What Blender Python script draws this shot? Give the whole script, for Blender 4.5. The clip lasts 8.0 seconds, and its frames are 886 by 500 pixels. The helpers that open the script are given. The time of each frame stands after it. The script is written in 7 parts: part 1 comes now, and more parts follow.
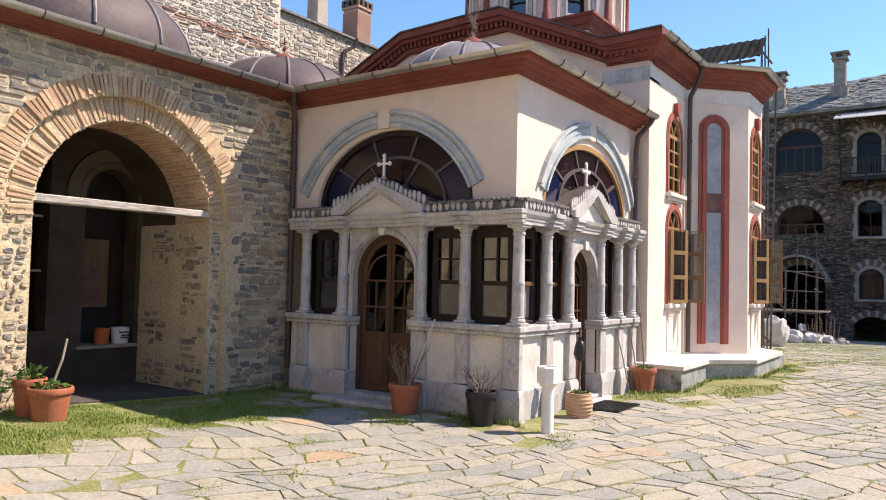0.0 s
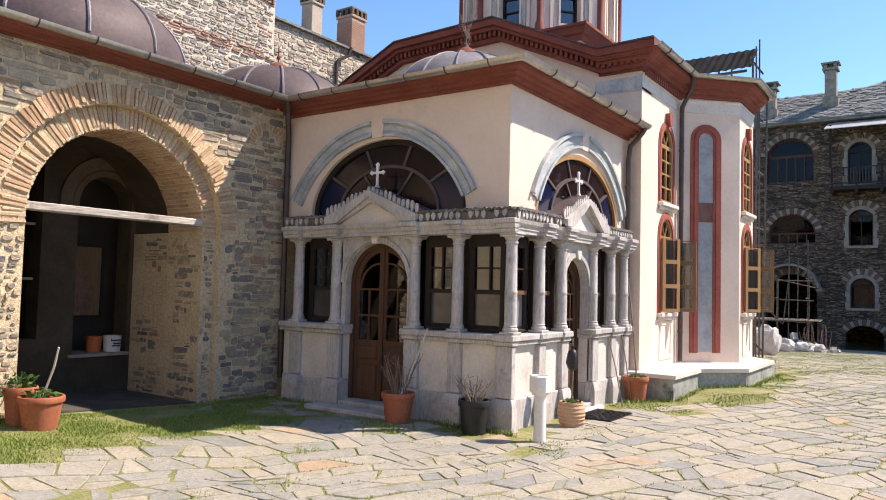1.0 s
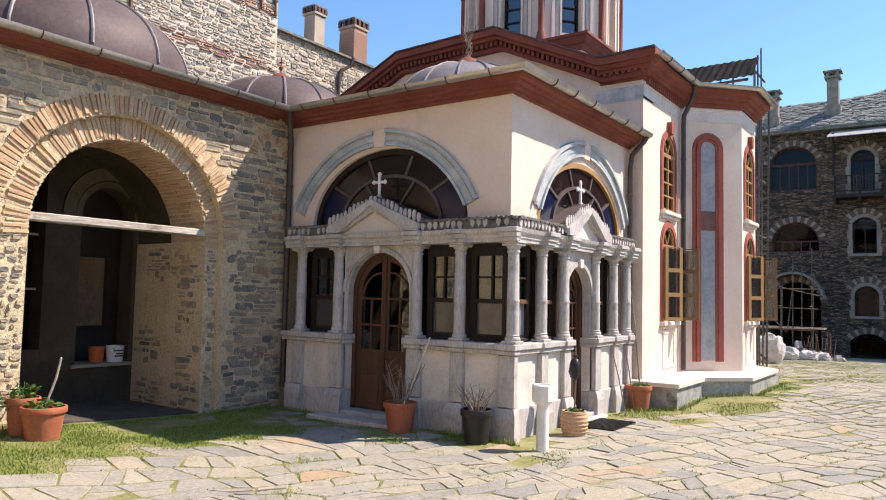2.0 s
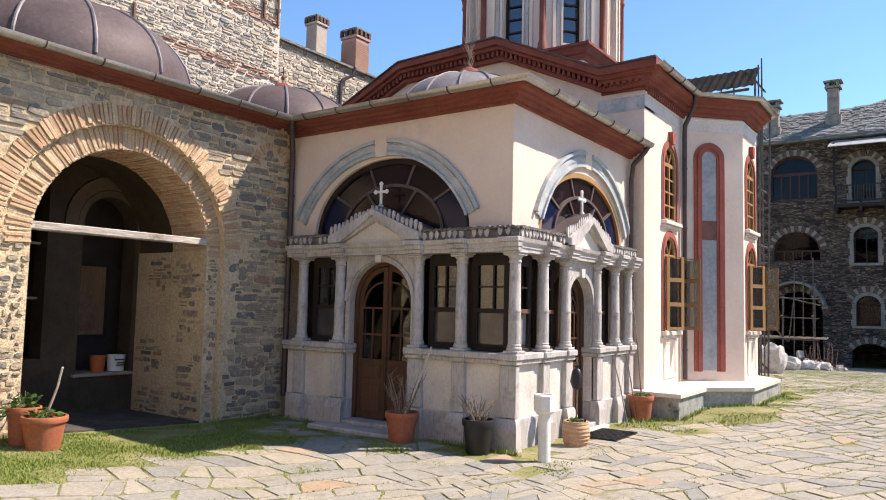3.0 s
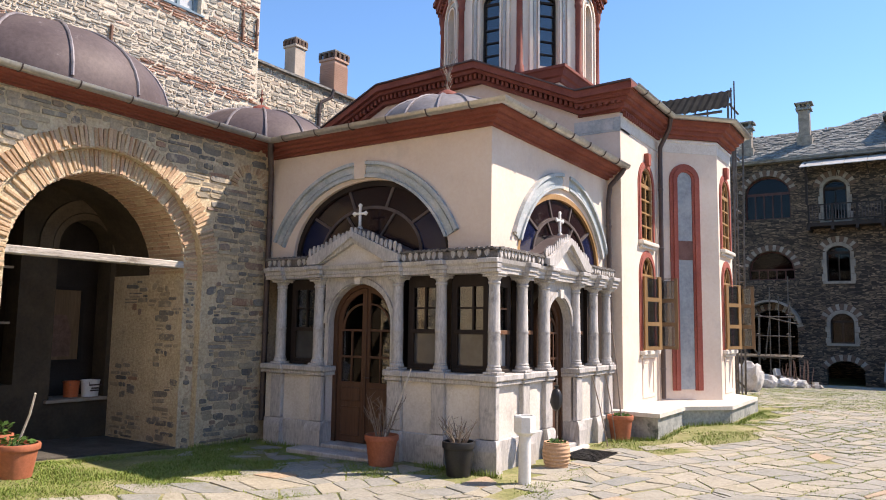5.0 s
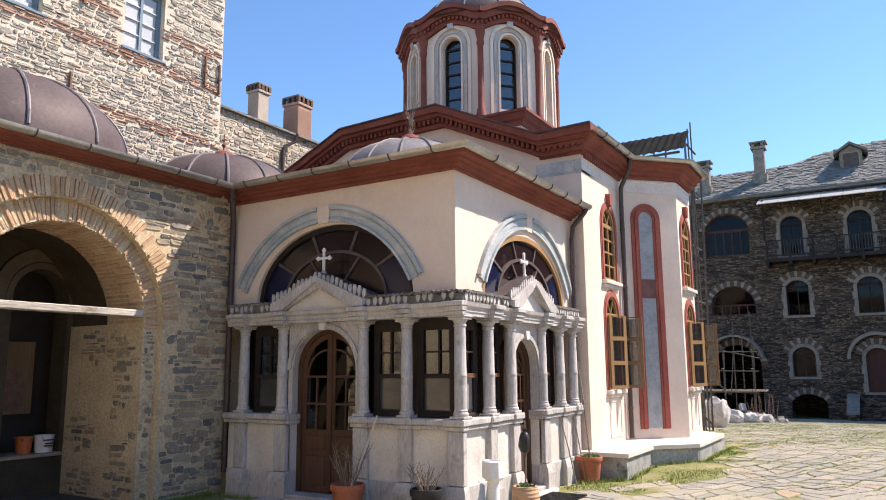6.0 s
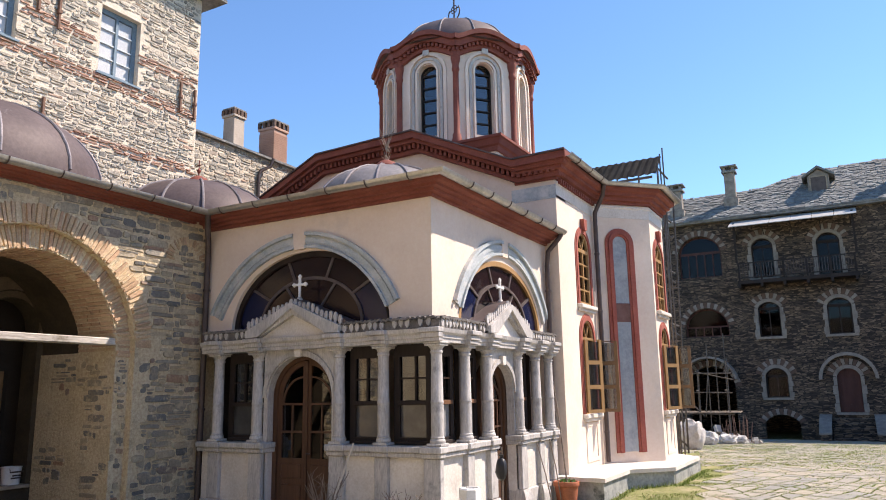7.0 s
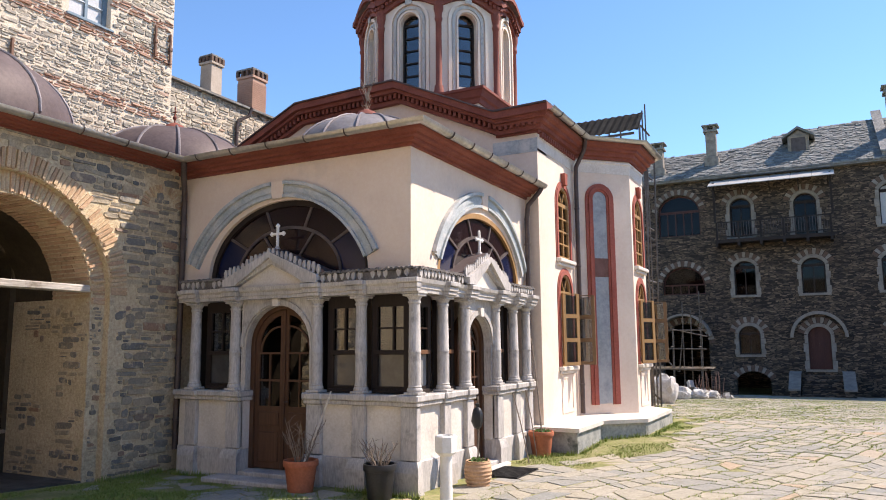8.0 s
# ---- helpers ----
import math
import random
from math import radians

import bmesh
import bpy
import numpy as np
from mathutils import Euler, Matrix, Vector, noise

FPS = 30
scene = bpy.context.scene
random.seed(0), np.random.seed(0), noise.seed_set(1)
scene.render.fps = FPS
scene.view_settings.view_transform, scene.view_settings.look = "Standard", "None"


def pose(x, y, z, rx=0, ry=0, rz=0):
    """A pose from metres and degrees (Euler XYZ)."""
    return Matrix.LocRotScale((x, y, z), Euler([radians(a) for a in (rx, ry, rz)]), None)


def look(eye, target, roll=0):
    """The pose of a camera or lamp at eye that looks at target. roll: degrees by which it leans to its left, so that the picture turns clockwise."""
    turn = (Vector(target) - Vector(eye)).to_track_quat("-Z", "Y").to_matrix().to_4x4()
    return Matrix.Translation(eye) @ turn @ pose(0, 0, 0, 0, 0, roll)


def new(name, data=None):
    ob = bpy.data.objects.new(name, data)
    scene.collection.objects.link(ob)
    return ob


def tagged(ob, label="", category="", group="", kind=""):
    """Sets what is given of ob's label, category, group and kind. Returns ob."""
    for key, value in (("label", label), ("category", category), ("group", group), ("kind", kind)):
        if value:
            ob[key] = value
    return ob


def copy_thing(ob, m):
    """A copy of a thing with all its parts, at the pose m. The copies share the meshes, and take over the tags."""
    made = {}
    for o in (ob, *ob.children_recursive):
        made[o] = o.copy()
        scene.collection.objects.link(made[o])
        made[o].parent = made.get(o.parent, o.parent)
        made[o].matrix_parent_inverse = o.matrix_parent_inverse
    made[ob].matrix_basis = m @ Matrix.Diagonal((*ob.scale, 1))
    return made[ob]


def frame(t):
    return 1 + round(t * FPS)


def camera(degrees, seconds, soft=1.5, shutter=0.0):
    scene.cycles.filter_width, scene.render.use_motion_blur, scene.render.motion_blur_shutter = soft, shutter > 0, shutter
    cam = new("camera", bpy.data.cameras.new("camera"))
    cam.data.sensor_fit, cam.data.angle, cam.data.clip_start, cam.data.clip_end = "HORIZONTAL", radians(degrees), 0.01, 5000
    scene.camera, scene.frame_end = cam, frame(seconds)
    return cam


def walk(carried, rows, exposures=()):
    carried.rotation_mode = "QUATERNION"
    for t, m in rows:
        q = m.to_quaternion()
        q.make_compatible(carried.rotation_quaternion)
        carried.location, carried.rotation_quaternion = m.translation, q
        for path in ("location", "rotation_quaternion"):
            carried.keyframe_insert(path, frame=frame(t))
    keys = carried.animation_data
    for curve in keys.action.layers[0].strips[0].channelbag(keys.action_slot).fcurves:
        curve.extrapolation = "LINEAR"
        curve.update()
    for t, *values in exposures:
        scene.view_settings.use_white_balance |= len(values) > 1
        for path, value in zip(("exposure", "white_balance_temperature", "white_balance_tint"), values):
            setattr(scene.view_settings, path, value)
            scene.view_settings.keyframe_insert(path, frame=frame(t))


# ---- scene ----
cam = camera(62.2, 8.0, soft=1.0)
PATH = [
    (0.0, pose(4.739, -8.324, 1.764, 92.35, -1.31, 35.21)),
    (0.5, pose(4.762, -8.336, 1.774, 92.72, -1.45, 34.89)),
    (1.0, pose(4.76, -8.342, 1.774, 92.99, -1.42, 34.7)),
    (1.5, pose(4.779, -8.336, 1.772, 93.31, -1.31, 34.82)),
    (3.0, pose(4.77, -8.345, 1.781, 94.40, -1.32, 35.02)),
    (3.5, pose(4.772, -8.359, 1.789, 94.55, -1.44, 34.95)),
    (4.0, pose(4.778, -8.351, 1.785, 94.75, -1.43, 34.85)),
    (5.5, pose(4.787, -8.364, 1.803, 97.37, -0.28, 32.28)),
    (6.0, pose(4.804, -8.334, 1.828, 99.22, 0.45, 31.01)),
    (6.5, pose(4.812, -8.359, 1.861, 100.81, 1.04, 29.82)),
    (7.0, pose(4.827, -8.372, 1.871, 100.95, 0.96, 29.22)),
    (7.5, pose(4.802, -8.348, 1.815, 99.91, 0.52, 28.79)),
    (8.0, pose(4.821, -8.317, 1.802, 97.54, 0.42, 27.62)),
]
walk(cam, PATH, [(0.0, 1.03, 6780, 20), (8.0, 1.03, 6780, 20)])

# ---------- light ----------
SUN_TO = Vector((0.625, 0.57, 1.0)).normalized()
world = bpy.data.worlds.new("world")
scene.world = world
world.use_nodes = True
wn = world.node_tree
sky = wn.nodes.new("ShaderNodeTexSky")
sky.sky_type = "NISHITA"
sky.sun_disc = False
sky.sun_elevation = math.asin(SUN_TO.z)
sky.sun_rotation = math.atan2(SUN_TO.x, SUN_TO.y)
sky.altitude = 900
sky.air_density = 1.0
sky.dust_density = 0.0
sky.ozone_density = 1.8
clear_air = wn.nodes.new("ShaderNodeMix")
clear_air.data_type, clear_air.blend_type = "RGBA", "MULTIPLY"
clear_air.inputs[0].default_value = 1.0
clear_air.inputs[7].default_value = (0.67, 0.92, 1.05, 1)
wn.links.new(sky.outputs[0], clear_air.inputs[6])
wn.links.new(clear_air.outputs[2], wn.nodes["Background"].inputs[0])
wn.nodes["Background"].inputs[1].default_value = 0.122
sun_data = bpy.data.lights.new("sun", "SUN")
sun_data.energy = 4.15
sun_data.angle = radians(0.5)
sun_data.color = (1.0, 0.925, 0.79)
sun = new("sun", sun_data)
sun.matrix_world = look(SUN_TO * 60, (0, 0, 0))


# ---------- mesh helpers ----------
def part(name, bm, material, parent=None, label="", smooth=False):
    """Links a bmesh as one mesh object, under a parent if there is one."""
    data = bpy.data.meshes.new(name)
    bmesh.ops.recalc_face_normals(bm, faces=bm.faces)
    if smooth:
        for f in bm.faces:
            f.smooth = True
        for e in bm.edges:
            if len(e.link_faces) == 2 and e.calc_face_angle(0) > 0.7:
                e.smooth = False
    bm.to_mesh(data)
    bm.free()
    data.materials.append(material)
    ob = new(name, data)
    if parent is not None:
        ob.parent = parent
    if label:
        tagged(ob, label)
    return ob


def thing(name, label, category, at=(0, 0, 0), group="", kind=""):
    ob = new(name)
    ob.location = at
    ob.empty_display_size = 0.1
    return tagged(ob, label, category, group, kind)


def box(bm, x0, x1, y0, y1, z0, z1, bevel=0.0):
    v = [bm.verts.new(p) for p in ((x0, y0, z0), (x1, y0, z0), (x1, y1, z0), (x0, y1, z0), (x0, y0, z1), (x1, y0, z1), (x1, y1, z1), (x0, y1, z1))]
    fs = [bm.faces.new([v[i] for i in q]) for q in ((3, 2, 1, 0), (4, 5, 6, 7), (0, 1, 5, 4), (1, 2, 6, 5), (2, 3, 7, 6), (3, 0, 4, 7))]
    if bevel:
        es = list({e for f in fs for e in f.edges})
        bmesh.ops.bevel(bm, geom=es, offset=bevel, segments=1, affect="EDGES")
    return bm


def prism(bm, pts, axis, a, b):
    """Extrudes a flat outline from a to b along an axis. pts are the two other coordinates, in x, y, z order."""
    def put(p, h):
        if axis == "x":
            return (h, p[0], p[1])
        if axis == "y":
            return (p[0], h, p[1])
        return (p[0], p[1], h)
    lo = [bm.verts.new(put(p, a)) for p in pts]
    hi = [bm.verts.new(put(p, b)) for p in pts]
    bm.faces.new(lo)
    bm.faces.new(hi[::-1])
    n = len(pts)
    for i in range(n):
        j = (i + 1) % n
        bm.faces.new((lo[i], hi[i], hi[j], lo[j]))
    return bm


def lathe(bm, profile, n=20, at=(0, 0, 0), turn=0.0):
    """Turns a profile of (radius, height) round the upright axis."""
    rings = []
    for r, z in profile:
        if r < 1e-5:
            rings.append([bm.verts.new((at[0], at[1], at[2] + z))])
        else:
            rings.append([bm.verts.new((at[0] + r * math.cos(turn + 2 * math.pi * i / n), at[1] + r * math.sin(turn + 2 * math.pi * i / n), at[2] + z)) for i in range(n)])
    for a, b in zip(rings, rings[1:]):
        for i in range(n):
            j = (i + 1) % n
            if len(a) == 1 and len(b) == 1:
                continue
            if len(a) == 1:
                bm.faces.new((a[0], b[j], b[i]))
            elif len(b) == 1:
                bm.faces.new((a[i], a[j], b[0]))
            else:
                bm.faces.new((a[i], a[j], b[j], b[i]))
    if len(rings[0]) > 1:
        bm.faces.new(rings[0][::-1])
    if len(rings[-1]) > 1:
        bm.faces.new(rings[-1])
    return bm


def tube(bm, pts, r, n=8):
    """A round bar through points."""
    pts = [Vector(p) for p in pts]
    rings = []
    for i, p in enumerate(pts):
        d = (pts[min(i + 1, len(pts) - 1)] - pts[max(i - 1, 0)]).normalized()
        u = d.orthogonal().normalized() if i == 0 else (u - d * u.dot(d)).normalized()
        w = d.cross(u)
        rr = r[i] if isinstance(r, (list, tuple)) else r
        rings.append([bm.verts.new(p + (u * math.cos(2 * math.pi * k / n) + w * math.sin(2 * math.pi * k / n)) * rr) for k in range(n)])
    for a, b in zip(rings, rings[1:]):
        for k in range(n):
            bm.faces.new((a[k], a[(k + 1) % n], b[(k + 1) % n], b[k]))
    bm.faces.new(rings[0][::-1])
    bm.faces.new(rings[-1])
    return bm


def sweep(bm, path, profile, closed=False):
    """Sweeps a cross section along a level path with mitred corners. path: (x, y, z); profile: (outwards to the right of the way, up)."""
    path = [Vector(p) for p in path]
    n = len(path)
    rings = []
    for i, p in enumerate(path):
        a = path[i - 1] if i > 0 or closed else None
        b = path[(i + 1) % n] if i < n - 1 or closed else None
        d0 = (p - a).normalized() if a is not None else None
        d1 = (b - p).normalized() if b is not None else None
        d0 = d1 if d0 is None else d0
        d1 = d0 if d1 is None else d1
        n0, n1 = Vector((d0.y, -d0.x, 0)).normalized(), Vector((d1.y, -d1.x, 0)).normalized()
        m = (n0 + n1).normalized()
        m = m / max(m.dot(n0), 0.3)
        rings.append([bm.verts.new(p + m * o + Vector((0, 0, h))) for o, h in profile])
    k = len(profile)
    pairs = list(zip(rings, rings[1:])) + ([(rings[-1], rings[0])] if closed else [])
    for a, b in pairs:
        for j in range(k):
            bm.faces.new((a[j], b[j], b[(j + 1) % k], a[(j + 1) % k]))
    if not closed:
        bm.faces.new(rings[0])
        bm.faces.new(rings[-1][::-1])
    return bm


def arc(cx, cz, r, a0, a1, n=24, rz=None):
    rz = r if rz is None else rz
    return [(cx + r * math.cos(radians(a0 + (a1 - a0) * i / n)), cz + rz * math.sin(radians(a0 + (a1 - a0) * i / n))) for i in range(n + 1)]


# ---------- materials ----------
def ramp(t, fac, stops):
    r = t.nodes.new("ShaderNodeValToRGB")
    while len(r.color_ramp.elements) < len(stops):
        r.color_ramp.elements.new(0.5)
    for e, (p, c) in zip(r.color_ramp.elements, stops):
        e.position, e.color = p, (*c, 1)
    t.links.new(fac, r.inputs[0])
    return r.outputs[0]


def tex(t, scale, detail=6, rough=0.6, kind="noise", stretch=None, coord="Object", off=0.0):
    c = t.nodes.new("ShaderNodeTexCoord")
    m = t.nodes.new("ShaderNodeMapping")
    m.inputs["Scale"].default_value = stretch or (1, 1, 1)
    m.inputs["Location"].default_value = (off, off * 0.7, off * 1.3)
    t.links.new(c.outputs[coord], m.inputs[0])
    if kind == "noise":
        n = t.nodes.new("ShaderNodeTexNoise")
        n.inputs["Detail"].default_value, n.inputs["Roughness"].default_value = detail, rough
    else:
        n = t.nodes.new("ShaderNodeTexVoronoi")
    n.inputs["Scale"].default_value = scale
    t.links.new(m.outputs[0], n.inputs["Vector"])
    return n.outputs[0]


def mix(t, fac, a, b, blend="MIX"):
    m = t.nodes.new("ShaderNodeMix")
    m.data_type, m.blend_type = "RGBA", blend
    for sock, v in ((m.inputs[0], fac), (m.inputs[6], a), (m.inputs[7], b)):
        if isinstance(v, (int, float)):
            sock.default_value = v
        elif isinstance(v, tuple):
            sock.default_value = (*v, 1)
        else:
            t.links.new(v, sock)
    return m.outputs[2]


def mat(name, stops, scale=3.0, rough=0.8, metal=0.0, fine=40.0, fine_amt=0.35, bump=0.3, bump_d=0.004, vary="", vary_amt=0.5, stain=None, stain_scale=1.2, stain_cut=(0.5, 0.7), stretch=None, vary_stops=None, spec=0.3):
    """A surface of patches, grain, stains and relief."""
    m = bpy.data.materials.new(name)
    m.use_nodes = True
    t = m.node_tree
    b = t.nodes["Principled BSDF"]
    col = ramp(t, tex(t, scale, stretch=stretch), stops)
    if vary:
        if vary == "object":
            v = t.nodes.new("ShaderNodeObjectInfo").outputs["Random"]
        else:
            v = t.nodes.new("ShaderNodeNewGeometry").outputs["Random Per Island"]
        col = mix(t, vary_amt, col, ramp(t, v, vary_stops or stops))
    grain = tex(t, fine, detail=4, rough=0.7, stretch=stretch, off=3.1)
    col = mix(t, fine_amt, col, ramp(t, grain, [(0.3, (0.25, 0.25, 0.25)), (0.7, (0.78, 0.78, 0.78))]), "OVERLAY")
    if stain:
        s = ramp(t, tex(t, stain_scale, detail=8, rough=0.7, off=9.0), [(stain_cut[0], (0, 0, 0)), (stain_cut[1], (1, 1, 1))])
        col = mix(t, s, col, stain)
    t.links.new(col, b.inputs["Base Color"])
    b.inputs["Roughness"].default_value = rough
    b.inputs["Metallic"].default_value = metal
    b.inputs["Specular IOR Level"].default_value = spec
    if bump:
        bp = t.nodes.new("ShaderNodeBump")
        bp.inputs["Strength"].default_value, bp.inputs["Distance"].default_value = bump, bump_d
        t.links.new(grain, bp.inputs["Height"])
        t.links.new(bp.outputs[0], b.inputs["Normal"])
    return m


def glass(name, tint, rough=0.03, clear=0.75):
    """A thin pane: part clear, part mirror."""
    m = bpy.data.materials.new(name)
    m.use_nodes = True
    t = m.node_tree
    t.nodes.remove(t.nodes["Principled BSDF"])
    out = t.nodes["Material Output"]
    tr = t.nodes.new("ShaderNodeBsdfTransparent")
    tr.inputs[0].default_value = (*tint, 1)
    gl = t.nodes.new("ShaderNodeBsdfGlossy")
    gl.inputs["Roughness"].default_value = rough
    fr = t.nodes.new("ShaderNodeFresnel")
    fr.inputs[0].default_value = 1.5
    mx = t.nodes.new("ShaderNodeMixShader")
    add = t.nodes.new("ShaderNodeMath")
    add.operation = "MULTIPLY_ADD"
    add.inputs[1].default_value, add.inputs[2].default_value = 0.4, 1.0 - clear
    t.links.new(fr.outputs[0], add.inputs[0])
    t.links.new(add.outputs[0], mx.inputs[0])
    t.links.new(tr.outputs[0], mx.inputs[1])
    t.links.new(gl.outputs[0], mx.inputs[2])
    t.links.new(mx.outputs[0], out.inputs[0])
    return m


PLASTER = mat("pink_lime_plaster", [(0.3, (0.66, 0.535, 0.44)), (0.7, (0.77, 0.645, 0.535))], scale=0.9, rough=0.9, fine=18, fine_amt=0.14, bump=0.2, stain=(0.50, 0.42, 0.37), stain_scale=0.9, stain_cut=(0.56, 0.85))
BAND = mat("pale_blue_marbled_band", [(0.3, (0.30, 0.34, 0.355)), (0.7, (0.45, 0.48, 0.485))], scale=2.5, fine=30, stain=(0.62, 0.60, 0.57), stain_scale=3)
MARBLE = mat("weathered_grey_marble", [(0.25, (0.33, 0.31, 0.29)), (0.75, (0.56, 0.53, 0.50))], scale=3.5, rough=0.7, fine=45, fine_amt=0.5, bump=0.5, stain=(0.19, 0.18, 0.17), stain_scale=4.5, stain_cut=(0.55, 0.76), stretch=(1, 1, 0.22))
PALE_MARBLE = mat("pale_marble_panel", [(0.3, (0.57, 0.52, 0.46)), (0.7, (0.72, 0.665, 0.60))], scale=2.0, rough=0.6, fine=30, fine_amt=0.35, stain=(0.36, 0.335, 0.31), stain_scale=2.2, stain_cut=(0.58, 0.80))
VEINED = mat("dark_veined_marble", [(0.25, (0.17, 0.185, 0.18)), (0.5, (0.34, 0.345, 0.33)), (0.75, (0.46, 0.45, 0.43))], scale=3.5, rough=0.5, fine=20, fine_amt=0.5, stain=(0.10, 0.11, 0.105), stain_scale=3.0, stain_cut=(0.55, 0.66))
MORTAR = mat("earth_lime_mortar", [(0.3, (0.50, 0.395, 0.25)), (0.7, (0.66, 0.54, 0.37))], scale=2.0, rough=0.95, fine=22, fine_amt=0.6, bump=1.0, bump_d=0.025, stain=(0.34, 0.27, 0.185), stain_scale=5, stain_cut=(0.55, 0.72))
STONE_STOPS = [(0.0, (0.105, 0.107, 0.108)), (0.2, (0.27, 0.25, 0.215)), (0.38, (0.46, 0.365, 0.235)), (0.52, (0.14, 0.14, 0.14)), (0.68, (0.32, 0.28, 0.215)), (0.8, (0.48, 0.39, 0.265)), (0.92, (0.18, 0.175, 0.16)), (1.0, (0.39, 0.23, 0.145))]
STONE = mat("field_stone", STONE_STOPS, scale=2.5, rough=0.9, fine=35, fine_amt=0.5, bump=0.9, bump_d=0.014, vary="island", vary_amt=0.8, stain=(0.53, 0.43, 0.295), stain_scale=6, stain_cut=(0.53, 0.63))
BRICK_STOPS = [(0.0, (0.33, 0.20, 0.125)), (0.3, (0.48, 0.325, 0.20)), (0.55, (0.60, 0.465, 0.30)), (0.75, (0.46, 0.265, 0.17)), (1.0, (0.56, 0.40, 0.255))]
BRICK = mat("old_arch_brick", [(0.3, (0.45, 0.305, 0.185)), (0.7, (0.58, 0.43, 0.275))], scale=5, rough=0.9, fine=40, fine_amt=0.5, bump=0.8, bump_d=0.01, vary="object", vary_amt=0.65, vary_stops=BRICK_STOPS, stain=(0.58, 0.48, 0.36), stain_scale=7, stain_cut=(0.6, 0.72))
RED_PAINT = mat("oxide_red_cornice_paint", [(0.3, (0.175, 0.048, 0.034)), (0.7, (0.255, 0.083, 0.058))], scale=2.0, rough=0.8, fine=30, stain=(0.30, 0.16, 0.12), stain_cut=(0.6, 0.85))
LEAD = mat("weathered_lead_sheet", [(0.3, (0.075, 0.054, 0.052)), (0.7, (0.125, 0.094, 0.090))], scale=1.6, rough=0.62, metal=0.1, fine=18, stain=(0.27, 0.245, 0.245), stain_scale=3.2, stain_cut=(0.62, 0.74))
LEAD_GREY = mat("grey_lead_sheet", [(0.3, (0.17, 0.155, 0.15)), (0.7, (0.27, 0.25, 0.245))], scale=1.8, rough=0.6, metal=0.1, fine=18, stain=(0.11, 0.095, 0.09), stain_scale=3.0, stain_cut=(0.56, 0.75))
GUTTER = mat("dull_zinc_gutter", [(0.3, (0.40, 0.38, 0.35)), (0.7, (0.56, 0.54, 0.50))], scale=2.0, rough=0.34, metal=0.75, fine=20, bump=0.1)
DARK_METAL = mat("dark_brown_metal_pipe", [(0.3, (0.07, 0.05, 0.045)), (0.7, (0.11, 0.085, 0.08))], scale=4, rough=0.5, metal=0.3)
SLATE = mat("grey_stone_slate", [(0.3, (0.15, 0.148, 0.14)), (0.7, (0.27, 0.265, 0.25))], scale=1.5, rough=0.85, fine=8, fine_amt=0.6, bump=1.0, bump_d=0.05)
DARK_WOOD = mat("dark_brown_window_wood", [(0.3, (0.019, 0.014, 0.012)), (0.7, (0.036, 0.026, 0.022))], scale=3, rough=0.6, spec=0.2, stretch=(1, 1, 0.1))
DOOR_WOOD = mat("varnished_brown_door_wood", [(0.3, (0.068, 0.033, 0.019)), (0.7, (0.12, 0.06, 0.034))], scale=4, rough=0.5, stretch=(1, 1, 0.08))
OCHRE_WOOD = mat("ochre_window_wood", [(0.3, (0.29, 0.165, 0.065)), (0.7, (0.40, 0.235, 0.10))], scale=5, rough=0.55, stretch=(1, 1, 0.1))
GLASS = glass("window_glass", (0.50, 0.52, 0.53), rough=0.02, clear=0.89)
DARK_GLASS = mat("wine_stained_glass", [(0.3, (0.010, 0.005, 0.006)), (0.7, (0.026, 0.012, 0.013))], scale=1.5, rough=0.16, fine=12, fine_amt=0.2, bump=0.1, bump_d=0.003, spec=0.5)
GRASS_SOIL = mat("trodden_earth_and_moss", [(0.3, (0.135, 0.155, 0.045)), (0.5, (0.22, 0.215, 0.085)), (0.72, (0.37, 0.315, 0.19))], scale=1.9, rough=0.95, fine=25, fine_amt=0.6, bump=0.8, bump_d=0.02)
FLAG_STOPS = [(0.0, (0.21, 0.225, 0.225)), (0.2, (0.37, 0.335, 0.265)), (0.4, (0.40, 0.35, 0.255)), (0.55, (0.27, 0.275, 0.26)), (0.7, (0.42, 0.375, 0.30)), (0.82, (0.24, 0.25, 0.245)), (0.95, (0.40, 0.345, 0.26)), (1.0, (0.46, 0.285, 0.16))]
# Porch plaster with the deep shade of the arcade put into its colour.
SHADE_PLASTER = mat("plaster_coloured_for_shade", [(0.3, (0.04, 0.03, 0.019)), (0.7, (0.085, 0.063, 0.04))], scale=1.5, rough=0.9, fine=20, bump=0.6, bump_d=0.01)

# Dark floor stone, its colour lowered further for the shade under the arch.
SHADED_FLOOR = mat("trodden_stone_darkened_for_shade", [(0.3, (0.05, 0.043, 0.035)), (0.7, (0.11, 0.097, 0.08))], scale=3, rough=0.9, fine=20, fine_amt=0.5, bump=0.8, bump_d=0.015)
PALE_BLUE = mat("pale_blue_moulding", [(0.3, (0.48, 0.53, 0.56)), (0.7, (0.60, 0.63, 0.64))], scale=3, fine=30)
GREY_BAR = mat("grey_brown_bar", [(0.3, (0.075, 0.055, 0.05)), (0.7, (0.12, 0.095, 0.085))], scale=5, rough=0.6)
OCHRE_BAR = mat("pale_ochre_bar", [(0.3, (0.26, 0.18, 0.10)), (0.7, (0.36, 0.26, 0.16))], scale=5, rough=0.6)
BLUE_GLASS = mat("blue_stained_glass", [(0.3, (0.006, 0.008, 0.028)), (0.7, (0.010, 0.014, 0.05))], scale=1.5, rough=0.16, fine=12, fine_amt=0.2, bump=0.1, bump_d=0.003, spec=0.5)
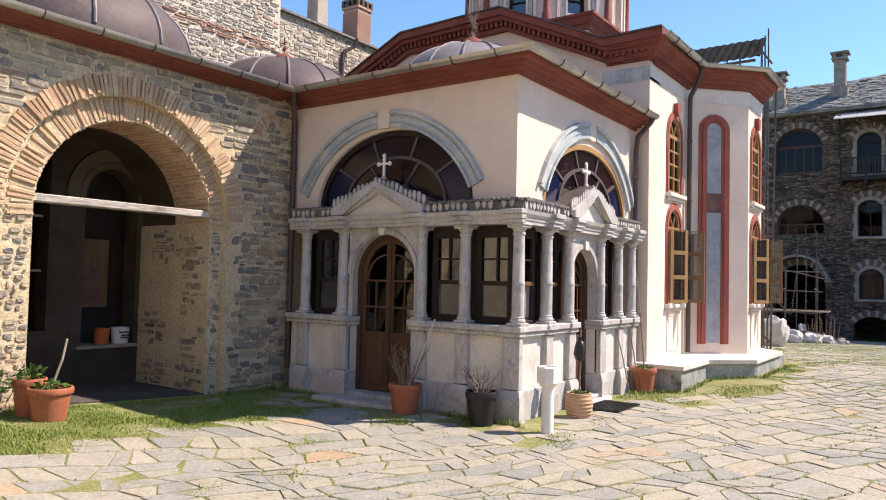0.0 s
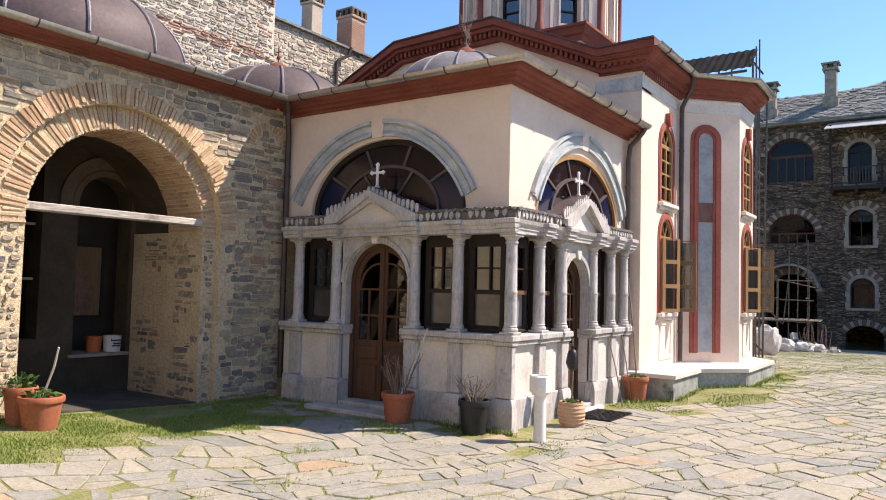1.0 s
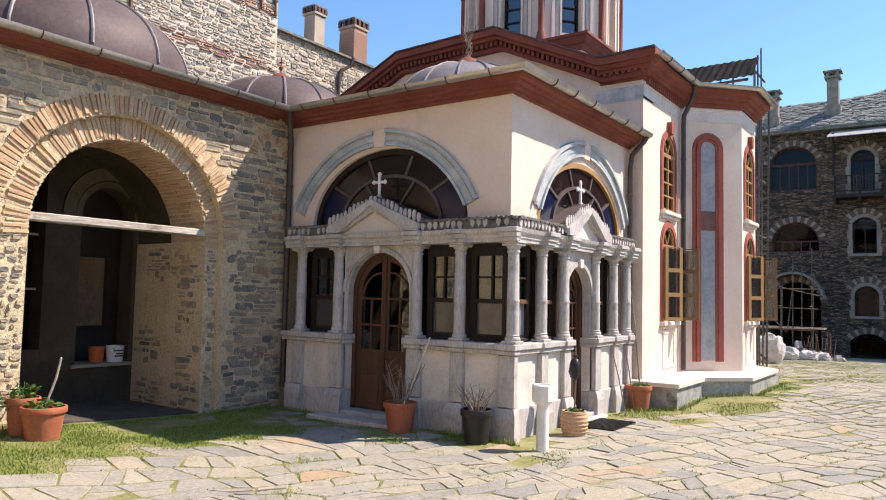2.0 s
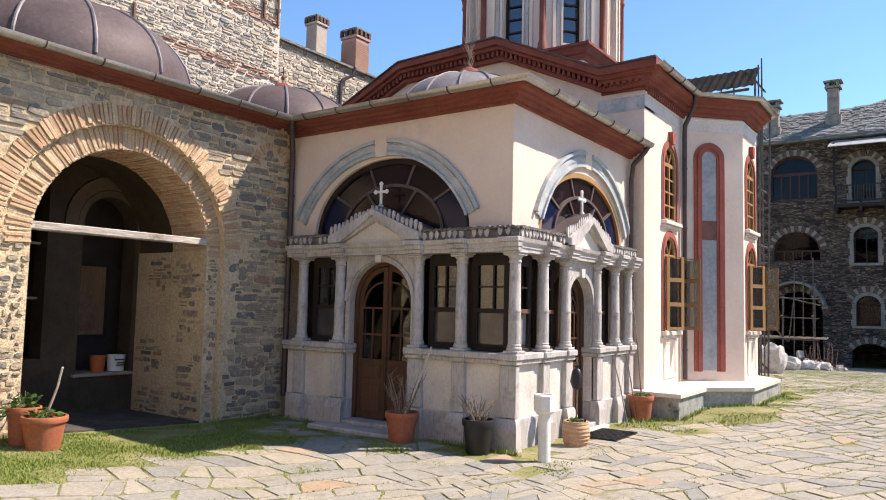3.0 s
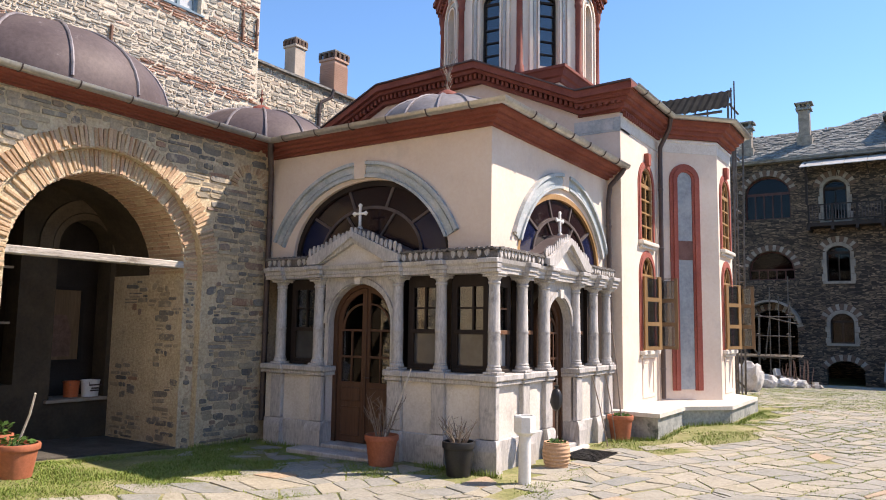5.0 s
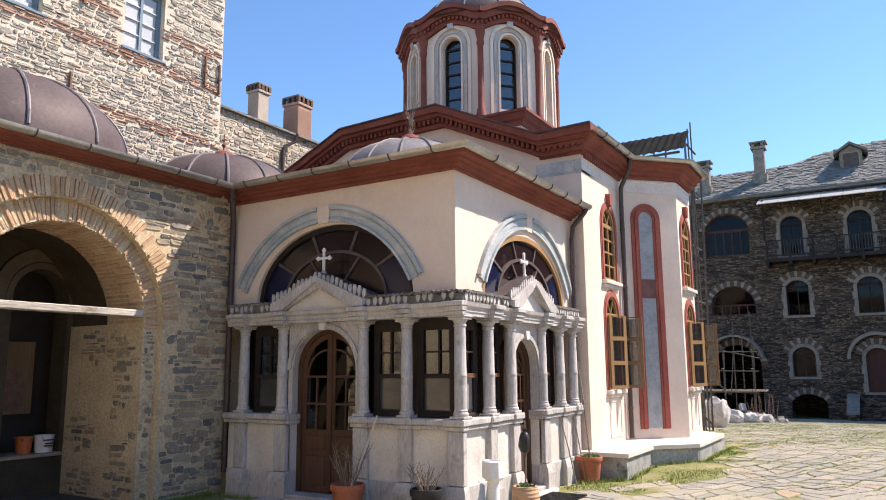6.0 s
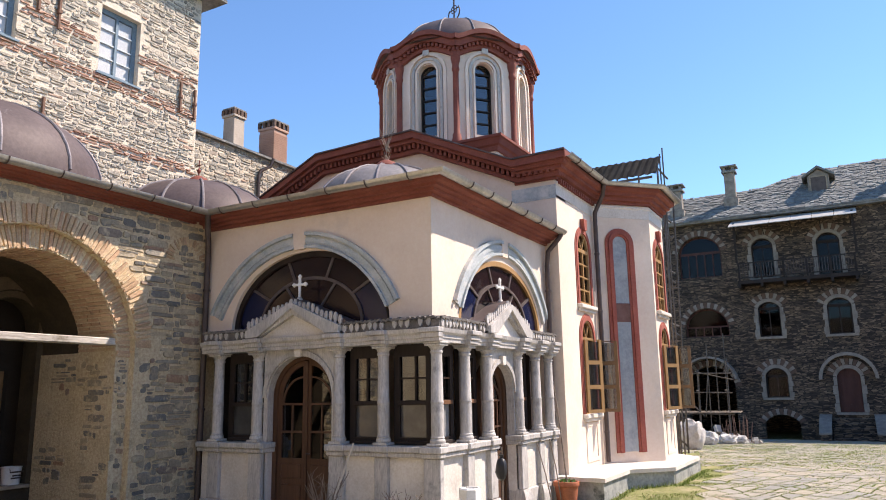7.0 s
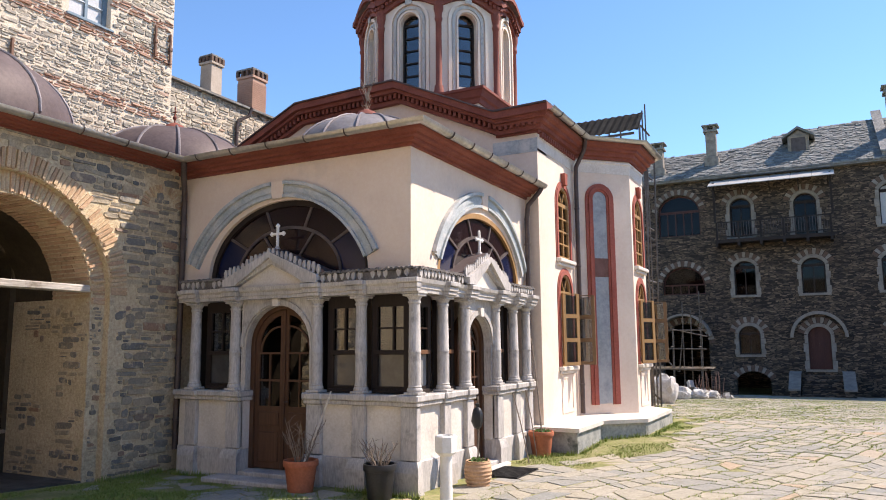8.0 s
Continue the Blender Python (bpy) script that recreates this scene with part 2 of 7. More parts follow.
CLOUDED = mat("clouded_grey_glass", [(0.3, (0.04, 0.039, 0.038)), (0.7, (0.075, 0.073, 0.071))], scale=2.5, rough=0.1, fine=10, fine_amt=0.15, bump=0.0, spec=0.8)
CURTAINED = mat("pale_curtained_glass", [(0.3, (0.20, 0.20, 0.195)), (0.7, (0.29, 0.285, 0.28))], scale=2.5, rough=0.15, fine=10, fine_amt=0.2, bump=0.0, spec=0.5)

PALE_MORTAR = mat("pale_lime_mortar", [(0.3, (0.57, 0.485, 0.375)), (0.7, (0.72, 0.625, 0.50))], scale=2.0, rough=0.95, fine=30, fine_amt=0.4, bump=0.8, bump_d=0.02)
PALE_STOPS = [(0.0, (0.13, 0.127, 0.118)), (0.22, (0.36, 0.33, 0.28)), (0.42, (0.50, 0.425, 0.33)), (0.6, (0.20, 0.195, 0.175)), (0.82, (0.55, 0.465, 0.36)), (0.94, (0.35, 0.315, 0.265)), (1.0, (0.46, 0.285, 0.20))]
PALE_STONE = mat("sunlit_field_stone", [(0.3, (0.26, 0.24, 0.21)), (0.7, (0.44, 0.39, 0.32))], scale=4, rough=0.9, fine=30, fine_amt=0.5, bump=0.9, bump_d=0.014, vary="island", vary_amt=0.75, vary_stops=PALE_STOPS, stain=(0.62, 0.53, 0.415), stain_scale=8, stain_cut=(0.53, 0.62))
PALE_STONE_OB = mat("sunlit_field_stone_piece", [(0.3, (0.26, 0.24, 0.21)), (0.7, (0.44, 0.39, 0.32))], scale=4, rough=0.9, fine=30, fine_amt=0.5, bump=0.9, bump_d=0.014, vary="object", vary_amt=0.75, vary_stops=PALE_STOPS, stain=(0.62, 0.53, 0.415), stain_scale=8, stain_cut=(0.53, 0.62))
RED_BRICK = mat("red_brick", [(0.3, (0.36, 0.215, 0.155)), (0.7, (0.47, 0.31, 0.235))], scale=3, rough=0.9, fine=30, fine_amt=0.4, vary="island", vary_amt=0.5)
BLUE_PAINT = mat("faded_blue_paint", [(0.3, (0.13, 0.19, 0.24)), (0.7, (0.19, 0.26, 0.31))], scale=4, rough=0.6)
PALE_BLIND = mat("pale_blind", [(0.3, (0.44, 0.45, 0.46)), (0.7, (0.54, 0.54, 0.54))], scale=1.5, rough=0.3)
RUST = mat("rusty_iron", [(0.3, (0.15, 0.08, 0.052)), (0.7, (0.25, 0.145, 0.10))], scale=8, rough=0.8)
PALE_RENDER = mat("pale_render", [(0.3, (0.38, 0.32, 0.26)), (0.7, (0.50, 0.43, 0.36))], scale=2, rough=0.9, stain=(0.36, 0.31, 0.27))
# Surround of the niche, lowered to brown for the porch shade.
NICHE_RENDER = mat("niche_render_coloured_for_shade", [(0.3, (0.085, 0.063, 0.042)), (0.7, (0.14, 0.105, 0.07))], scale=3, rough=0.9)
FAR_RENDER = mat("weathered_grey_render", [(0.3, (0.19, 0.165, 0.14)), (0.7, (0.31, 0.275, 0.235))], scale=3, rough=0.9, stain=(0.14, 0.12, 0.10), stain_scale=3)
DARK_SHEET = mat("dark_corrugated_sheet", [(0.3, (0.022, 0.022, 0.02)), (0.7, (0.045, 0.044, 0.041))], scale=2, rough=0.85, spec=0.1)
DARK_FAR = mat("dark_slate_voussoir", [(0.3, (0.095, 0.058, 0.042)), (0.7, (0.14, 0.092, 0.07))], scale=3)
PALE_FAR = mat("pale_dressed_stone", [(0.3, (0.20, 0.175, 0.145)), (0.7, (0.30, 0.265, 0.225))], scale=3, rough=0.85, stain=(0.16, 0.14, 0.12))
FAR_RED = mat("dark_red_timber", [(0.3, (0.055, 0.020, 0.016)), (0.7, (0.09, 0.035, 0.028))], scale=3, rough=0.6, stretch=(1, 1, 0.1))
PALE_METAL = mat("pale_sheet_metal", [(0.3, (0.40, 0.38, 0.35)), (0.7, (0.58, 0.55, 0.52))], scale=2, rough=0.45, metal=0.2)
SLATE_PIECE = mat("slate_piece", [(0.3, (0.11, 0.112, 0.108)), (0.7, (0.23, 0.228, 0.21))], scale=1.5, rough=0.85, fine=10, fine_amt=0.5, vary="island", vary_amt=0.7, bump=0.6, bump_d=0.02)
SCAFFOLD = mat("galvanised_tube", [(0.3, (0.07, 0.058, 0.05)), (0.7, (0.15, 0.135, 0.12))], scale=6, rough=0.5, metal=0.4)
OLD_TIMBER = mat("old_grey_timber", [(0.3, (0.24, 0.19, 0.14)), (0.7, (0.36, 0.30, 0.23))], scale=5, rough=0.8, stretch=(0.15, 1, 1))
WHITE_TIMBER = mat("whitewashed_timber", [(0.3, (0.28, 0.25, 0.21)), (0.55, (0.50, 0.46, 0.41)), (0.8, (0.62, 0.585, 0.54))], scale=14, rough=0.85, fine=50, fine_amt=0.6, bump=0.8, bump_d=0.01, stretch=(1, 0.10, 1), stain=(0.17, 0.14, 0.105), stain_scale=5, stain_cut=(0.54, 0.68))
RED_SURROUND = mat("brick_red_surround_paint", [(0.3, (0.27, 0.072, 0.052)), (0.7, (0.36, 0.11, 0.08))], scale=2.5, rough=0.8, fine=30)
# Darker copy of the ochre wood with shade put into its colour.
SHADED_OCHRE = mat("shaded_brown_wood", [(0.3, (0.16, 0.095, 0.045)), (0.7, (0.23, 0.14, 0.075))], scale=5, rough=0.6, stretch=(1, 1, 0.1))
BLUE_FIELD = mat("weathered_blue_grey_render", [(0.3, (0.25, 0.28, 0.30)), (0.7, (0.36, 0.39, 0.41))], scale=1.4, rough=0.8, fine=12, fine_amt=0.35, stain=(0.44, 0.45, 0.45), stain_scale=1.6)
RUST_PANEL = mat("brown_stained_band", [(0.3, (0.15, 0.075, 0.06)), (0.7, (0.22, 0.12, 0.10))], scale=4, rough=0.8)
DARK_MARBLE = mat("lichened_dark_marble", [(0.3, (0.07, 0.066, 0.062)), (0.7, (0.22, 0.20, 0.185))], scale=6, rough=0.9, fine=40, fine_amt=0.5)
# Near-black wall colour standing in for unlit rooms behind openings.
SHADE_WALL = mat("wall_coloured_for_shade", [(0.3, (0.028, 0.021, 0.018)), (0.7, (0.06, 0.046, 0.038))], scale=1.5, rough=0.9)
WHITE_PLASTIC = mat("white_plastic", [(0.3, (0.66, 0.65, 0.63)), (0.7, (0.76, 0.75, 0.73))], scale=3, rough=0.4, bump=0.0)
ORANGE_PLASTIC = mat("orange_plastic", [(0.3, (0.45, 0.10, 0.03)), (0.7, (0.55, 0.14, 0.05))], scale=3, rough=0.4, bump=0.0)
TERRACOTTA = mat("terracotta", [(0.3, (0.33, 0.10, 0.048)), (0.7, (0.42, 0.15, 0.08))], scale=4, rough=0.75, fine=30, stain=(0.50, 0.36, 0.27), stain_scale=3, stain_cut=(0.62, 0.85))
OCHRE_CLAY = mat("ochre_clay", [(0.3, (0.42, 0.25, 0.14)), (0.7, (0.54, 0.35, 0.22))], scale=4, rough=0.8, fine=30)
BLACK_PLASTIC = mat("black_plastic", [(0.3, (0.018, 0.018, 0.019)), (0.7, (0.03, 0.03, 0.031))], scale=4, rough=0.4, bump=0.0)
SOIL = mat("potting_soil", [(0.3, (0.04, 0.03, 0.02)), (0.7, (0.09, 0.065, 0.045))], scale=12, rough=0.95, bump=0.8, bump_d=0.01)
DRY_TWIG = mat("dry_twig", [(0.3, (0.16, 0.12, 0.09)), (0.7, (0.27, 0.22, 0.18))], scale=10, rough=0.9)
PALE_CANE = mat("pale_cane", [(0.3, (0.50, 0.44, 0.36)), (0.7, (0.64, 0.58, 0.50))], scale=8, rough=0.7)
LEAF = mat("green_leaf", [(0.3, (0.05, 0.11, 0.02)), (0.7, (0.10, 0.19, 0.04))], scale=6, rough=0.6, vary="island", vary_amt=0.6, bump=0.0)
WHITE_PAINT = mat("chalky_white_paint", [(0.3, (0.70, 0.68, 0.64)), (0.7, (0.80, 0.78, 0.74))], scale=4, rough=0.6, fine=30, stain=(0.50, 0.47, 0.43), stain_scale=5, stain_cut=(0.62, 0.8))
SACKING = mat("woven_white_sacking", [(0.3, (0.42, 0.40, 0.37)), (0.7, (0.60, 0.58, 0.55))], scale=5, rough=0.8, fine=30, stain=(0.30, 0.27, 0.23), stain_scale=4)
RUBBLE = mat("broken_rubble", [(0.3, (0.36, 0.33, 0.29)), (0.7, (0.58, 0.55, 0.51))], scale=3, rough=0.95, vary="object", vary_amt=0.6)
BRICK_ISLAND = mat("vault_brick", [(0.3, (0.40, 0.27, 0.18)), (0.7, (0.53, 0.39, 0.27))], scale=5, rough=0.9, fine=40, vary="island", vary_amt=0.65, vary_stops=BRICK_STOPS, stain=(0.50, 0.41, 0.30), stain_scale=6, stain_cut=(0.58, 0.7))
STONE_OB = mat("field_stone_piece", STONE_STOPS, scale=2.5, rough=0.9, fine=35, fine_amt=0.5, bump=0.9, bump_d=0.014, vary="object", vary_amt=0.8, stain=(0.53, 0.43, 0.295), stain_scale=6, stain_cut=(0.53, 0.63))
FLAG_OB = mat("flagstone_piece", [(0.3, (0.23, 0.215, 0.175)), (0.7, (0.38, 0.34, 0.265))], scale=5.0, rough=0.85, fine=26, fine_amt=0.42, bump=1.0, bump_d=0.014, stain=(0.20, 0.185, 0.115), stain_scale=3.2, stain_cut=(0.54, 0.78), vary="object", vary_amt=0.6, vary_stops=FLAG_STOPS)
FLAG = mat("flagstone", [(0.3, (0.23, 0.215, 0.175)), (0.7, (0.38, 0.34, 0.265))], scale=5.0, rough=0.85, fine=26, fine_amt=0.42, bump=1.0, bump_d=0.014, stain=(0.20, 0.185, 0.115), stain_scale=3.2, stain_cut=(0.54, 0.78), vary="island", vary_amt=0.6, vary_stops=FLAG_STOPS)
GRASS = mat("grass_blade", [(0.3, (0.14, 0.20, 0.03)), (0.7, (0.24, 0.285, 0.065))], scale=1.0, rough=0.7, vary="island", vary_amt=0.5, vary_stops=[(0.0, (0.09, 0.18, 0.024)), (0.6, (0.21, 0.275, 0.05)), (1.0, (0.40, 0.35, 0.16))], bump=0.0)


def coursed_stone(name, dark, pale, joint, sx=2.2, sz=8.0):
    """Far masonry: thin courses of split stone with pale joints."""
    m = bpy.data.materials.new(name)
    m.use_nodes = True
    t = m.node_tree
    b = t.nodes["Principled BSDF"]
    c = t.nodes.new("ShaderNodeTexCoord")
    mp = t.nodes.new("ShaderNodeMapping")
    mp.inputs["Scale"].default_value = (sx, sx, sz)
    t.links.new(c.outputs["Object"], mp.inputs[0])
    v = t.nodes.new("ShaderNodeTexVoronoi")
    v.feature = "DISTANCE_TO_EDGE"
    v2 = t.nodes.new("ShaderNodeTexVoronoi")
    for n in (v, v2):
        n.inputs["Scale"].default_value = 1.0
        t.links.new(mp.outputs[0], n.inputs["Vector"])
    cell = ramp(t, v2.outputs["Color"], [(0.2, dark), (0.8, pale)])
    big = ramp(t, tex(t, 0.35), [(0.35, (0.35, 0.35, 0.35)), (0.65, (0.65, 0.65, 0.65))])
    cell = mix(t, 0.5, cell, big, "OVERLAY")
    edge = ramp(t, v.outputs["Distance"], [(0.02, (1, 1, 1)), (0.10, (0, 0, 0))])
    t.links.new(mix(t, edge, cell, joint), b.inputs["Base Color"])
    b.inputs["Roughness"].default_value = 0.9
    bp = t.nodes.new("ShaderNodeBump")
    bp.inputs["Distance"].default_value = 0.05
    bp.inputs["Strength"].default_value = 0.9
    t.links.new(v.outputs["Distance"], bp.inputs["Height"])
    t.links.new(bp.outputs[0], b.inputs["Normal"])
    return m


DARK_STONE = coursed_stone("dark_split_slate_masonry", (0.026, 0.018, 0.013), (0.20, 0.140, 0.092), (0.014, 0.011, 0.009), 3.4, 13.0)
# Pale masonry for the unseen walls that brighten the shaded fronts.
BOUNCE_STONE = coursed_stone("pale_bounce_masonry", (0.26, 0.23, 0.19), (0.46, 0.40, 0.32), (0.50, 0.44, 0.36))
FAR_GLASS = glass("far_dark_glass", (0.14, 0.14, 0.145), clear=0.997)




def plate(bm, outline, holes, axis, a, b):
    """A flat slab with holes, from a to b along an axis."""
    def put(p, h):
        return (h, p[0], p[1]) if axis == "x" else (p[0], h, p[1]) if axis == "y" else (p[0], p[1], h)
    sides = []
    for h in (a, b):
        loops, edges = [], []
        for loop in (outline, *holes):
            vs = [bm.verts.new(put(p, h)) for p in loop]
            edges += [bm.edges.new((vs[i], vs[(i + 1) % len(vs)])) for i in range(len(vs))]
            loops.append(vs)
        bmesh.ops.triangle_fill(bm, use_beauty=True, use_dissolve=False, edges=edges)
        sides.append(loops)
    for la, lb in zip(*sides):
        for i in range(len(la)):
            j = (i + 1) % len(la)
            bm.faces.new((la[i], la[j], lb[j], lb[i]))
    return bm


def arched(c, z0, z1, hw, rise, n=14):
    """Outline of an arched opening; z1 is its crown."""
    return [(c - hw, z0)] + arc(c, z1 - rise, hw, 180, 0, n, rise) + [(c + hw, z0)]


def rect(u0, u1, z0, z1):
    return [(u0, z0), (u1, z0), (u1, z1), (u0, z1)]


def arc_band(bm, axis, c, zc, r0, r1, a0, a1, h0, h1, n=20):
    prism(bm, arc(c, zc, r1, a0, a1, n) + arc(c, zc, r0, a1, a0, n), axis, h0, h1)
    return bm


def sbox(bm, side, u0, u1, v0, v1, z0, z1, bevel=0.0):
    """A box on a chapel front: u along it, v outwards."""
    if side == "f":
        return box(bm, u0, u1, -v1, -v0, z0, z1, bevel)
    return box(bm, v0, v1, u0, u1, z0, z1, bevel)


def splate(bm, side, outline, holes, v0, v1):
    return plate(bm, outline, holes, "y", -v1, -v0) if side == "f" else plate(bm, outline, holes, "x", v0, v1)


def sprism(bm, side, pts, v0, v1):
    return prism(bm, pts, "y", -v1, -v0) if side == "f" else prism(bm, pts, "x", v0, v1)


# ---------- ground ----------
def ground_z(x, y):
    """Height of the courtyard."""
    up = min(max((y - 3.5) / 2.5, 0), 1) * 0.12
    down = max(y - 10.0, 0) * -0.042
    side = min(max((-x - 1.0) / 3.0, 0), 1) * max(-y - 1.0, 0) * 0.05
    return up + max(down, -1.2) + min(side, 0.25)


def make_ground():
    bm = bmesh.new()
    xs = [-900, -300, -100, -40, -20] + [-12 + 0.75 * i for i in range(49)] + [35, 60, 150, 400, 900]
    ys = [-900, -300, -100, -40, -20] + [-12 + 0.75 * i for i in range(75)] + [60, 100, 200, 500, 1500]
    grid = [[bm.verts.new((x, y, ground_z(x, y) - 0.009)) for x in xs] for y in ys]
    for j in range(len(ys) - 1):
        for i in range(len(xs) - 1):
            bm.faces.new((grid[j][i], grid[j][i + 1], grid[j + 1][i + 1], grid[j + 1][i]))
    return tagged(part("ground", bm, GRASS_SOIL), "mossy earth ground of a sloping monastery courtyard", "ground", kind="structure")


ground = make_ground()

# ---------- left wing with the great arch ----------
XW = -4.19      # face of the arcade wall
ARCH_C, ARCH_R, ARCH_Z = -2.755, 1.265, 2.52
OUT_C, OUT_R, OUT_Z, STEP = -2.84, 1.57, 2.5, 0.12
wing = thing("wall_arcade", "rough field-stone arcade wall with a wide brick arch", "wall", kind="structure")
bm = bmesh.new()
prism(bm, [(-14, -0.3), (ARCH_C - ARCH_R, -0.3)] + arc(ARCH_C, ARCH_Z, ARCH_R, 180, 0, 40) + [(ARCH_C + ARCH_R, -0.3), (0.25, -0.3), (0.25, 4.64), (-14, 4.64)], "x", XW - 0.95, XW - STEP)
part("masonry", bm, MORTAR, wing)
bm = bmesh.new()
prism(bm, [(-14, -0.3), (OUT_C - OUT_R, -0.3)] + arc(OUT_C, OUT_Z, OUT_R, 180, 0, 40) + [(OUT_C + OUT_R, -0.3), (0.25, -0.3), (0.25, 4.64), (-14, 4.64)], "x", XW - STEP + 0.001, XW)
part("outer_order", bm, MORTAR, wing)

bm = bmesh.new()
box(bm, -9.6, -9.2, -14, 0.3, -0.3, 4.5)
# End box, out of sight, added to shut daylight out of the porch.
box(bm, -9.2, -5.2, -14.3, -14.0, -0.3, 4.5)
inner_wall = tagged(part("wall_porch_back", bm, SHADE_PLASTER), "plastered wall behind the arcade, dark in colour for shade", "wall", kind="structure")
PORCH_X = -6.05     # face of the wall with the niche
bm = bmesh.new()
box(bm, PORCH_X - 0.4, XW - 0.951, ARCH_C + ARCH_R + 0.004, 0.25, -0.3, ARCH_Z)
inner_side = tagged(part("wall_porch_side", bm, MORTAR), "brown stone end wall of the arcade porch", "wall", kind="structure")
# Left cross wall: never in view, added to block light from the porch.
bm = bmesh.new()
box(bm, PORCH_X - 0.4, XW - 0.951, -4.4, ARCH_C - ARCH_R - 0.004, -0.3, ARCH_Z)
tagged(part("wall_light_block", bm, SHADE_PLASTER), "unseen cross wall added to keep the arcade porch dark", "wall", kind="structure")
# Vault and ceiling take the plaster colour that carries the porch shade.
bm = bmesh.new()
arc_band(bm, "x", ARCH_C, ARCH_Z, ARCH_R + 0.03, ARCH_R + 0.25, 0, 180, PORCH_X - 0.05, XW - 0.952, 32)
tagged(part("ceiling_vault", bm, SHADE_PLASTER), "plastered barrel vault behind the brick arch, dark in colour for shade", "ceiling", kind="structure")
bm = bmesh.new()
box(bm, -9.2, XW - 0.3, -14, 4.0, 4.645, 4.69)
wing_ceiling = tagged(part("ceiling", bm, SHADE_PLASTER), "plaster ceiling of the arcade porch, dark in colour for shade", "ceiling", kind="structure")

# Slab over the ground, coloured dark to hold the porch shade.
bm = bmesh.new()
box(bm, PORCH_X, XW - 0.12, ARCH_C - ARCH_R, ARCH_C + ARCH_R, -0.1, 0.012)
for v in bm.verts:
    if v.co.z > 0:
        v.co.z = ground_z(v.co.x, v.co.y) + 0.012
floor_porch = tagged(part("floor_porch", bm, SHADED_FLOOR), "trodden stone floor under the arcade arch, darkened for shade", "floor", kind="structure")

# ---------- porch chapel: walls ----------
ZL, ZT = 2.86, 4.62
porch = thing("wall_chapel", "pale pink plastered chapel walls with arched lunette openings", "wall", kind="structure")
LUN_F = (-2.13, 1.46, 1.10)
LUN_R = (2.26, 1.52, 1.04)


def lunette_wall(axis, c, a, b, h0, h1, lun):
    bm = bmesh.new()
    prism(bm, [(a, ZL - 0.2), (c - lun[1], ZL - 0.2)] + arc(c, ZL, lun[1], 180, 0, 36, lun[2]) + [(c + lun[1], ZL - 0.2), (b, ZL - 0.2), (b, ZT), (a, ZT)], axis, h0, h1)
    return bm


part("plaster", lunette_wall("y", LUN_F[0], XW, 0.0, 0.0, 0.3, LUN_F), PLASTER, porch)
part("plaster", lunette_wall("x", LUN_R[0], 0.3, 4.2, -0.3, 0.0, LUN_R), PLASTER, porch)

# eaves: path runs so that outwards is to its right
EAVE = [(XW, -14.0, 0), (XW, 0.0, 0), (0.0, 0.0, 0), (0.0, 4.2, 0)]
CORNICE = [(0.0, 4.38), (0.05, 4.38), (0.05, 4.445), (0.12, 4.455), (0.125, 4.53), (0.20, 4.54), (0.205, 4.60), (0.285, 4.625), (0.30, 4.70), (0.0, 4.70)]
CHAPEL_CORNICE = [(o, 4.49 + (h - 4.38) * 0.59) for o, h in CORNICE]
ARCADE_CORNICE = [(o, 4.57 + (h - 4.38) * 0.33) for o, h in CORNICE]
GUT_Z = 4.725
cornice = thing("trim_cornice", "stepped oxide-red painted eaves cornice", "cornice", kind="structure")
bm = bmesh.new()
sweep(bm, [(XW, 0.0, 0), (0.0, 0.0, 0), (0.0, 4.2, 0)], CHAPEL_CORNICE)
part("moulding", bm, RED_PAINT, cornice)
bm = bmesh.new()
sweep(bm, [(XW, -14.0, 0), (XW, -0.301, 0)], ARCADE_CORNICE)
part("moulding", bm, RED_PAINT, cornice)
GUT = [(0.30 + 0.075 + 0.075 * math.cos(radians(a)), GUT_Z + 0.075 * math.sin(radians(a))) for a in range(180, 361, 20)] + [(0.30 + 0.075 + 0.068 * math.cos(radians(a)), GUT_Z + 0.068 * math.sin(radians(a))) for a in range(360, 179, -20)]
gutter = thing("gutter", "dull zinc half-round gutter along the eaves", "gutter")
bm = bmesh.new()
sweep(bm, EAVE, GUT)
part("channel", bm, GUTTER, gutter, smooth=True)

# low roof of the chapel
bm = bmesh.new()
prism(bm, [(XW - 0.3, -0.32), (0.32, -0.32), (0.32, 4.2), (XW - 0.3, 4.2)], "z", 4.7, 4.76)
v = [bm.verts.new(p) for p in ((XW - 0.3, -0.32, 4.76), (0.32, -0.32, 4.76), (0.32, 4.2, 4.76), (XW - 0.3, 4.2, 4.76), (-2.1, 2.1, 5.35))]
for i in range(4):
    bm.faces.new((v[i], v[(i + 1) % 4], v[4]))
chapel_roof = tagged(part("roof_chapel", bm, LEAD), "low lead-covered roof over the chapel", "roof", kind="structure")
bm = bmesh.new()
prism(bm, [(-9.2, -14), (XW + 0.32, -14), (XW + 0.32, -0.3), (XW - 0.3, -0.3), (XW - 0.3, 4.2), (-9.2, 4.2)], "z", 4.7, 4.77)
wing_roof = tagged(part("roof_arcade", bm, LEAD), "low lead-covered roof over the arcade", "roof", kind="structure")

# ---------- main church body ----------
D = 4.2
X1, Y2, X3, Y3, Y4 = 0.264, 6.32, 1.22, 7.28, 8.48
PLZ = 0.42
BODY_Z = 5.75
body = thing("wall_church", "pale pink plastered church walls with projecting polygonal apse", "wall", kind="structure")
BODY_LINE = [(-8.4, D), (X1, D), (X1, Y2), (X3, Y3), (X3, Y4), (X1, Y4 + 0.96), (X1, 16), (-8.4, 16)]
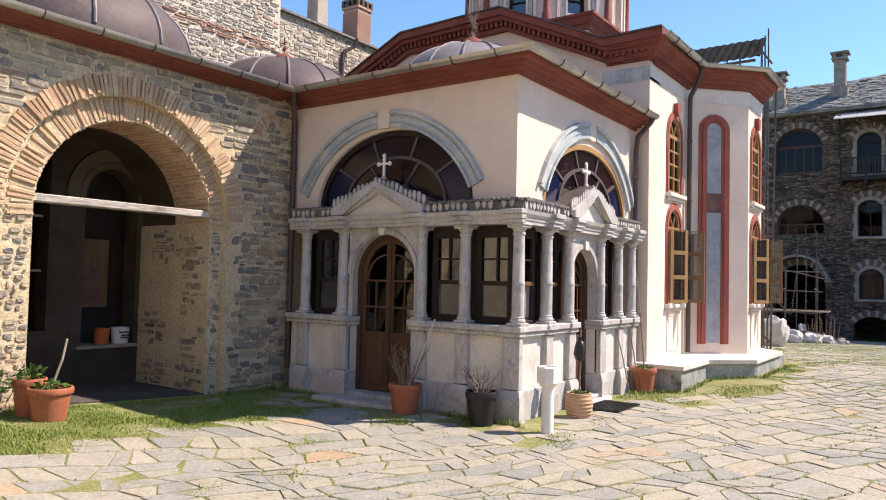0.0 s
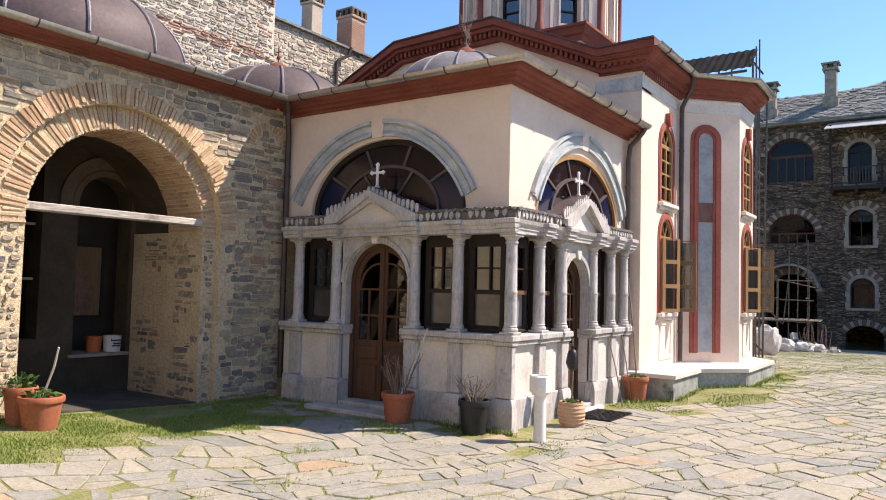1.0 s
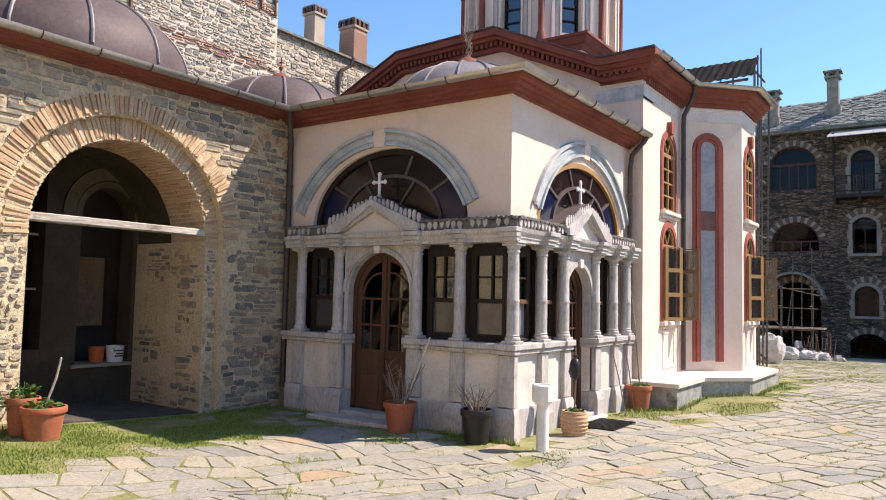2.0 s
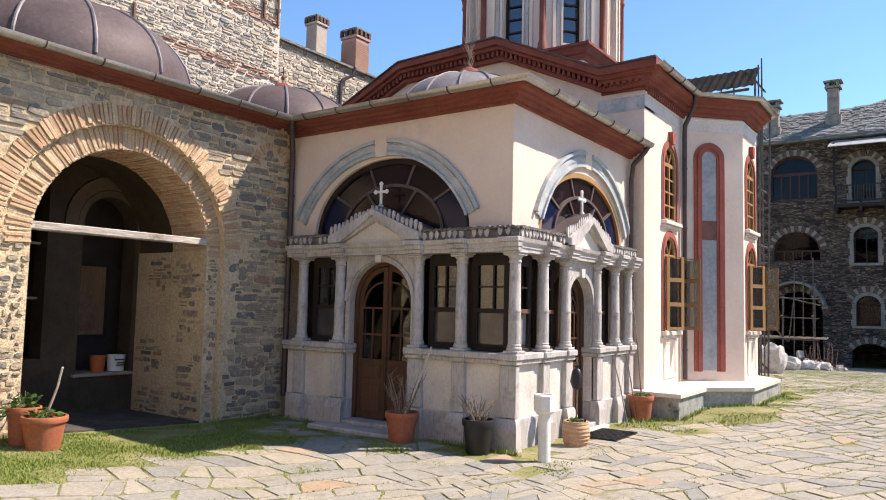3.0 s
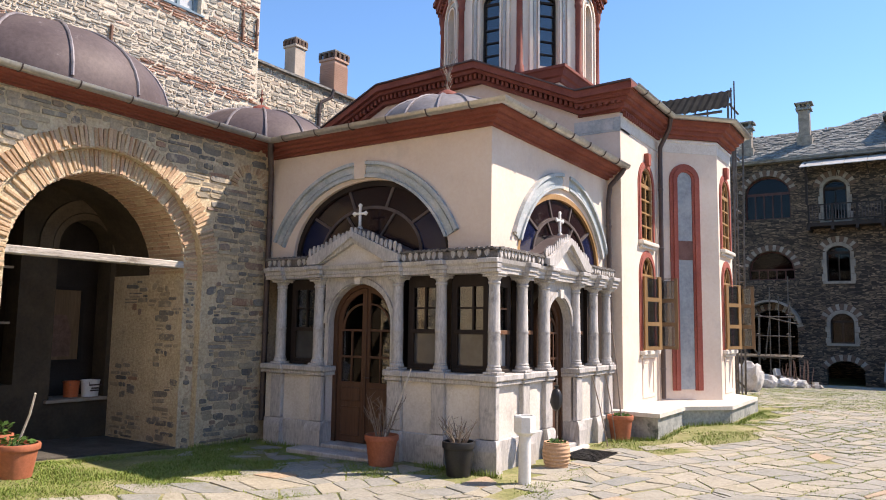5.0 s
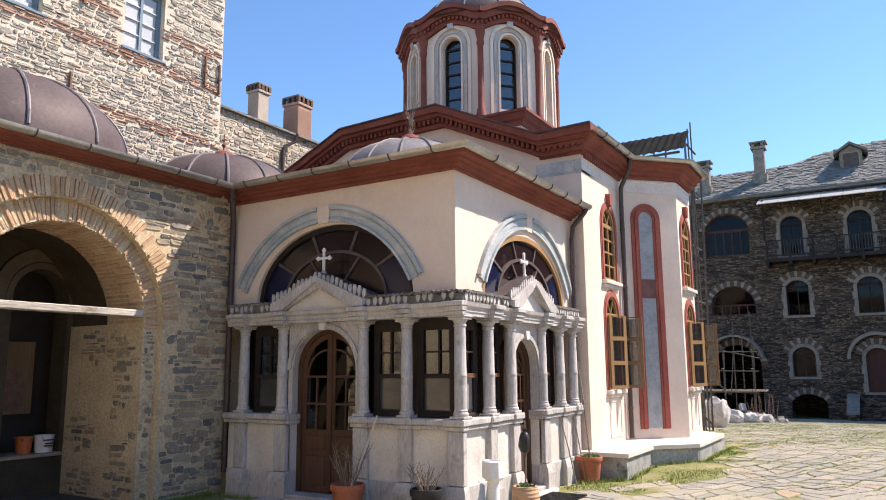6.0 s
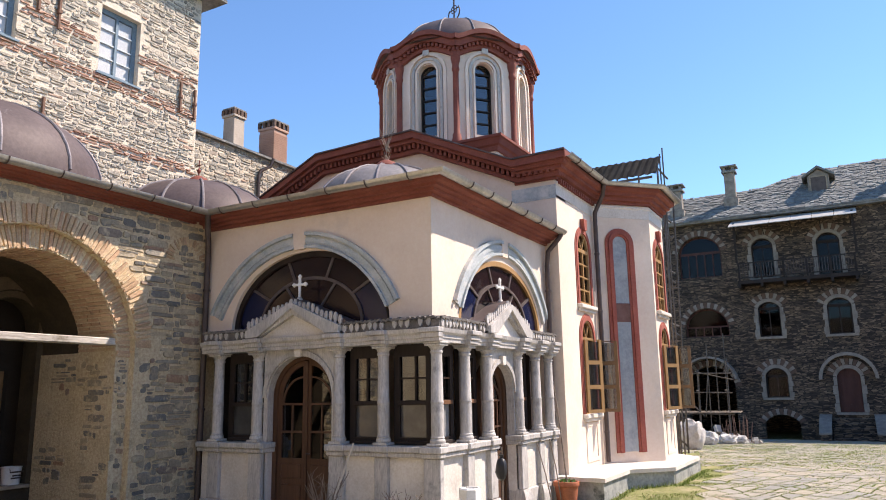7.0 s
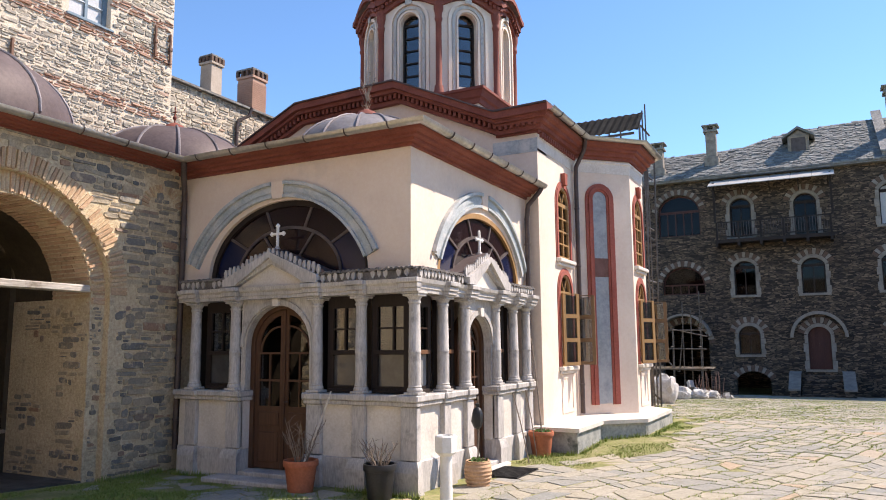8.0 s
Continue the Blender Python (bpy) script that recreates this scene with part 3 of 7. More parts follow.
WIN_UP, WIN_LOW = (5.6, 3.5, 4.95, 0.36), (5.6, 1.42, 3.2, 0.36)
APSE_UP, APSE_LOW = (7.9, 3.5, 5.0, 0.36), (7.9, 1.42, 3.15, 0.36)
bm = bmesh.new()
box(bm, -8.4, X1 - 0.35, D, D + 0.4, -0.2, BODY_Z)
part("plaster", bm, PLASTER, body)
bm = bmesh.new()
plate(bm, rect(D, Y2 + 0.15, -0.2, BODY_Z), [arched(w[0], w[1], w[2], w[3], w[3]) for w in (WIN_UP, WIN_LOW)], "x", X1 - 0.35, X1)
part("plaster", bm, PLASTER, body)
SLOT = [Vector((0.487, 6.543)), Vector((0.885, 6.941))]
bm = bmesh.new()
prism(bm, [(X1 + 0.002, Y2 + 0.002), (X3 - 0.002, Y3 - 0.002), (X3 - 0.35, Y3 + 0.1), (X1 - 0.3, Y2 + 0.16)], "z", -0.2, BODY_Z)
part("plaster", bm, PLASTER, body)
bm = bmesh.new()
plate(bm, rect(Y3, Y4, -0.2, BODY_Z), [arched(w[0], w[1], w[2], w[3], w[3]) for w in (APSE_UP, APSE_LOW)], "x", X3 - 0.35, X3)
part("plaster", bm, PLASTER, body)
bm = bmesh.new()
prism(bm, [(X3, Y4), (X1, Y4 + 0.96), (-1.2, Y4 + 0.96), (-1.2, 16), (-8.4, 16), (-8.4, 4.62), (-8.0, 4.62), (-8.0, 15.6), (-1.5, 15.6), (-1.5, Y4 + 0.7), (X1 - 0.15, Y4 + 0.7), (X3 - 0.35, Y4)], "z", -0.2, BODY_Z)
part("plaster", bm, PLASTER, body)
bm = bmesh.new()
prism(bm, [(X1 - 0.3, D), (X1 + 0.3, D - 0.3), (X1 + 0.3, Y2 - 0.1), (X3 + 0.3, Y3 - 0.1), (X3 + 0.3, Y4 + 0.1), (X1 + 0.2, Y4 + 1.2), (X1 - 0.3, Y4 + 1.2)], "z", BODY_Z + 0.3, BODY_Z + 0.36)
apse_roof = tagged(part("roof_apse", bm, LEAD), "lead roof over the polygonal apse", "roof", kind="structure")
GABLE = [(-7.6, 5.9), (-6.7, 6.2), (-5.15, 6.85), (-2.7, 6.85), (-0.5, 5.76), (X1, 5.76), (X1, 5.4), (-7.6, 5.4)]
bm = bmesh.new()
prism(bm, GABLE, "y", D + 0.003, D + 0.5)
part("gable", bm, PLASTER, body)
BC = [(o, h - 4.40 + BODY_Z) for o, h in CORNICE]
body_cornice = thing("trim_church_cornice", "stepped oxide-red church cornice with small dentils", "cornice", kind="structure")
bm = bmesh.new()
sweep(bm, [(X1 - 0.8, D, 0), (X1, D, 0), (X1, Y2, 0), (X3, Y3, 0), (X3, Y4, 0), (X1, Y4 + 0.96, 0)], BC)
part("moulding", bm, RED_PAINT, body_cornice)
bm = bmesh.new()
sweep(bm, [(X1, D - 0.3, 0), (X1, Y2, 0), (X3, Y3, 0), (X3, Y4, 0), (X1, Y4 + 0.96, 0)], [(o, h - GUT_Z + BODY_Z + 0.365) for o, h in GUT])
body_gutter = thing("gutter", "dull zinc gutter along the church eaves", "gutter")
part("channel", bm, GUTTER, body_gutter, smooth=True)
bm = bmesh.new()
prism(bm, [(-8.4, 5.4), (-8.4, 5.75), (-6.7, 6.5), (-5.13, 7.14), (-2.66, 7.14), (-0.45, 6.12), (X1 + 0.3, 6.12), (X1 + 0.3, 6.06), (-0.5, 5.8), (-0.5, 5.76)], "y", D + 0.502, Y4 + 1.2)
prism(bm, [(-8.4, 5.4), (-8.4, 5.75), (-6.7, 6.5), (-5.13, 7.14), (-2.66, 7.14), (-1.2, 6.45), (-1.2, 5.4)], "y", Y4 + 1.201, 16)
church_roof = tagged(part("roof_church", bm, LEAD), "sheet-lead roof of the church", "roof", kind="structure")

# plinth bench under the church
plinth = thing("plinth", "grey marble bench plinth along the church wall", "plinth")
PL = [(-0.5, 3.93), (0.95, 3.93), (0.95, 5.4), (1.62, 6.1), (1.62, 8.72), (0.6, 9.75), (0.1, 9.75), (0.1, 4.3), (-0.5, 4.3)]
bm = bmesh.new()
prism(bm, PL, "z", -0.1, PLZ - 0.06)
part("base", bm, VEINED, plinth)

# ---------- closing walls behind the camera, unseen, added for bounce light ---
bm = bmesh.new()
box(bm, -14, 40, -18, -17, -0.5, 10)
box(bm, 39, 40, -16.99, 36, -0.5, 9)
back = tagged(part("wall_bounce", bm, BOUNCE_STONE), "unseen stone range added to bounce light onto the shaded fronts", "wall", kind="structure")

# ---------- gable cornice of the church ----------
TOP = [(-7.3, 6.05), (-6.6, 6.36), (-5.11, 7.05), (-2.64, 7.13), (-0.45, 6.13), (0.60, 6.16)]


def lowered(line, d):
    return [(x, z - d) for x, z in line]


for depth, lo, hi in ((0.36, 0.0, 0.13), (0.27, 0.132, 0.20), (0.12, 0.30, 0.38)):
    bm = bmesh.new()
    line = TOP if depth > 0.3 else [(min(x, X1 + depth), z) for x, z in TOP]
    prism(bm, lowered(line, lo) + lowered(line, hi)[::-1], "y", D - depth, D - 0.002)
    part("gable_moulding", bm, RED_PAINT, body_cornice)
bm = bmesh.new()
for (xa, za), (xb, zb) in zip(TOP, TOP[1:]):
    n = max(2, int(math.hypot(xb - xa, zb - za) / 0.11))
    for i in range(n):
        x = xa + (xb - xa) * (i + 0.5) / n
        z = za + (zb - za) * (i + 0.5) / n
        if x < X1 + 0.1:
            box(bm, x - 0.03, x + 0.03, D - 0.2, D - 0.003, z - 0.30, z - 0.20)
for k in range(18):
    box(bm, X1 + 0.003, X1 + 0.09, D + 0.06 + 0.115 * k, D + 0.12 + 0.115 * k, BODY_Z - 0.09, BODY_Z - 0.002)
tagged(part("dentils", bm, RED_PAINT, body_cornice), kind="stuff")
bm = bmesh.new()
prism(bm, lowered(TOP, -0.03) + lowered(TOP, -0.001)[::-1], "y", D - 0.40, D + 0.5)
part("capping", bm, LEAD, body_cornice)
# blue painted frieze panel and band below the church cornice
bm = bmesh.new()
box(bm, -0.62, X1 + 0.004, D - 0.012, D - 0.002, 5.38, 5.64)
box(bm, -0.5, X1 - 0.1, D - 0.02, D - 0.0125, 5.42, 5.60)
frieze = tagged(part("frieze", bm, BAND, body), "faded blue painted frieze")
bm = bmesh.new()
sweep(bm, [(X1, D, 0), (X1, Y2, 0), (X3, Y3, 0), (X3, Y4, 0)], [(0.002, 5.44), (0.012, 5.44), (0.012, 5.64), (0.03, 5.66), (0.03, 5.70), (0.002, 5.70)])
part("frieze", bm, PALE_MARBLE, body)

# ---------- gutters: brackets, pipes ----------
def bracket_at(parent, p, out, z):
    bm = bmesh.new()
    pts = []
    for k in range(9):
        a = radians(180 + 22.5 * k)
        o = 0.375 + 0.083 * math.cos(a)
        pts.append((p[0] + out[0] * o, p[1] + out[1] * o, z + 0.083 * math.sin(a)))
    pts.insert(0, (p[0] + out[0] * 0.27, p[1] + out[1] * 0.27, z + 0.03))
    tube(bm, pts, 0.009, 5)
    return part("bracket", bm, DARK_METAL, parent)


for i in range(6):
    bracket_at(gutter, (XW + 0.35 + 0.68 * (i + 0.5), 0), (0, -1), GUT_Z)
    bracket_at(gutter, (0, 0.1 + 0.64 * (i + 0.5)), (1, 0), GUT_Z)
for i in range(9):
    bracket_at(gutter, (XW, -0.75 - 0.7 * i), (1, 0), GUT_Z)
for i in range(3):
    bracket_at(body_gutter, (X1, D + 0.2 + 0.7 * i), (1, 0), BODY_Z + 0.365)
# Niche wall, its shade held in the plaster colour.


def downpipe(label, pts, r=0.045):
    ob = thing("drainpipe", label, "drainpipe", pts[-1])
    bm = bmesh.new()
    base = Vector(pts[-1])
    tube(bm, [Vector(p) - base for p in pts], r, 10)
    part("pipe", bm, DARK_METAL, ob, smooth=True)
    top, low = Vector(pts[-2]) - base, Vector(pts[-1]) - base
    for k in range(4):
        q = low.lerp(top, 0.12 + 0.25 * k)
        bm = bmesh.new()
        lathe(bm, [(r + 0.003, -0.02), (r + 0.012, -0.015), (r + 0.012, 0.015), (r + 0.003, 0.02)], 10, q)
        part("clamp", bm, DARK_METAL, ob)
    return ob


downpipe("dark brown drainpipe in the inner corner of chapel and arcade", [(XW + 0.37, -0.37, 4.66), (XW + 0.33, -0.33, 4.5), (XW + 0.12, -0.10, 4.25), (XW + 0.10, -0.08, 4.0), (XW + 0.10, -0.08, 0.3)])
downpipe("dark brown drainpipe where chapel meets church", [(0.37, 4.1, 4.66), (0.33, 4.08, 4.58), (0.12, 4.05, 4.35), (0.08, 4.07, 4.1), (0.08, 4.07, 0.5)])
downpipe("dark brown drainpipe in the fold of the apse", [(X1 + 0.36, Y2 - 0.2, BODY_Z + 0.3), (X1 + 0.3, Y2 - 0.12, BODY_Z + 0.1), (X1 + 0.1, Y2 - 0.08, BODY_Z - 0.25), (X1 + 0.09, Y2 - 0.07, BODY_Z - 0.5), (X1 + 0.09, Y2 - 0.07, PLZ + 0.05)])

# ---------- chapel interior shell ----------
# Inner shell coloured dark so that the windows look into shade.
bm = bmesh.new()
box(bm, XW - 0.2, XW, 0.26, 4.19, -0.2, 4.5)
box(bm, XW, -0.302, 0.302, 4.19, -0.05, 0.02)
chapel_inside = tagged(part("wall_chapel_inner", bm, SHADE_WALL), "inner walls and floor of the chapel porch, darkened for shade", "wall", kind="structure")

# ---------- marble front: parapet, columns, entablature ----------
VA, VD, VC = 0.13, 0.20, 0.26       # column axis, parapet face, cap edge
COLS_F = [-3.68, -2.89, -1.41, -0.685]
COLS_R = [0.65, 1.34, 2.45, 3.19, 3.77]
DOOR_F, DOOR_R = (-2.14, 0.58), (1.90, 0.42)


def parapet(label, runs, pil):
    """A dado wall. runs: (side, u0, u1); pil: (side, u) for each pilaster."""
    ob = thing("parapet", label, "parapet", group="marble parapets of the chapel")
    for side, u0, u1 in runs:
        bm = bmesh.new()
        sbox(bm, side, u0, u1, -0.12, 0.13, 0.38, 1.06)
        part("panel", bm, PALE_MARBLE, ob, "pale plastered panel")
        bm = bmesh.new()
        sbox(bm, side, u0, u1, -0.12, 0.16, -0.08, 0.38, 0.012)
        part("plinth_band", bm, MARBLE, ob)
        bm = bmesh.new()
        sbox(bm, side, u0 - 0.05, u1 + 0.05, -0.12, 0.20, 1.06, 1.12, 0.01)
        sbox(bm, side, u0 - 0.06, u1 + 0.06, -0.12, 0.23, 1.121, 1.20, 0.012)
        part("coping", bm, MARBLE, ob)
    for side, u, w in pil:
        bm = bmesh.new()
        sbox(bm, side, u - w, u + w, 0.10, VD, 0.40, 1.055, 0.008)
        part("pilaster", bm, MARBLE, ob)
        bm = bmesh.new()
        prof = [(VD + 0.06, -0.08), (VD + 0.06, 0.26), (VD + 0.045, 0.32), (VD + 0.015, 0.39), (0.09, 0.395), (0.09, -0.08)]
        pts = [[(u - w - o, v, z), (u + w + o, v, z)] for (v, z), o in zip(prof, (0.05, 0.05, 0.04, 0.01, 0.01, 0.05))]
        rows = [[bm.verts.new((a, -v, z) if side == "f" else (v, a, z)) for a, v, z in r] for r in pts]
        for i in range(6):
            a, b = rows[i], rows[(i + 1) % 6]
            bm.faces.new((a[0], a[1], b[1], b[0]))
        bm.faces.new([r[0] for r in rows])
        bm.faces.new([r[1] for r in rows][::-1])
        part("pilaster_foot", bm, MARBLE, ob)
        bm = bmesh.new()
        sbox(bm, side, u - w - 0.04, u + w + 0.04, 0.08, VC, 1.118, 1.206, 0.014)
        sbox(bm, side, u - w - 0.02, u + w + 0.02, 0.08, VC - 0.03, 1.06, 1.117, 0.01)
        part("pilaster_cap", bm, MARBLE, ob)
    return ob


parapet("weathered grey marble parapet between arcade and door", [("f", XW + 0.22, -2.74)], [("f", -3.68, 0.11), ("f", -2.86, 0.12)])
parapet("weathered grey marble parapet turning the chapel corner", [("f", -1.53, 0.12), ("r", -0.115, 1.46)],
        [("f", -1.41, 0.12), ("f", -0.685, 0.10), ("f", 0.08, 0.12), ("r", 0.65, 0.10), ("r", 1.36, 0.11)])
parapet("sunlit grey marble parapet beside the side door", [("r", 2.34, 3.92)], [("r", 2.45, 0.11), ("r", 3.19, 0.10), ("r", 3.77, 0.10)])


def make_column():
    ob = thing("column", "slender weathered grey marble column on the parapet", "column", group="marble columns of the chapel")
    bm = bmesh.new()
    box(bm, -0.105, 0.105, -0.105, 0.105, 0.0, 0.035, 0.006)
    lathe(bm, [(0.095, 0.035), (0.103, 0.055), (0.095, 0.08), (0.084, 0.09), (0.09, 0.105), (0.08, 0.12)], 16)
    part("base", bm, MARBLE, ob, smooth=True)
    bm = bmesh.new()
    lathe(bm, [(0.080, 0.12), (0.081, 0.5), (0.079, 0.52), (0.084, 0.53), (0.084, 0.55), (0.079, 0.56), (0.072, 1.15)], 16)
    part("shaft", bm, MARBLE, ob, smooth=True)
    bm = bmesh.new()
    lathe(bm, [(0.072, 1.15), (0.084, 1.16), (0.084, 1.18), (0.075, 1.19), (0.080, 1.21), (0.105, 1.245)], 16)
    capital = part("capital", bm, MARBLE, ob, smooth=True)
    bm = bmesh.new()
    box(bm, -0.115, 0.115, -0.115, 0.115, 1.246, 1.275, 0.006)
    box(bm, -0.13, 0.13, -0.13, 0.13, 1.276, 1.30, 0.006)
    part("abacus", bm, MARBLE, capital)
    return ob


column = make_column()
spots = [(u, -VA) for u in COLS_F] + [(VA, -VA)] + [(VA, u) for u in COLS_R]
column.location = (*spots[0], 1.207)
for k, (x, y) in enumerate(spots[1:]):
    copy_thing(column, pose(x, y, 1.207, 0, 0, 90 * (k % 4)))

# arched marble slabs over the doors
for side, (c, r), a, b in (("f", DOOR_F, -2.80, -1.49), ("r", DOOR_R, 1.43, 2.37)):
    ob = thing("door_arch", "grey marble door arch with a small keystone", "door arch", group="marble door arches")
    spring = 2.41 - r if side == "f" else 2.27 - r
    bm = bmesh.new()
    sprism(bm, side, [(a, 1.207), (c - r, 1.207)] + arc(c, spring, r, 180, 0, 28) + [(c + r, 1.207), (b, 1.207), (b, 2.507), (a, 2.507)], -0.02, 0.10)
    part("slab", bm, MARBLE, ob)
    bm = bmesh.new()
    if side == "f":
        arc_band(bm, "y", c, spring, r + 0.02, r + 0.085, 0, 180, -0.13, -0.102, 28)
    else:
        arc_band(bm, "x", c, spring, r + 0.02, r + 0.085, 0, 180, 0.102, 0.13, 28)
    part("archivolt", bm, MARBLE, ob)
    bm = bmesh.new()
    sprism(bm, side, [(c - 0.045, spring + r - 0.01), (c + 0.045, spring + r - 0.01), (c + 0.065, spring + r + 0.12), (c - 0.065, spring + r + 0.12)], 0.101, 0.16)
    part("keystone", bm, PALE_MARBLE, ob)

# entablature
entab = thing("entablature", "stained grey marble entablature with pediments and scalloped cresting", "entablature")
bm = bmesh.new()
sweep(bm, [(XW + 0.2, 0, 0), (0, 0, 0), (0, 3.95, 0)], [(-0.12, 2.508), (0.20, 2.508), (0.20, 2.55), (0.215, 2.56), (0.215, 2.60), (0.25, 2.63), (0.265, 2.68), (-0.12, 2.68)])
part("architrave", bm, MARBLE, entab)
for side, us in (("f", COLS_F + [0.13]), ("r", COLS_R)):
    for u in us:
        bm = bmesh.new()
        sbox(bm, side, u - 0.13, u + 0.13, 0.19, 0.29, 2.507, 2.555, 0.006)
        sbox(bm, side, u - 0.14, u + 0.14, 0.19, 0.31, 2.557, 2.62, 0.006)
        sbox(bm, side, u - 0.15, u + 0.15, 0.19, 0.34, 2.622, 2.684, 0.008)
        part("entablature_block", bm, MARBLE, entab)
for side, c, hw, h in (("f", -2.15, 0.82, 0.36), ("r", 1.90, 0.74, 0.36)):
    bm = bmesh.new()
    sprism(bm, side, [(c - hw, 2.686), (c + hw, 2.686), (c + hw, 2.70), (c, 2.70 + h), (c - hw, 2.70)], -0.05, 0.20)
    part("tympanum", bm, PALE_MARBLE, entab, "pale plaster pediment field")
    for s in (-1, 1):
        for k, (v, t0, t1) in enumerate(((0.27, -0.085, 0.0), (0.32, 0.002, 0.075))):
            bm = bmesh.new()
            sprism(bm, side, [(c + s * (hw + 0.03), 2.69 + max(t0, 0)), (c + s * (hw + 0.03), 2.70 + t1 + 0.02), (c, 2.70 + h + 0.03 + t1), (c, 2.70 + h + 0.02 + t0), (c + s * (hw - 0.2), 2.70 + max(t0, 0))], 0.195, v)
            part("raking_cornice", bm, MARBLE, entab)
        bm = bmesh.new()
        q = [(c + s * (hw + 0.08), 2.80), (c, 2.70 + h + 0.12), (c, 2.70 + h + 0.17), (c + s * (hw + 0.10), 2.86)]
        sprism(bm, side, q, -0.06, 0.24)
        part("pediment_roof", bm, LEAD, entab, "dark lead sheet on the pediment")
    for k in range(22):
        s = -1 if k < 11 else 1
        f = ((k % 11) + 0.5) / 11
        u = c + s * (hw + 0.06) * f
        zt = 2.70 + h + 0.16 - (h - 0.04) * f
        bm = bmesh.new()
        zt += 0.02 * math.sin(k * 5.1)
        sprism(bm, side, [(u - 0.012, zt + 0.02), (u - 0.030, zt - 0.03), (u - 0.026, zt - 0.08), (u, zt - 0.125 - 0.025 * (k % 3)), (u + 0.026, zt - 0.08), (u + 0.030, zt - 0.03), (u + 0.012, zt + 0.02)], 0.242, 0.268)
        part("cresting_tile", bm, MARBLE, entab)
# scalloped cresting between the pediments
rng = random.Random(5)
for side, a, b in (("f", XW + 0.24, -2.99), ("f", -1.30, 0.22), ("r", -0.18, 1.12), ("r", 2.68, 3.92)):
    n = int((b - a) / 0.098)
    bm = bmesh.new()
    sbox(bm, side, a, b, -0.1, 0.21, 2.685, 2.795)
    part("cresting_bed", bm, DARK_MARBLE, entab)
    bm = bmesh.new()
    line = [(a + (b - a) * t / 60, 2.832 + 0.012 * math.sin(t * 2.1) + 0.006 * math.sin(t * 5.3)) for t in range(61)]
    sprism(bm, side, line + [(u, z - 0.03) for u, z in line[::-1]], -0.1, 0.255)
    part("ridge_tile", bm, DARK_MARBLE, entab, "dark lichened tile edge")
    for k in range(n):
        u = a + (b - a) * (k + 0.5) / n
        j = rng.uniform(-0.02, 0.015)
        if rng.random() < 0.06:
            continue
        u += rng.uniform(-0.012, 0.012)
        bm = bmesh.new()
        sprism(bm, side, [(u - 0.036, 2.78 + j), (u - 0.028, 2.735 + j), (u, 2.70 + j), (u + 0.028, 2.735 + j), (u + 0.036, 2.78 + j), (u + 0.020, 2.815 + j), (u, 2.828 + j), (u - 0.020, 2.815 + j)], 0.212, 0.236)
        part("cresting_tile", bm, MARBLE, entab)


def make_cross():
    ob = thing("cross", "small white marble cross on the pediment", "cross", group="pediment crosses")
    bm = bmesh.new()
    t, L = 0.018, 0.105
    box(bm, -t, t, -0.018, 0.018, 0.06, 0.36, 0.006)
    box(bm, -L, -t - 0.001, -0.018, 0.018, 0.225, 0.26, 0.006)
    box(bm, t + 0.001, L, -0.018, 0.018, 0.225, 0.26, 0.006)
    for x, z in ((-L, 0.2425), (L, 0.2425), (0, 0.36)):
        for dx, dz in ((0.022, 0), (-0.022, 0), (0, 0.022), (0, -0.022)):
            lathe(bm, [(0, -0.019), (0.016, -0.012), (0.02, 0), (0.016, 0.012), (0, 0.019)], 8, (x + dx * 0.8, 0, z + dz * 0.8))
    part("arms", bm, WHITE_MARBLE, ob)
    bm = bmesh.new()
    lathe(bm, [(0.05, 0), (0.045, 0.03), (0.025, 0.06)], 10)
    part("foot", bm, MARBLE, ob)
    return ob


WHITE_MARBLE = mat("white_marble", [(0.3, (0.74, 0.73, 0.70)), (0.7, (0.82, 0.81, 0.79))], scale=5, rough=0.5)
cross = make_cross()
cross.location = (-2.15, -0.12, 3.20)
copy_thing(cross, pose(0.12, 1.90, 3.20, 0, 0, 90))

# ---------- hood bands over the lunettes ----------
for side, c in (("f", -2.25), ("r", 2.33)):
    ob = thing("hood_moulding", "pale blue marbled hood moulding over a lunette", "moulding", group="lunette hood mouldings")
    ax = "y" if side == "f" else "x"
    for a0, a1 in ((25, 86.5), (93.5, 155)):
        for r0, r1, v in ((1.70, 1.93, 0.02), (1.885, 1.935, 0.07), (1.695, 1.735, 0.055), (1.775, 1.85, 0.032)):
            bm = bmesh.new()
            h = (-v, -0.002) if side == "f" else (0.002, v)
            arc_band(bm, ax, c, 2.31, r0, r1, a0, a1, *h, 24)
            part("band", bm, BAND, ob)
    bm = bmesh.new()
    sprism(bm, side, [(c - 0.10, 3.99), (c + 0.10, 3.99), (c + 0.12, 4.26), (c - 0.12, 4.26)], 0.002, 0.04)
    part("keystone", bm, PLASTER, ob)

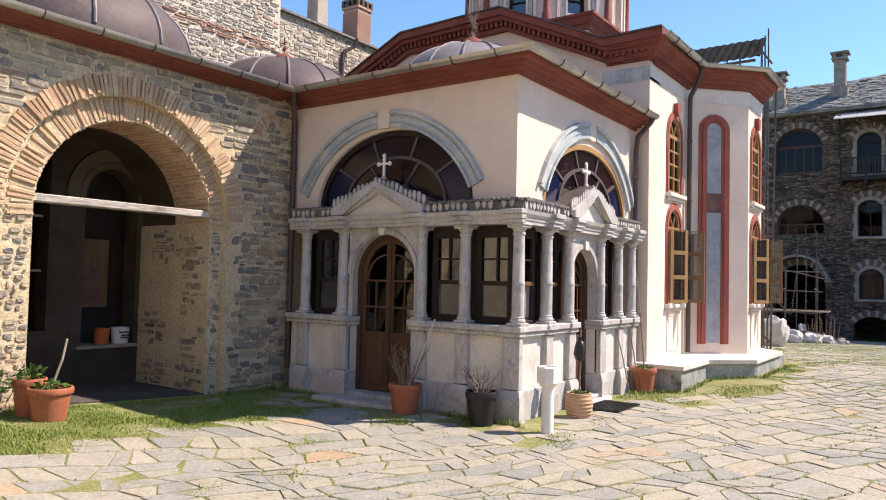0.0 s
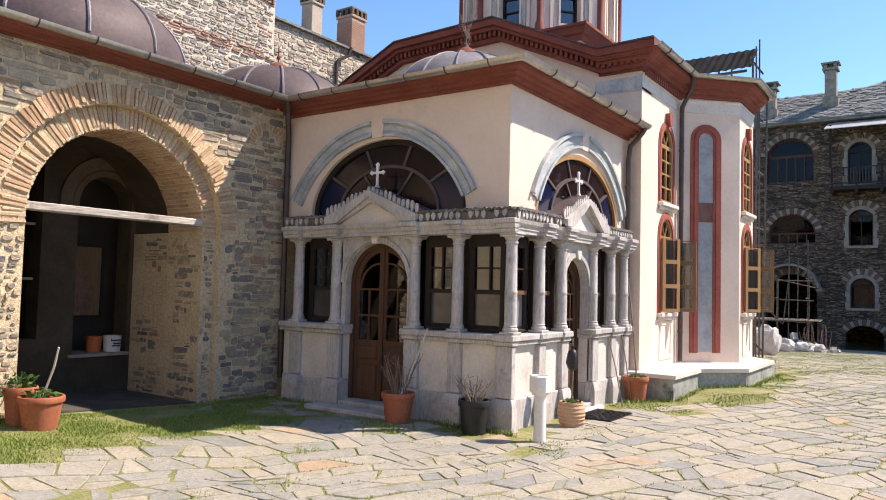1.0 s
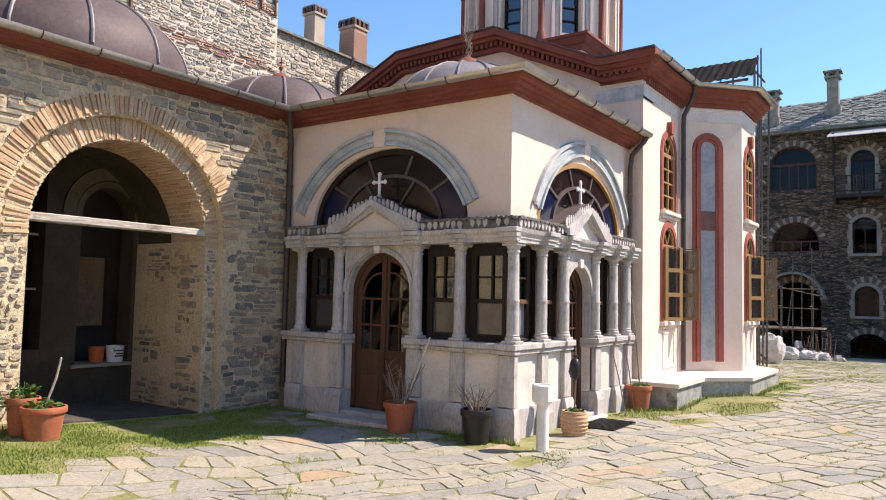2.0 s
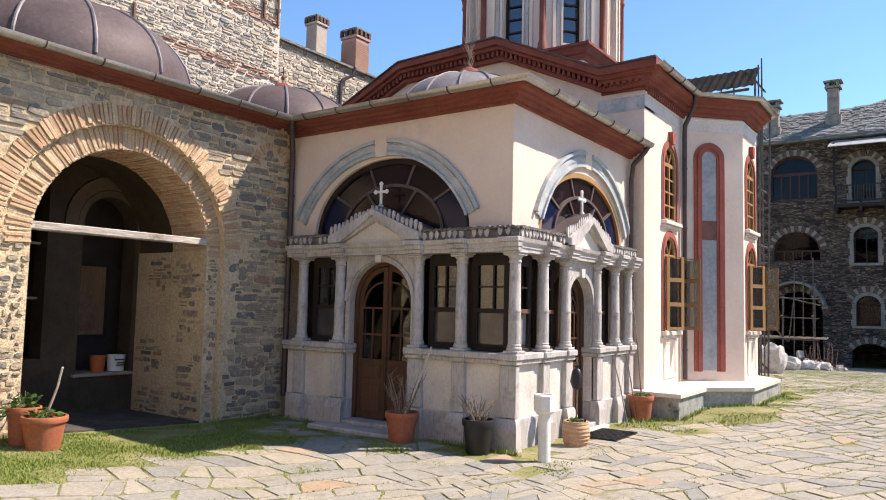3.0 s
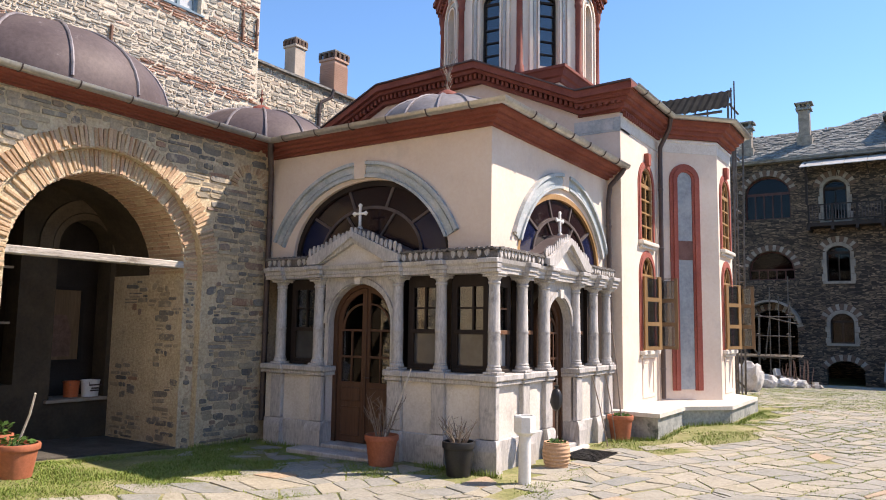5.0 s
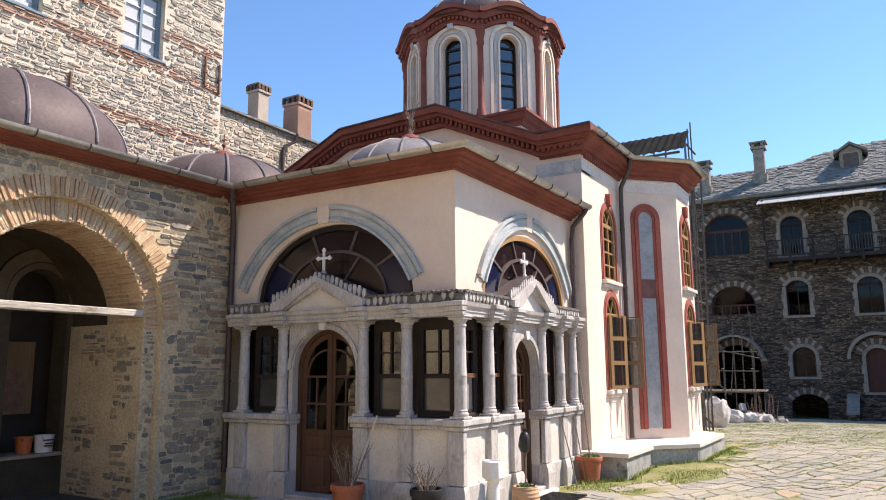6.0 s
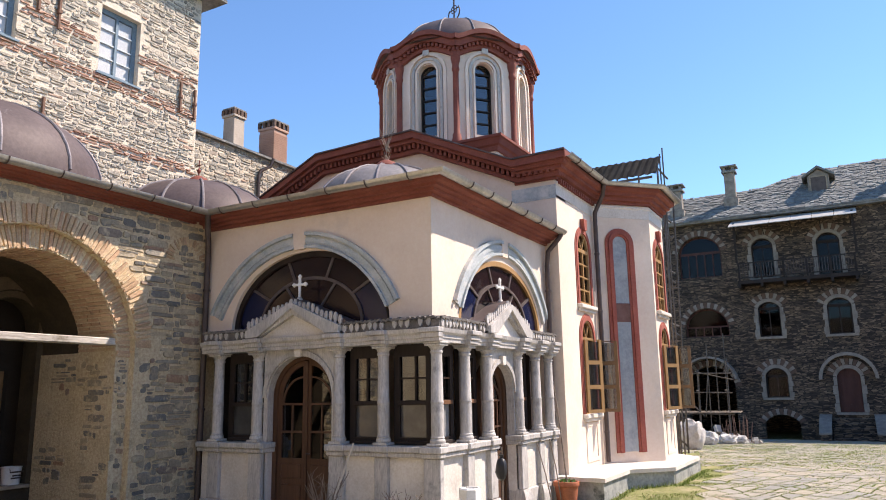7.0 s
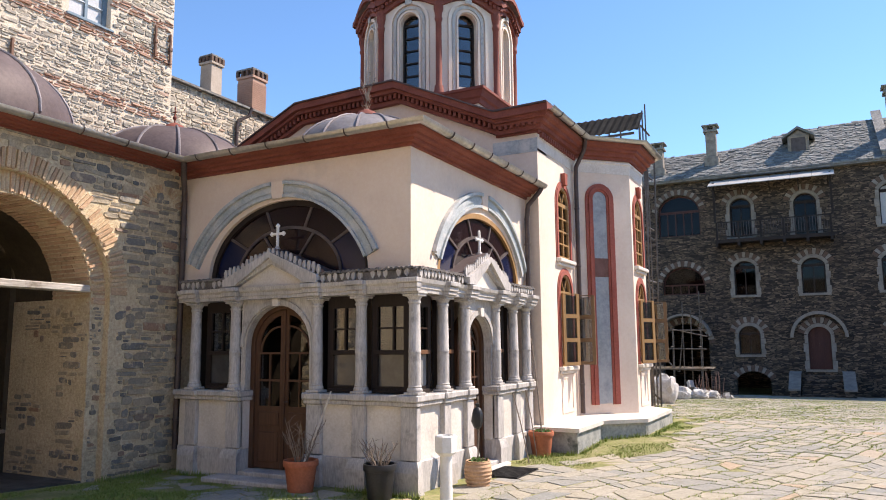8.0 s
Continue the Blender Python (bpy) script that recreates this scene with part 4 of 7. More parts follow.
# ---------- lunette windows ----------
for i, (side, lun, framemat, barmat) in enumerate((("f", LUN_F, DARK_WOOD, GREY_BAR), ("r", LUN_R, OCHRE_WOOD, GREY_BAR))):
    c, rx, rz = lun
    back = 0.0 if side == "f" else 0.06     # the side window sits nearly flush
    ob = thing("window_%d" % (i + 1), "fan-shaped lunette window with dark purple glass", "window", kind="structure")
    bm = bmesh.new()
    sprism(bm, side, arc(c, ZL, rx, 0, 180, 32, rz) + arc(c, ZL, rx - 0.08, 180, 0, 32, rz - 0.08), -0.16 + back, -0.06 + back)
    part("frame", bm, framemat, ob)
    bm = bmesh.new()
    sbox(bm, side, c - rx, c + rx, -0.16 + back, -0.05 + back, ZL - 0.08, ZL)
    part("frame", bm, framemat, ob)
    bm = bmesh.new()
    sprism(bm, side, arc(c, ZL, rx * 0.66, 0, 180, 28, rz * 0.66) + arc(c, ZL, rx * 0.66 - 0.045, 180, 0, 28, rz * 0.66 - 0.045), -0.13 + back, -0.08 + back)
    part("glazing_bar", bm, barmat, ob)
    for ang in (36, 72, 108, 144):
        ca, sa = math.cos(radians(ang)), math.sin(radians(ang))
        p = [(c + rx * f * ca + o * sa, ZL + rz * f * sa - o * ca) for f, o in ((0.64, -0.02), (0.97, -0.02), (0.97, 0.02), (0.64, 0.02))]
        bm = bmesh.new()
        sprism(bm, side, p, -0.128 + back, -0.085 + back)
        part("glazing_bar", bm, barmat, ob)
    for ang in (60, 120):
        ca, sa = math.cos(radians(ang)), math.sin(radians(ang))
        p = [(c + rx * f * ca + o * sa, ZL + rz * f * sa - o * ca) for f, o in ((0.0, -0.018), (0.64, -0.018), (0.64, 0.018), (0.0, 0.018))]
        bm = bmesh.new()
        sprism(bm, side, p, -0.128 + back, -0.085 + back)
        part("glazing_bar", bm, barmat, ob)
    for k, (a0, a1) in enumerate(((0, 36), (36, 72), (72, 108), (108, 144), (144, 180))):
        bm = bmesh.new()
        sprism(bm, side, arc(c, ZL, rx * 0.98, a0, a1, 8, rz * 0.98) + arc(c, ZL, rx * 0.64, a1, a0, 8, rz * 0.64), -0.112 + back, -0.106 + back)
        part("pane", bm, BLUE_GLASS if k in (0, 4) else DARK_GLASS, ob)
    bm = bmesh.new()
    sprism(bm, side, arc(c, ZL, rx * 0.645, 0, 180, 20, rz * 0.645), -0.114 + back, -0.108 + back)
    part("pane", bm, DARK_GLASS, ob)

# ---------- casement windows between the columns ----------
def casement(n, side, u0, u1, rail):
    ob = thing("window_%d" % n, "dark brown timber window with small upper panes and clouded lower glass", "window", kind="structure")
    z0, z1, zt = 1.205, 2.505, 1.74
    bm = bmesh.new()
    splate(bm, side, rect(u0, u1, z0, z1), [rect(u0 + 0.09, u1 - 0.09, z0 + 0.09, zt - 0.03), rect(u0 + 0.09, u1 - 0.09, zt + 0.03, z1 - 0.16)], -0.08, -0.01)
    part("frame", bm, DARK_WOOD, ob)
    bm = bmesh.new()
    sbox(bm, side, u0 + 0.06, u1 - 0.06, -0.008, 0.012, zt - 0.028, zt + 0.028, 0.004)
    part("transom", bm, rail, ob)
    bm = bmesh.new()
    sbox(bm, side, u0 + 0.03, u1 - 0.03, -0.01, 0.03, z0 + 0.004, z0 + 0.05, 0.006)
    part("sill", bm, DARK_WOOD, ob)
    a, b, zl, zh = u0 + 0.09, u1 - 0.09, zt + 0.03, z1 - 0.16
    mid = (a + b) / 2
    for q in ((mid - 0.014, mid + 0.014, zl, zh), (a, b, (zl + zh) / 2 - 0.012, (zl + zh) / 2 + 0.012)):
        bm = bmesh.new()
        sbox(bm, side, q[0], q[1], -0.055 if q[0] == a else -0.06, -0.02 if q[0] == a else -0.015, q[2], q[3])
        part("glazing_bar", bm, rail, ob)
    for p0, p1 in ((a, mid), (mid, b)):
        for y0, y1 in ((zl, (zl + zh) / 2), ((zl + zh) / 2, zh)):
            bm = bmesh.new()
            sbox(bm, side, p0, p1, -0.046, -0.042, y0, y1)
            part("pane", bm, GLASS, ob)
    bm = bmesh.new()
    sbox(bm, side, a, b, -0.046, -0.040, z0 + 0.09, zt - 0.03)
    part("pane", bm, CLOUDED if side == "f" else CURTAINED, ob, "clouded grey lower pane")
    return ob


WARM_RAIL = mat("sunlit_brown_rail", [(0.3, (0.13, 0.06, 0.03)), (0.7, (0.20, 0.10, 0.055))], scale=6, rough=0.5)
k = 3
for u0, u1 in ((-3.60, -2.98), (-1.33, -0.76), (-0.61, 0.06)):
    casement(k, "f", u0, u1, DARK_WOOD)
    k += 1
for u0, u1 in ((-0.05, 0.57), (0.73, 1.27), (2.53, 3.11), (3.27, 3.70)):
    casement(k, "r", u0, u1, WARM_RAIL)
    k += 1

# ---------- doors ----------
for i, (side, (c, r), top) in enumerate((("f", DOOR_F, 2.41), ("r", DOOR_R, 2.27))):
    ob = thing("door_%d" % (i + 1), "arched brown double door with glazed upper panels", "door", kind="structure")
    sill, spring = 0.10, top - r
    bm = bmesh.new()
    out = [(c - r - 0.06, sill), (c - r - 0.06, spring)] + arc(c, spring, r + 0.06, 180, 0, 24)[1:-1] + [(c + r + 0.06, spring), (c + r + 0.06, sill)]
    hol = [(c - r + 0.05, sill), (c - r + 0.05, spring)] + arc(c, spring, r - 0.05, 180, 0, 24)[1:-1] + [(c + r - 0.05, spring), (c + r - 0.05, sill)]
    sprism(bm, side, out + hol[::-1], -0.14, -0.04)
    part("frame", bm, DOOR_WOOD, ob)
    for s in (-1, 1):
        ri = r - 0.052
        a0, a1 = (90, 180) if s < 0 else (90, 0)
        x_in, x_out = c + s * 0.004, c + s * ri
        leaf_out = [(x_in, sill + 0.01), (x_in, spring + ri)] + arc(c, spring, ri, a0, a1, 14)[1:] + [(x_out, sill + 0.01)]
        leaf_out[1] = (x_in, spring + ri - 0.001)
        w0, w1 = sorted((c + s * 0.075, c + s * (ri - 0.065)))
        wm = (w0 + w1) / 2
        zg = [0.98, 1.34, 1.70]
        holes = []
        for za, zb in ((0.98, 1.33), (1.36, 1.72)):
            holes += [rect(w0, wm - 0.011, za, zb), rect(wm + 0.011, w1, za, zb)]
        rr = ri - 0.07
        fan = [(c + s * 0.075, 1.75), (c + s * 0.075, spring + math.sqrt(max(rr * rr - 0.075 ** 2, 0.01)))]
        ang0 = math.degrees(math.acos(0.075 / rr))
        for j in range(1, 11):
            a = radians(ang0 * (1 - j / 10))
            fan.append((c + s * rr * math.cos(a), max(spring + rr * math.sin(a), 1.76)))
        if fan[-1][1] > 1.77:
            fan.append((c + s * rr, 1.75))
        holes.append(fan if s > 0 else fan[::-1])
        bm = bmesh.new()
        splate(bm, side, leaf_out, holes, -0.12, -0.075)
        leaf = part("leaf", bm, DOOR_WOOD, ob)
        bm = bmesh.new()
        sprism(bm, side, [(p, q) for p, q in arc(c + s * (0.075 + 0.0), 1.75, abs(w1 - w0) * 0.98, 90, 0 if s > 0 else 180, 10)] + [(p, q) for p, q in arc(c + s * 0.075, 1.75, abs(w1 - w0) * 0.98 - 0.025, 0 if s > 0 else 180, 90, 10)], -0.115, -0.08)
        part("glazing_bar", bm, DOOR_WOOD, leaf)
        bm = bmesh.new()
        sbox(bm, side, w0 - 0.02, w1 + 0.02, -0.102, -0.098, 0.96, spring + rr * 0.75)
        part("pane", bm, GLASS, leaf)
        for za, zb in ((0.20, 0.62), (0.70, 0.90)):
            bm = bmesh.new()
            sbox(bm, side, w0 + 0.01, w1 - 0.01, -0.076, -0.062, za, zb, 0.012)
            part("raised_panel", bm, DOOR_WOOD, leaf)
    bm = bmesh.new()
    sbox(bm, side, c - 0.028, c + 0.028, -0.074, -0.045, sill + 0.01, spring + r - 0.06, 0.006)
    part("cover_strip", bm, DOOR_WOOD, ob)
    bm = bmesh.new()
    tube(bm, [(c + 0.04, 0.06, 1.05), (c + 0.04, 0.02, 1.05), (c + 0.12, 0.02, 1.05)] if side == "f" else [(-0.06, c + 0.04, 1.05), (-0.01, c + 0.04, 1.05), (-0.01, c + 0.12, 1.05)], 0.01, 6)
    part("handle", bm, DARK_METAL, ob)
    bm = bmesh.new()
    sbox(bm, side, c - r - 0.02, c + r + 0.02, -0.15, 0.22, -0.05, 0.095, 0.012)
    part("threshold", bm, MARBLE, ob)
bm = bmesh.new()
box(bm, -3.0, -1.35, -0.62, -0.27, -0.06, 0.055, 0.015)
step = tagged(part("step", bm, MARBLE), "low worn marble step before the chapel door", "step")
bm = bmesh.new()
box(bm, 0.23, 0.34, 1.3, 2.5, -0.06, 0.045, 0.015)
step2 = tagged(part("step", bm, PALE_MARBLE), "low pale step before the side door", "step")

# ---------- drum and dome ----------
DC = Vector((-4.42, 9.2, 0))
DR = 2.1
APO = DR * math.cos(radians(22.5))
DHW = DR * math.sin(radians(22.5))
drum_base = thing("wall_drum_base", "square plastered base with a red cornice under the drum", "dome base", kind="structure")
bm = bmesh.new()
box(bm, -6.9, -2.15, 6.9, 11.6, 6.0, 7.55)
part("plaster", bm, PLASTER, drum_base)
bm = bmesh.new()
sweep(bm, [(-6.9, 6.9, 0), (-2.15, 6.9, 0), (-2.15, 11.6, 0), (-6.9, 11.6, 0)], [(-0.3, 7.50), (0.05, 7.50), (0.08, 7.60), (0.14, 7.63), (0.2, 7.76), (0.24, 7.78), (0.24, 7.84), (-0.3, 8.0)], closed=True)
part("moulding", bm, RED_PAINT, drum_base)
bm = bmesh.new()
box(bm, -6.6, -2.45, 7.2, 11.3, 7.7, 7.98)
part("capping", bm, RED_PAINT, drum_base)
drum = thing("wall_drum", "eight-sided pale drum with red corner columns and wavy red eaves", "dome drum", kind="structure")
# Dark prism added inside the drum, in place of shade behind the panes.
bm = bmesh.new()
lathe(bm, [(DR - 0.42, 7.9), (DR - 0.42, 10.9)], 8, DC, radians(-62))
part("shade_core", bm, DARK_WOOD, drum)
for k in range(8):
    ang = -62 + 22.5 + 45 * k
    m = Matrix.Translation(DC) @ pose(0, 0, 0, 0, 0, ang)
    hw = 0.26

    def face_part(name, bm, material, parent=drum, label=""):
        ob = part(name, bm, material, parent, label)
        ob.data.transform(m)
        return ob
    bm = bmesh.new()
    plate(bm, rect(-DHW, DHW, 7.9, 10.9), [arched(0, 8.35, 10.35, hw, hw, 12)], "x", APO - 0.28, APO)
    face_part("drum_wall", bm, PLASTER)
    for g, (ra, rb, v) in enumerate(((0.275, 0.325, 0.05), (0.37, 0.44, 0.035), (0.48, 0.56, 0.07))):
        bm = bmesh.new()
        zc = 10.09
        prism(bm, [(-rb, 8.0)] + arc(0, zc, rb, 180, 0, 16) + [(rb, 8.0), (ra, 8.0)] + arc(0, zc, ra, 0, 180, 16) + [(-ra, 8.0)], "x", APO + 0.002, APO + v)
        face_part("window_moulding", bm, MARBLE if g == 1 else PLASTER)
    bm = bmesh.new()
    plate(bm, arched(0, 8.35, 10.35, hw, hw, 12), [rect(-hw + 0.05, hw - 0.05, 8.4 + 0.34 * j, 8.70 + 0.34 * j) for j in range(5)] + [arc(0, 10.115, hw - 0.05, 0, 180, 8)], "x", APO - 0.22, APO - 0.16)
    win = face_part("window_frame", bm, DARK_WOOD)
    bm = bmesh.new()
    box(bm, APO - 0.20, APO - 0.19, -hw, hw, 8.35, 10.34)
    face_part("pane", bm, GLASS, win)
    bm = bmesh.new()
    box(bm, APO + 0.072, APO + 0.11, -0.09, 0.09, 10.56, 10.72, 0.01)
    face_part("ornament", bm, MARBLE)
    # wavy eaves
    for g, (v, lo, hi) in enumerate(((0.30, 0.37, 0.50), (0.22, 0.20, 0.368), (0.10, 0.0, 0.198))):
        e = (APO + v) * math.tan(radians(22.5)) + 0.01
        line = [(-e + 2 * e * j / 16, 10.42 + 0.27 * math.sin(math.pi * min(max((j / 16 - 0.08) / 0.84, 0), 1))) for j in range(17)]
        bm = bmesh.new()
        prism(bm, [(y, z + hi) for y, z in line] + [(y, z + lo) for y, z in line][::-1], "x", APO - 0.1, APO + v)
        face_part("eaves", bm, RED_PAINT)
    bm = bmesh.new()
    for j in range(15):
        y = -0.82 + 1.64 * j / 14
        z = 10.42 + 0.27 * math.sin(math.pi * min(max((y + 0.76) / 1.52, 0), 1)) + 0.10
        box(bm, APO + 0.1, APO + 0.18, y - 0.035, y + 0.035, z, z + 0.085)
    tagged(face_part("dentils", bm, RED_PAINT), kind="stuff")
    a = radians(ang + 22.5)
    p = DC + Vector((math.cos(a), math.sin(a), 0)) * (DR + 0.02)
    bm = bmesh.new()
    lathe(bm, [(0.15, 7.95), (0.15, 8.1), (0.115, 8.18), (0.11, 8.28), (0.08, 8.32), (0.075, 9.98), (0.10, 10.02), (0.10, 10.08), (0.085, 10.12), (0.09, 10.18), (0.125, 10.32), (0.125, 10.40)], 12, p)
    part("corner_column", bm, RED_PAINT, drum, smooth=True)
    bm = bmesh.new()
    lathe(bm, [(0.13, 10.402), (0.13, 10.6), (0.16, 10.63), (0.18, 10.78), (0.22, 10.80), (0.22, 10.90)], 8, p, a + radians(22.5))
    part("eaves", bm, RED_PAINT, drum)
dome = thing("dome", "grey lead dome with raised seams over the drum", "dome", (DC.x, DC.y, 10.98))
def ribbed_dome(parent, height, r, ribs, lift=0.0, material=LEAD):
    n, steps = 48, 10
    prof = [(math.cos(radians(90 * i / steps)), math.sin(radians(90 * i / steps))) for i in range(steps + 1)]
    bm = bmesh.new()
    lathe(bm, [(r, -lift)] + [(max(r * c, 0.0 if c < 1e-4 else 0.01), height * s) for c, s in prof], n)
    sheet = part("lead_sheet", bm, material, parent, smooth=True)
    for k in range(ribs):
        a = 2 * math.pi * (k + 0.5) / ribs
        bm = bmesh.new()
        tube(bm, [((r * c + 0.005) * math.cos(a), (r * c + 0.005) * math.sin(a), height * s + 0.008) for c, s in prof[:-1]] + [(0.05 * math.cos(a), 0.05 * math.sin(a), height + 0.005)], 0.022, 6)
        part("seam", bm, LEAD_SEAM, sheet)


LEAD_SEAM = mat("pale_lead_seam", [(0.3, (0.16, 0.14, 0.14)), (0.7, (0.30, 0.27, 0.27))], scale=4, rough=0.5, metal=0.3)
ribbed_dome(dome, 1.32, 1.86, 12, 0.0)
bm = bmesh.new()
lathe(bm, [(2.28, -0.06), (1.86, 0.1), (1.7, 0.1), (1.7, -0.06)], 24)
part("skirt", bm, LEAD, dome)
iron = thing("iron_cross", "black wrought-iron ring cross on the drum dome", "cross", (DC.x, DC.y, 12.28))
bm = bmesh.new()
tube(bm, [(0, 0, 0), (0, 0, 0.95)], 0.025, 6)
part("stem", bm, DARK_METAL, iron)
bm = bmesh.new()
ring = [(0.24 * math.sin(radians(a)), -0.10 * math.sin(radians(a)), 0.50 - 0.24 * math.cos(radians(a))) for a in range(-130, 131, 20)]
tube(bm, ring, 0.02, 6)
tube(bm, [(-0.2, 0.08, 0.62), (0.2, -0.08, 0.62)], 0.018, 6)
tube(bm, [(0.12 * math.sin(radians(a)), -0.05 * math.sin(radians(a)), 0.62 - 0.12 * math.cos(radians(a))) for a in range(0, 361, 30)], 0.014, 6)
part("ring", bm, DARK_METAL, iron)

# lead domes on the low roofs
def low_dome(label, x, y, z, r, h, ribs, finial, material=LEAD):
    ob = thing("lead_dome", label, "dome", (x, y, z), group="low lead domes")
    ribbed_dome(ob, h, r, ribs, 0.08, material)
    if finial:
        bm = bmesh.new()
        lathe(bm, [(0.2, h - 0.03), (0.21, h + 0.04), (0.16, h + 0.11), (0.06, h + 0.16)], 14)
        part("cap", bm, RED_PAINT, ob, "rusty red cap", smooth=True)
    if finial == "rod":
        bm = bmesh.new()
        tube(bm, [(0, 0, h + 0.1), (0, 0, h + 0.48)], 0.012, 6)
        lathe(bm, [(0.0, h + 0.2), (0.035, h + 0.25), (0.04, h + 0.28), (0.0, h + 0.34)], 8)
        tube(bm, [(-0.06, 0, h + 0.38), (0.06, 0, h + 0.38)], 0.010, 5)
        part("spike", bm, RED_PAINT, ob)
    return ob


low_dome("large brown lead dome with raised seams over the arcade", -5.75, -3.05, 4.85, 1.78, 1.15, 12, "")
low_dome("small brown lead dome with a rusty finial", -5.9, 1.28, 4.9, 1.6, 0.98, 14, "rod")
low_dome("low grey lead dome over the chapel", -2.1, 2.1, 4.84, 1.34, 0.93, 14, "cap", LEAD_GREY)
weed = thing("roof_weed", "dry leggy weed growing from the chapel dome cap", "weed", (-2.1, 2.1, 5.9))
bm = bmesh.new()
wr = random.Random(3)
for k in range(26):
    a, l = wr.uniform(0, 6.28), wr.uniform(0.12, 0.5)
    d = Vector((math.cos(a) * 0.25, math.sin(a) * 0.25, 1)).normalized()
    base = Vector((wr.uniform(-0.03, 0.03), wr.uniform(-0.03, 0.03), -0.02 + (0.22 if k > 9 else 0)))
    tube(bm, [base, base + d * l * 0.5, base + d * l + Vector((math.cos(a) * 0.05, math.sin(a) * 0.05, 0))], [0.006, 0.005, 0.003], 3)
tagged(part("stalks", bm, DRY_TWIG, weed), kind="stuff")

# ---------- stone generator ----------
def stone_polys(u0, u1, z0, z1, inside, seed, hr, wr, gap=0.016):
    """Rough courses of split stones with tapering, broken ends. Returns outlines on the wall."""
    rg = random.Random(seed)
    out, z = [], z0

    def stone(u, w, za, h):
        c = (u + w / 2, za + h / 2)
        if not (u > u0 - 0.02 and u + w < u1 + 0.02 and inside(*c)):
            return
        a, b = (w - gap) / 2, (h - gap) / 2
        k = min(a, b)
        tilt = rg.uniform(-0.22, 0.22) * b / a
        pts = []
        for sx, sy in ((1, 1), (-1, 1), (-1, -1), (1, -1)):
            cx, cy = rg.uniform(0.2, 1.25) * k, rg.uniform(0.1, 0.7) * k
            pair = [(sx * a, sy * (b - cy)), (sx * (a - cx), sy * b * rg.uniform(0.86, 1.04))]
            pts += pair if sx * sy > 0 else pair[::-1]
        if w > 2.2 * h:
            pts.insert(2, (rg.uniform(-0.3, 0.3) * a, b * rg.uniform(0.85, 1.08)))
        out.append(([(c[0] + x, c[1] + y + x * tilt) for x, y in pts], c, rg.uniform(0.4, 1.5)))

    while z < z1:
        h = rg.uniform(*hr)
        u = u0 - rg.uniform(0, wr[1])
        while u < u1:
            w = rg.uniform(*wr) * (0.5 if rg.random() < 0.3 else 1.0)
            zo = z + rg.uniform(-0.3, 0.3) * h
            pick = rg.random()
            if pick < 0.28 and h > 0.085:
                f = rg.uniform(0.35, 0.65)
                stone(u, w * rg.uniform(0.8, 1.0), zo, h * f)
                stone(u, w, zo + h * f, h * (1 - f))
            elif pick > 0.03:
                stone(u, w, zo, h * rg.uniform(0.8, 1.08))
            u += w + gap * rg.uniform(0.1, 1.3)
        z += h
    return out


def stone_geo(polys, put, depth, verts, faces):
    for pts, c, f in polys:
        b = len(verts)
        n = len(pts)
        verts.extend(put(u, z, -0.02) for u, z in pts)
        verts.extend(put(c[0] + (u - c[0]) * 0.98, c[1] + (z - c[1]) * 0.96, depth * f * 0.7) for u, z in pts)
        verts.extend(put(c[0] + (u - c[0]) * 0.90, c[1] + (z - c[1]) * 0.82, depth * (f + 0.25 * math.sin(37 * u + 53 * z))) for u, z in pts)
        for r in (0, n):
            for k in range(n):
                j = (k + 1) % n
                faces.append((b + r + k, b + r + j, b + r + n + j, b + r + n + k))
        faces.append(tuple(range(b + 2 * n, b + 3 * n)))


def from_data(name, verts, faces, material, parent=None):
    data = bpy.data.meshes.new(name)
    data.from_pydata(verts, [], faces)
    data.materials.append(material)
    data.update()
    ob = new(name, data)
    if parent is not None:
        ob.parent = parent
    return ob


# ---------- stone tower behind ----------
XT, YT = -7.6, 2.66
TWINS = [(0.61, 8.18, 9.62), (-1.95, 8.14, 9.60), (-4.5, 8.1, 9.58)]
tower = thing("wall_tower", "tall sunlit field-stone tower house with brick bands", "tower", kind="structure")
bm = bmesh.new()
plate(bm, rect(-14, YT, 4.78, 10.9), [rect(c - 0.46, c + 0.46, z0, z1) for c, z0, z1 in TWINS], "x", XT - 0.6, XT)
part("masonry", bm, PALE_MORTAR, tower)
bm = bmesh.new()
box(bm, -14, XT - 0.602, YT - 0.5, YT, 4.78, 10.9)
box(bm, -14, -13.6, -14, YT - 0.5, 4.78, 10.9)
part("masonry", bm, PALE_MORTAR, tower)


def in_tower(u, z):
    if any(abs(u - c) < 0.55 and z0 - 0.06 < z < z1 + 0.1 for c, z0, z1 in TWINS):
        return False
    return not any(abs(z - b) < 0.10 for b in (6.72, 8.0, 8.78))


vs, fs = [], []
tower_polys = stone_polys(-5.5, YT, 4.8, 10.85, in_tower, 21, (0.045, 0.125), (0.09, 0.32), 0.016)
tower_near = [p for p in tower_polys if p[1][0] > -0.6 and 6.3 < p[1][1] < 10.0][:290]
tower_ids = {id(p) for p in tower_near}
for p in tower_near:
    pv, pf = [], []
    stone_geo([p], lambda u, z, d: (XT + d, u, z), 0.017, pv, pf)
    from_data("stone", pv, pf, PALE_STONE_OB, tower)
stone_geo([p for p in tower_polys if id(p) not in tower_ids], lambda u, z, d: (XT + d, u, z), 0.017, vs, fs)
tagged(from_data("stones", vs, fs, PALE_STONE, tower), "sunlit brown and grey field stones", kind="stuff")
vs, fs = [], []
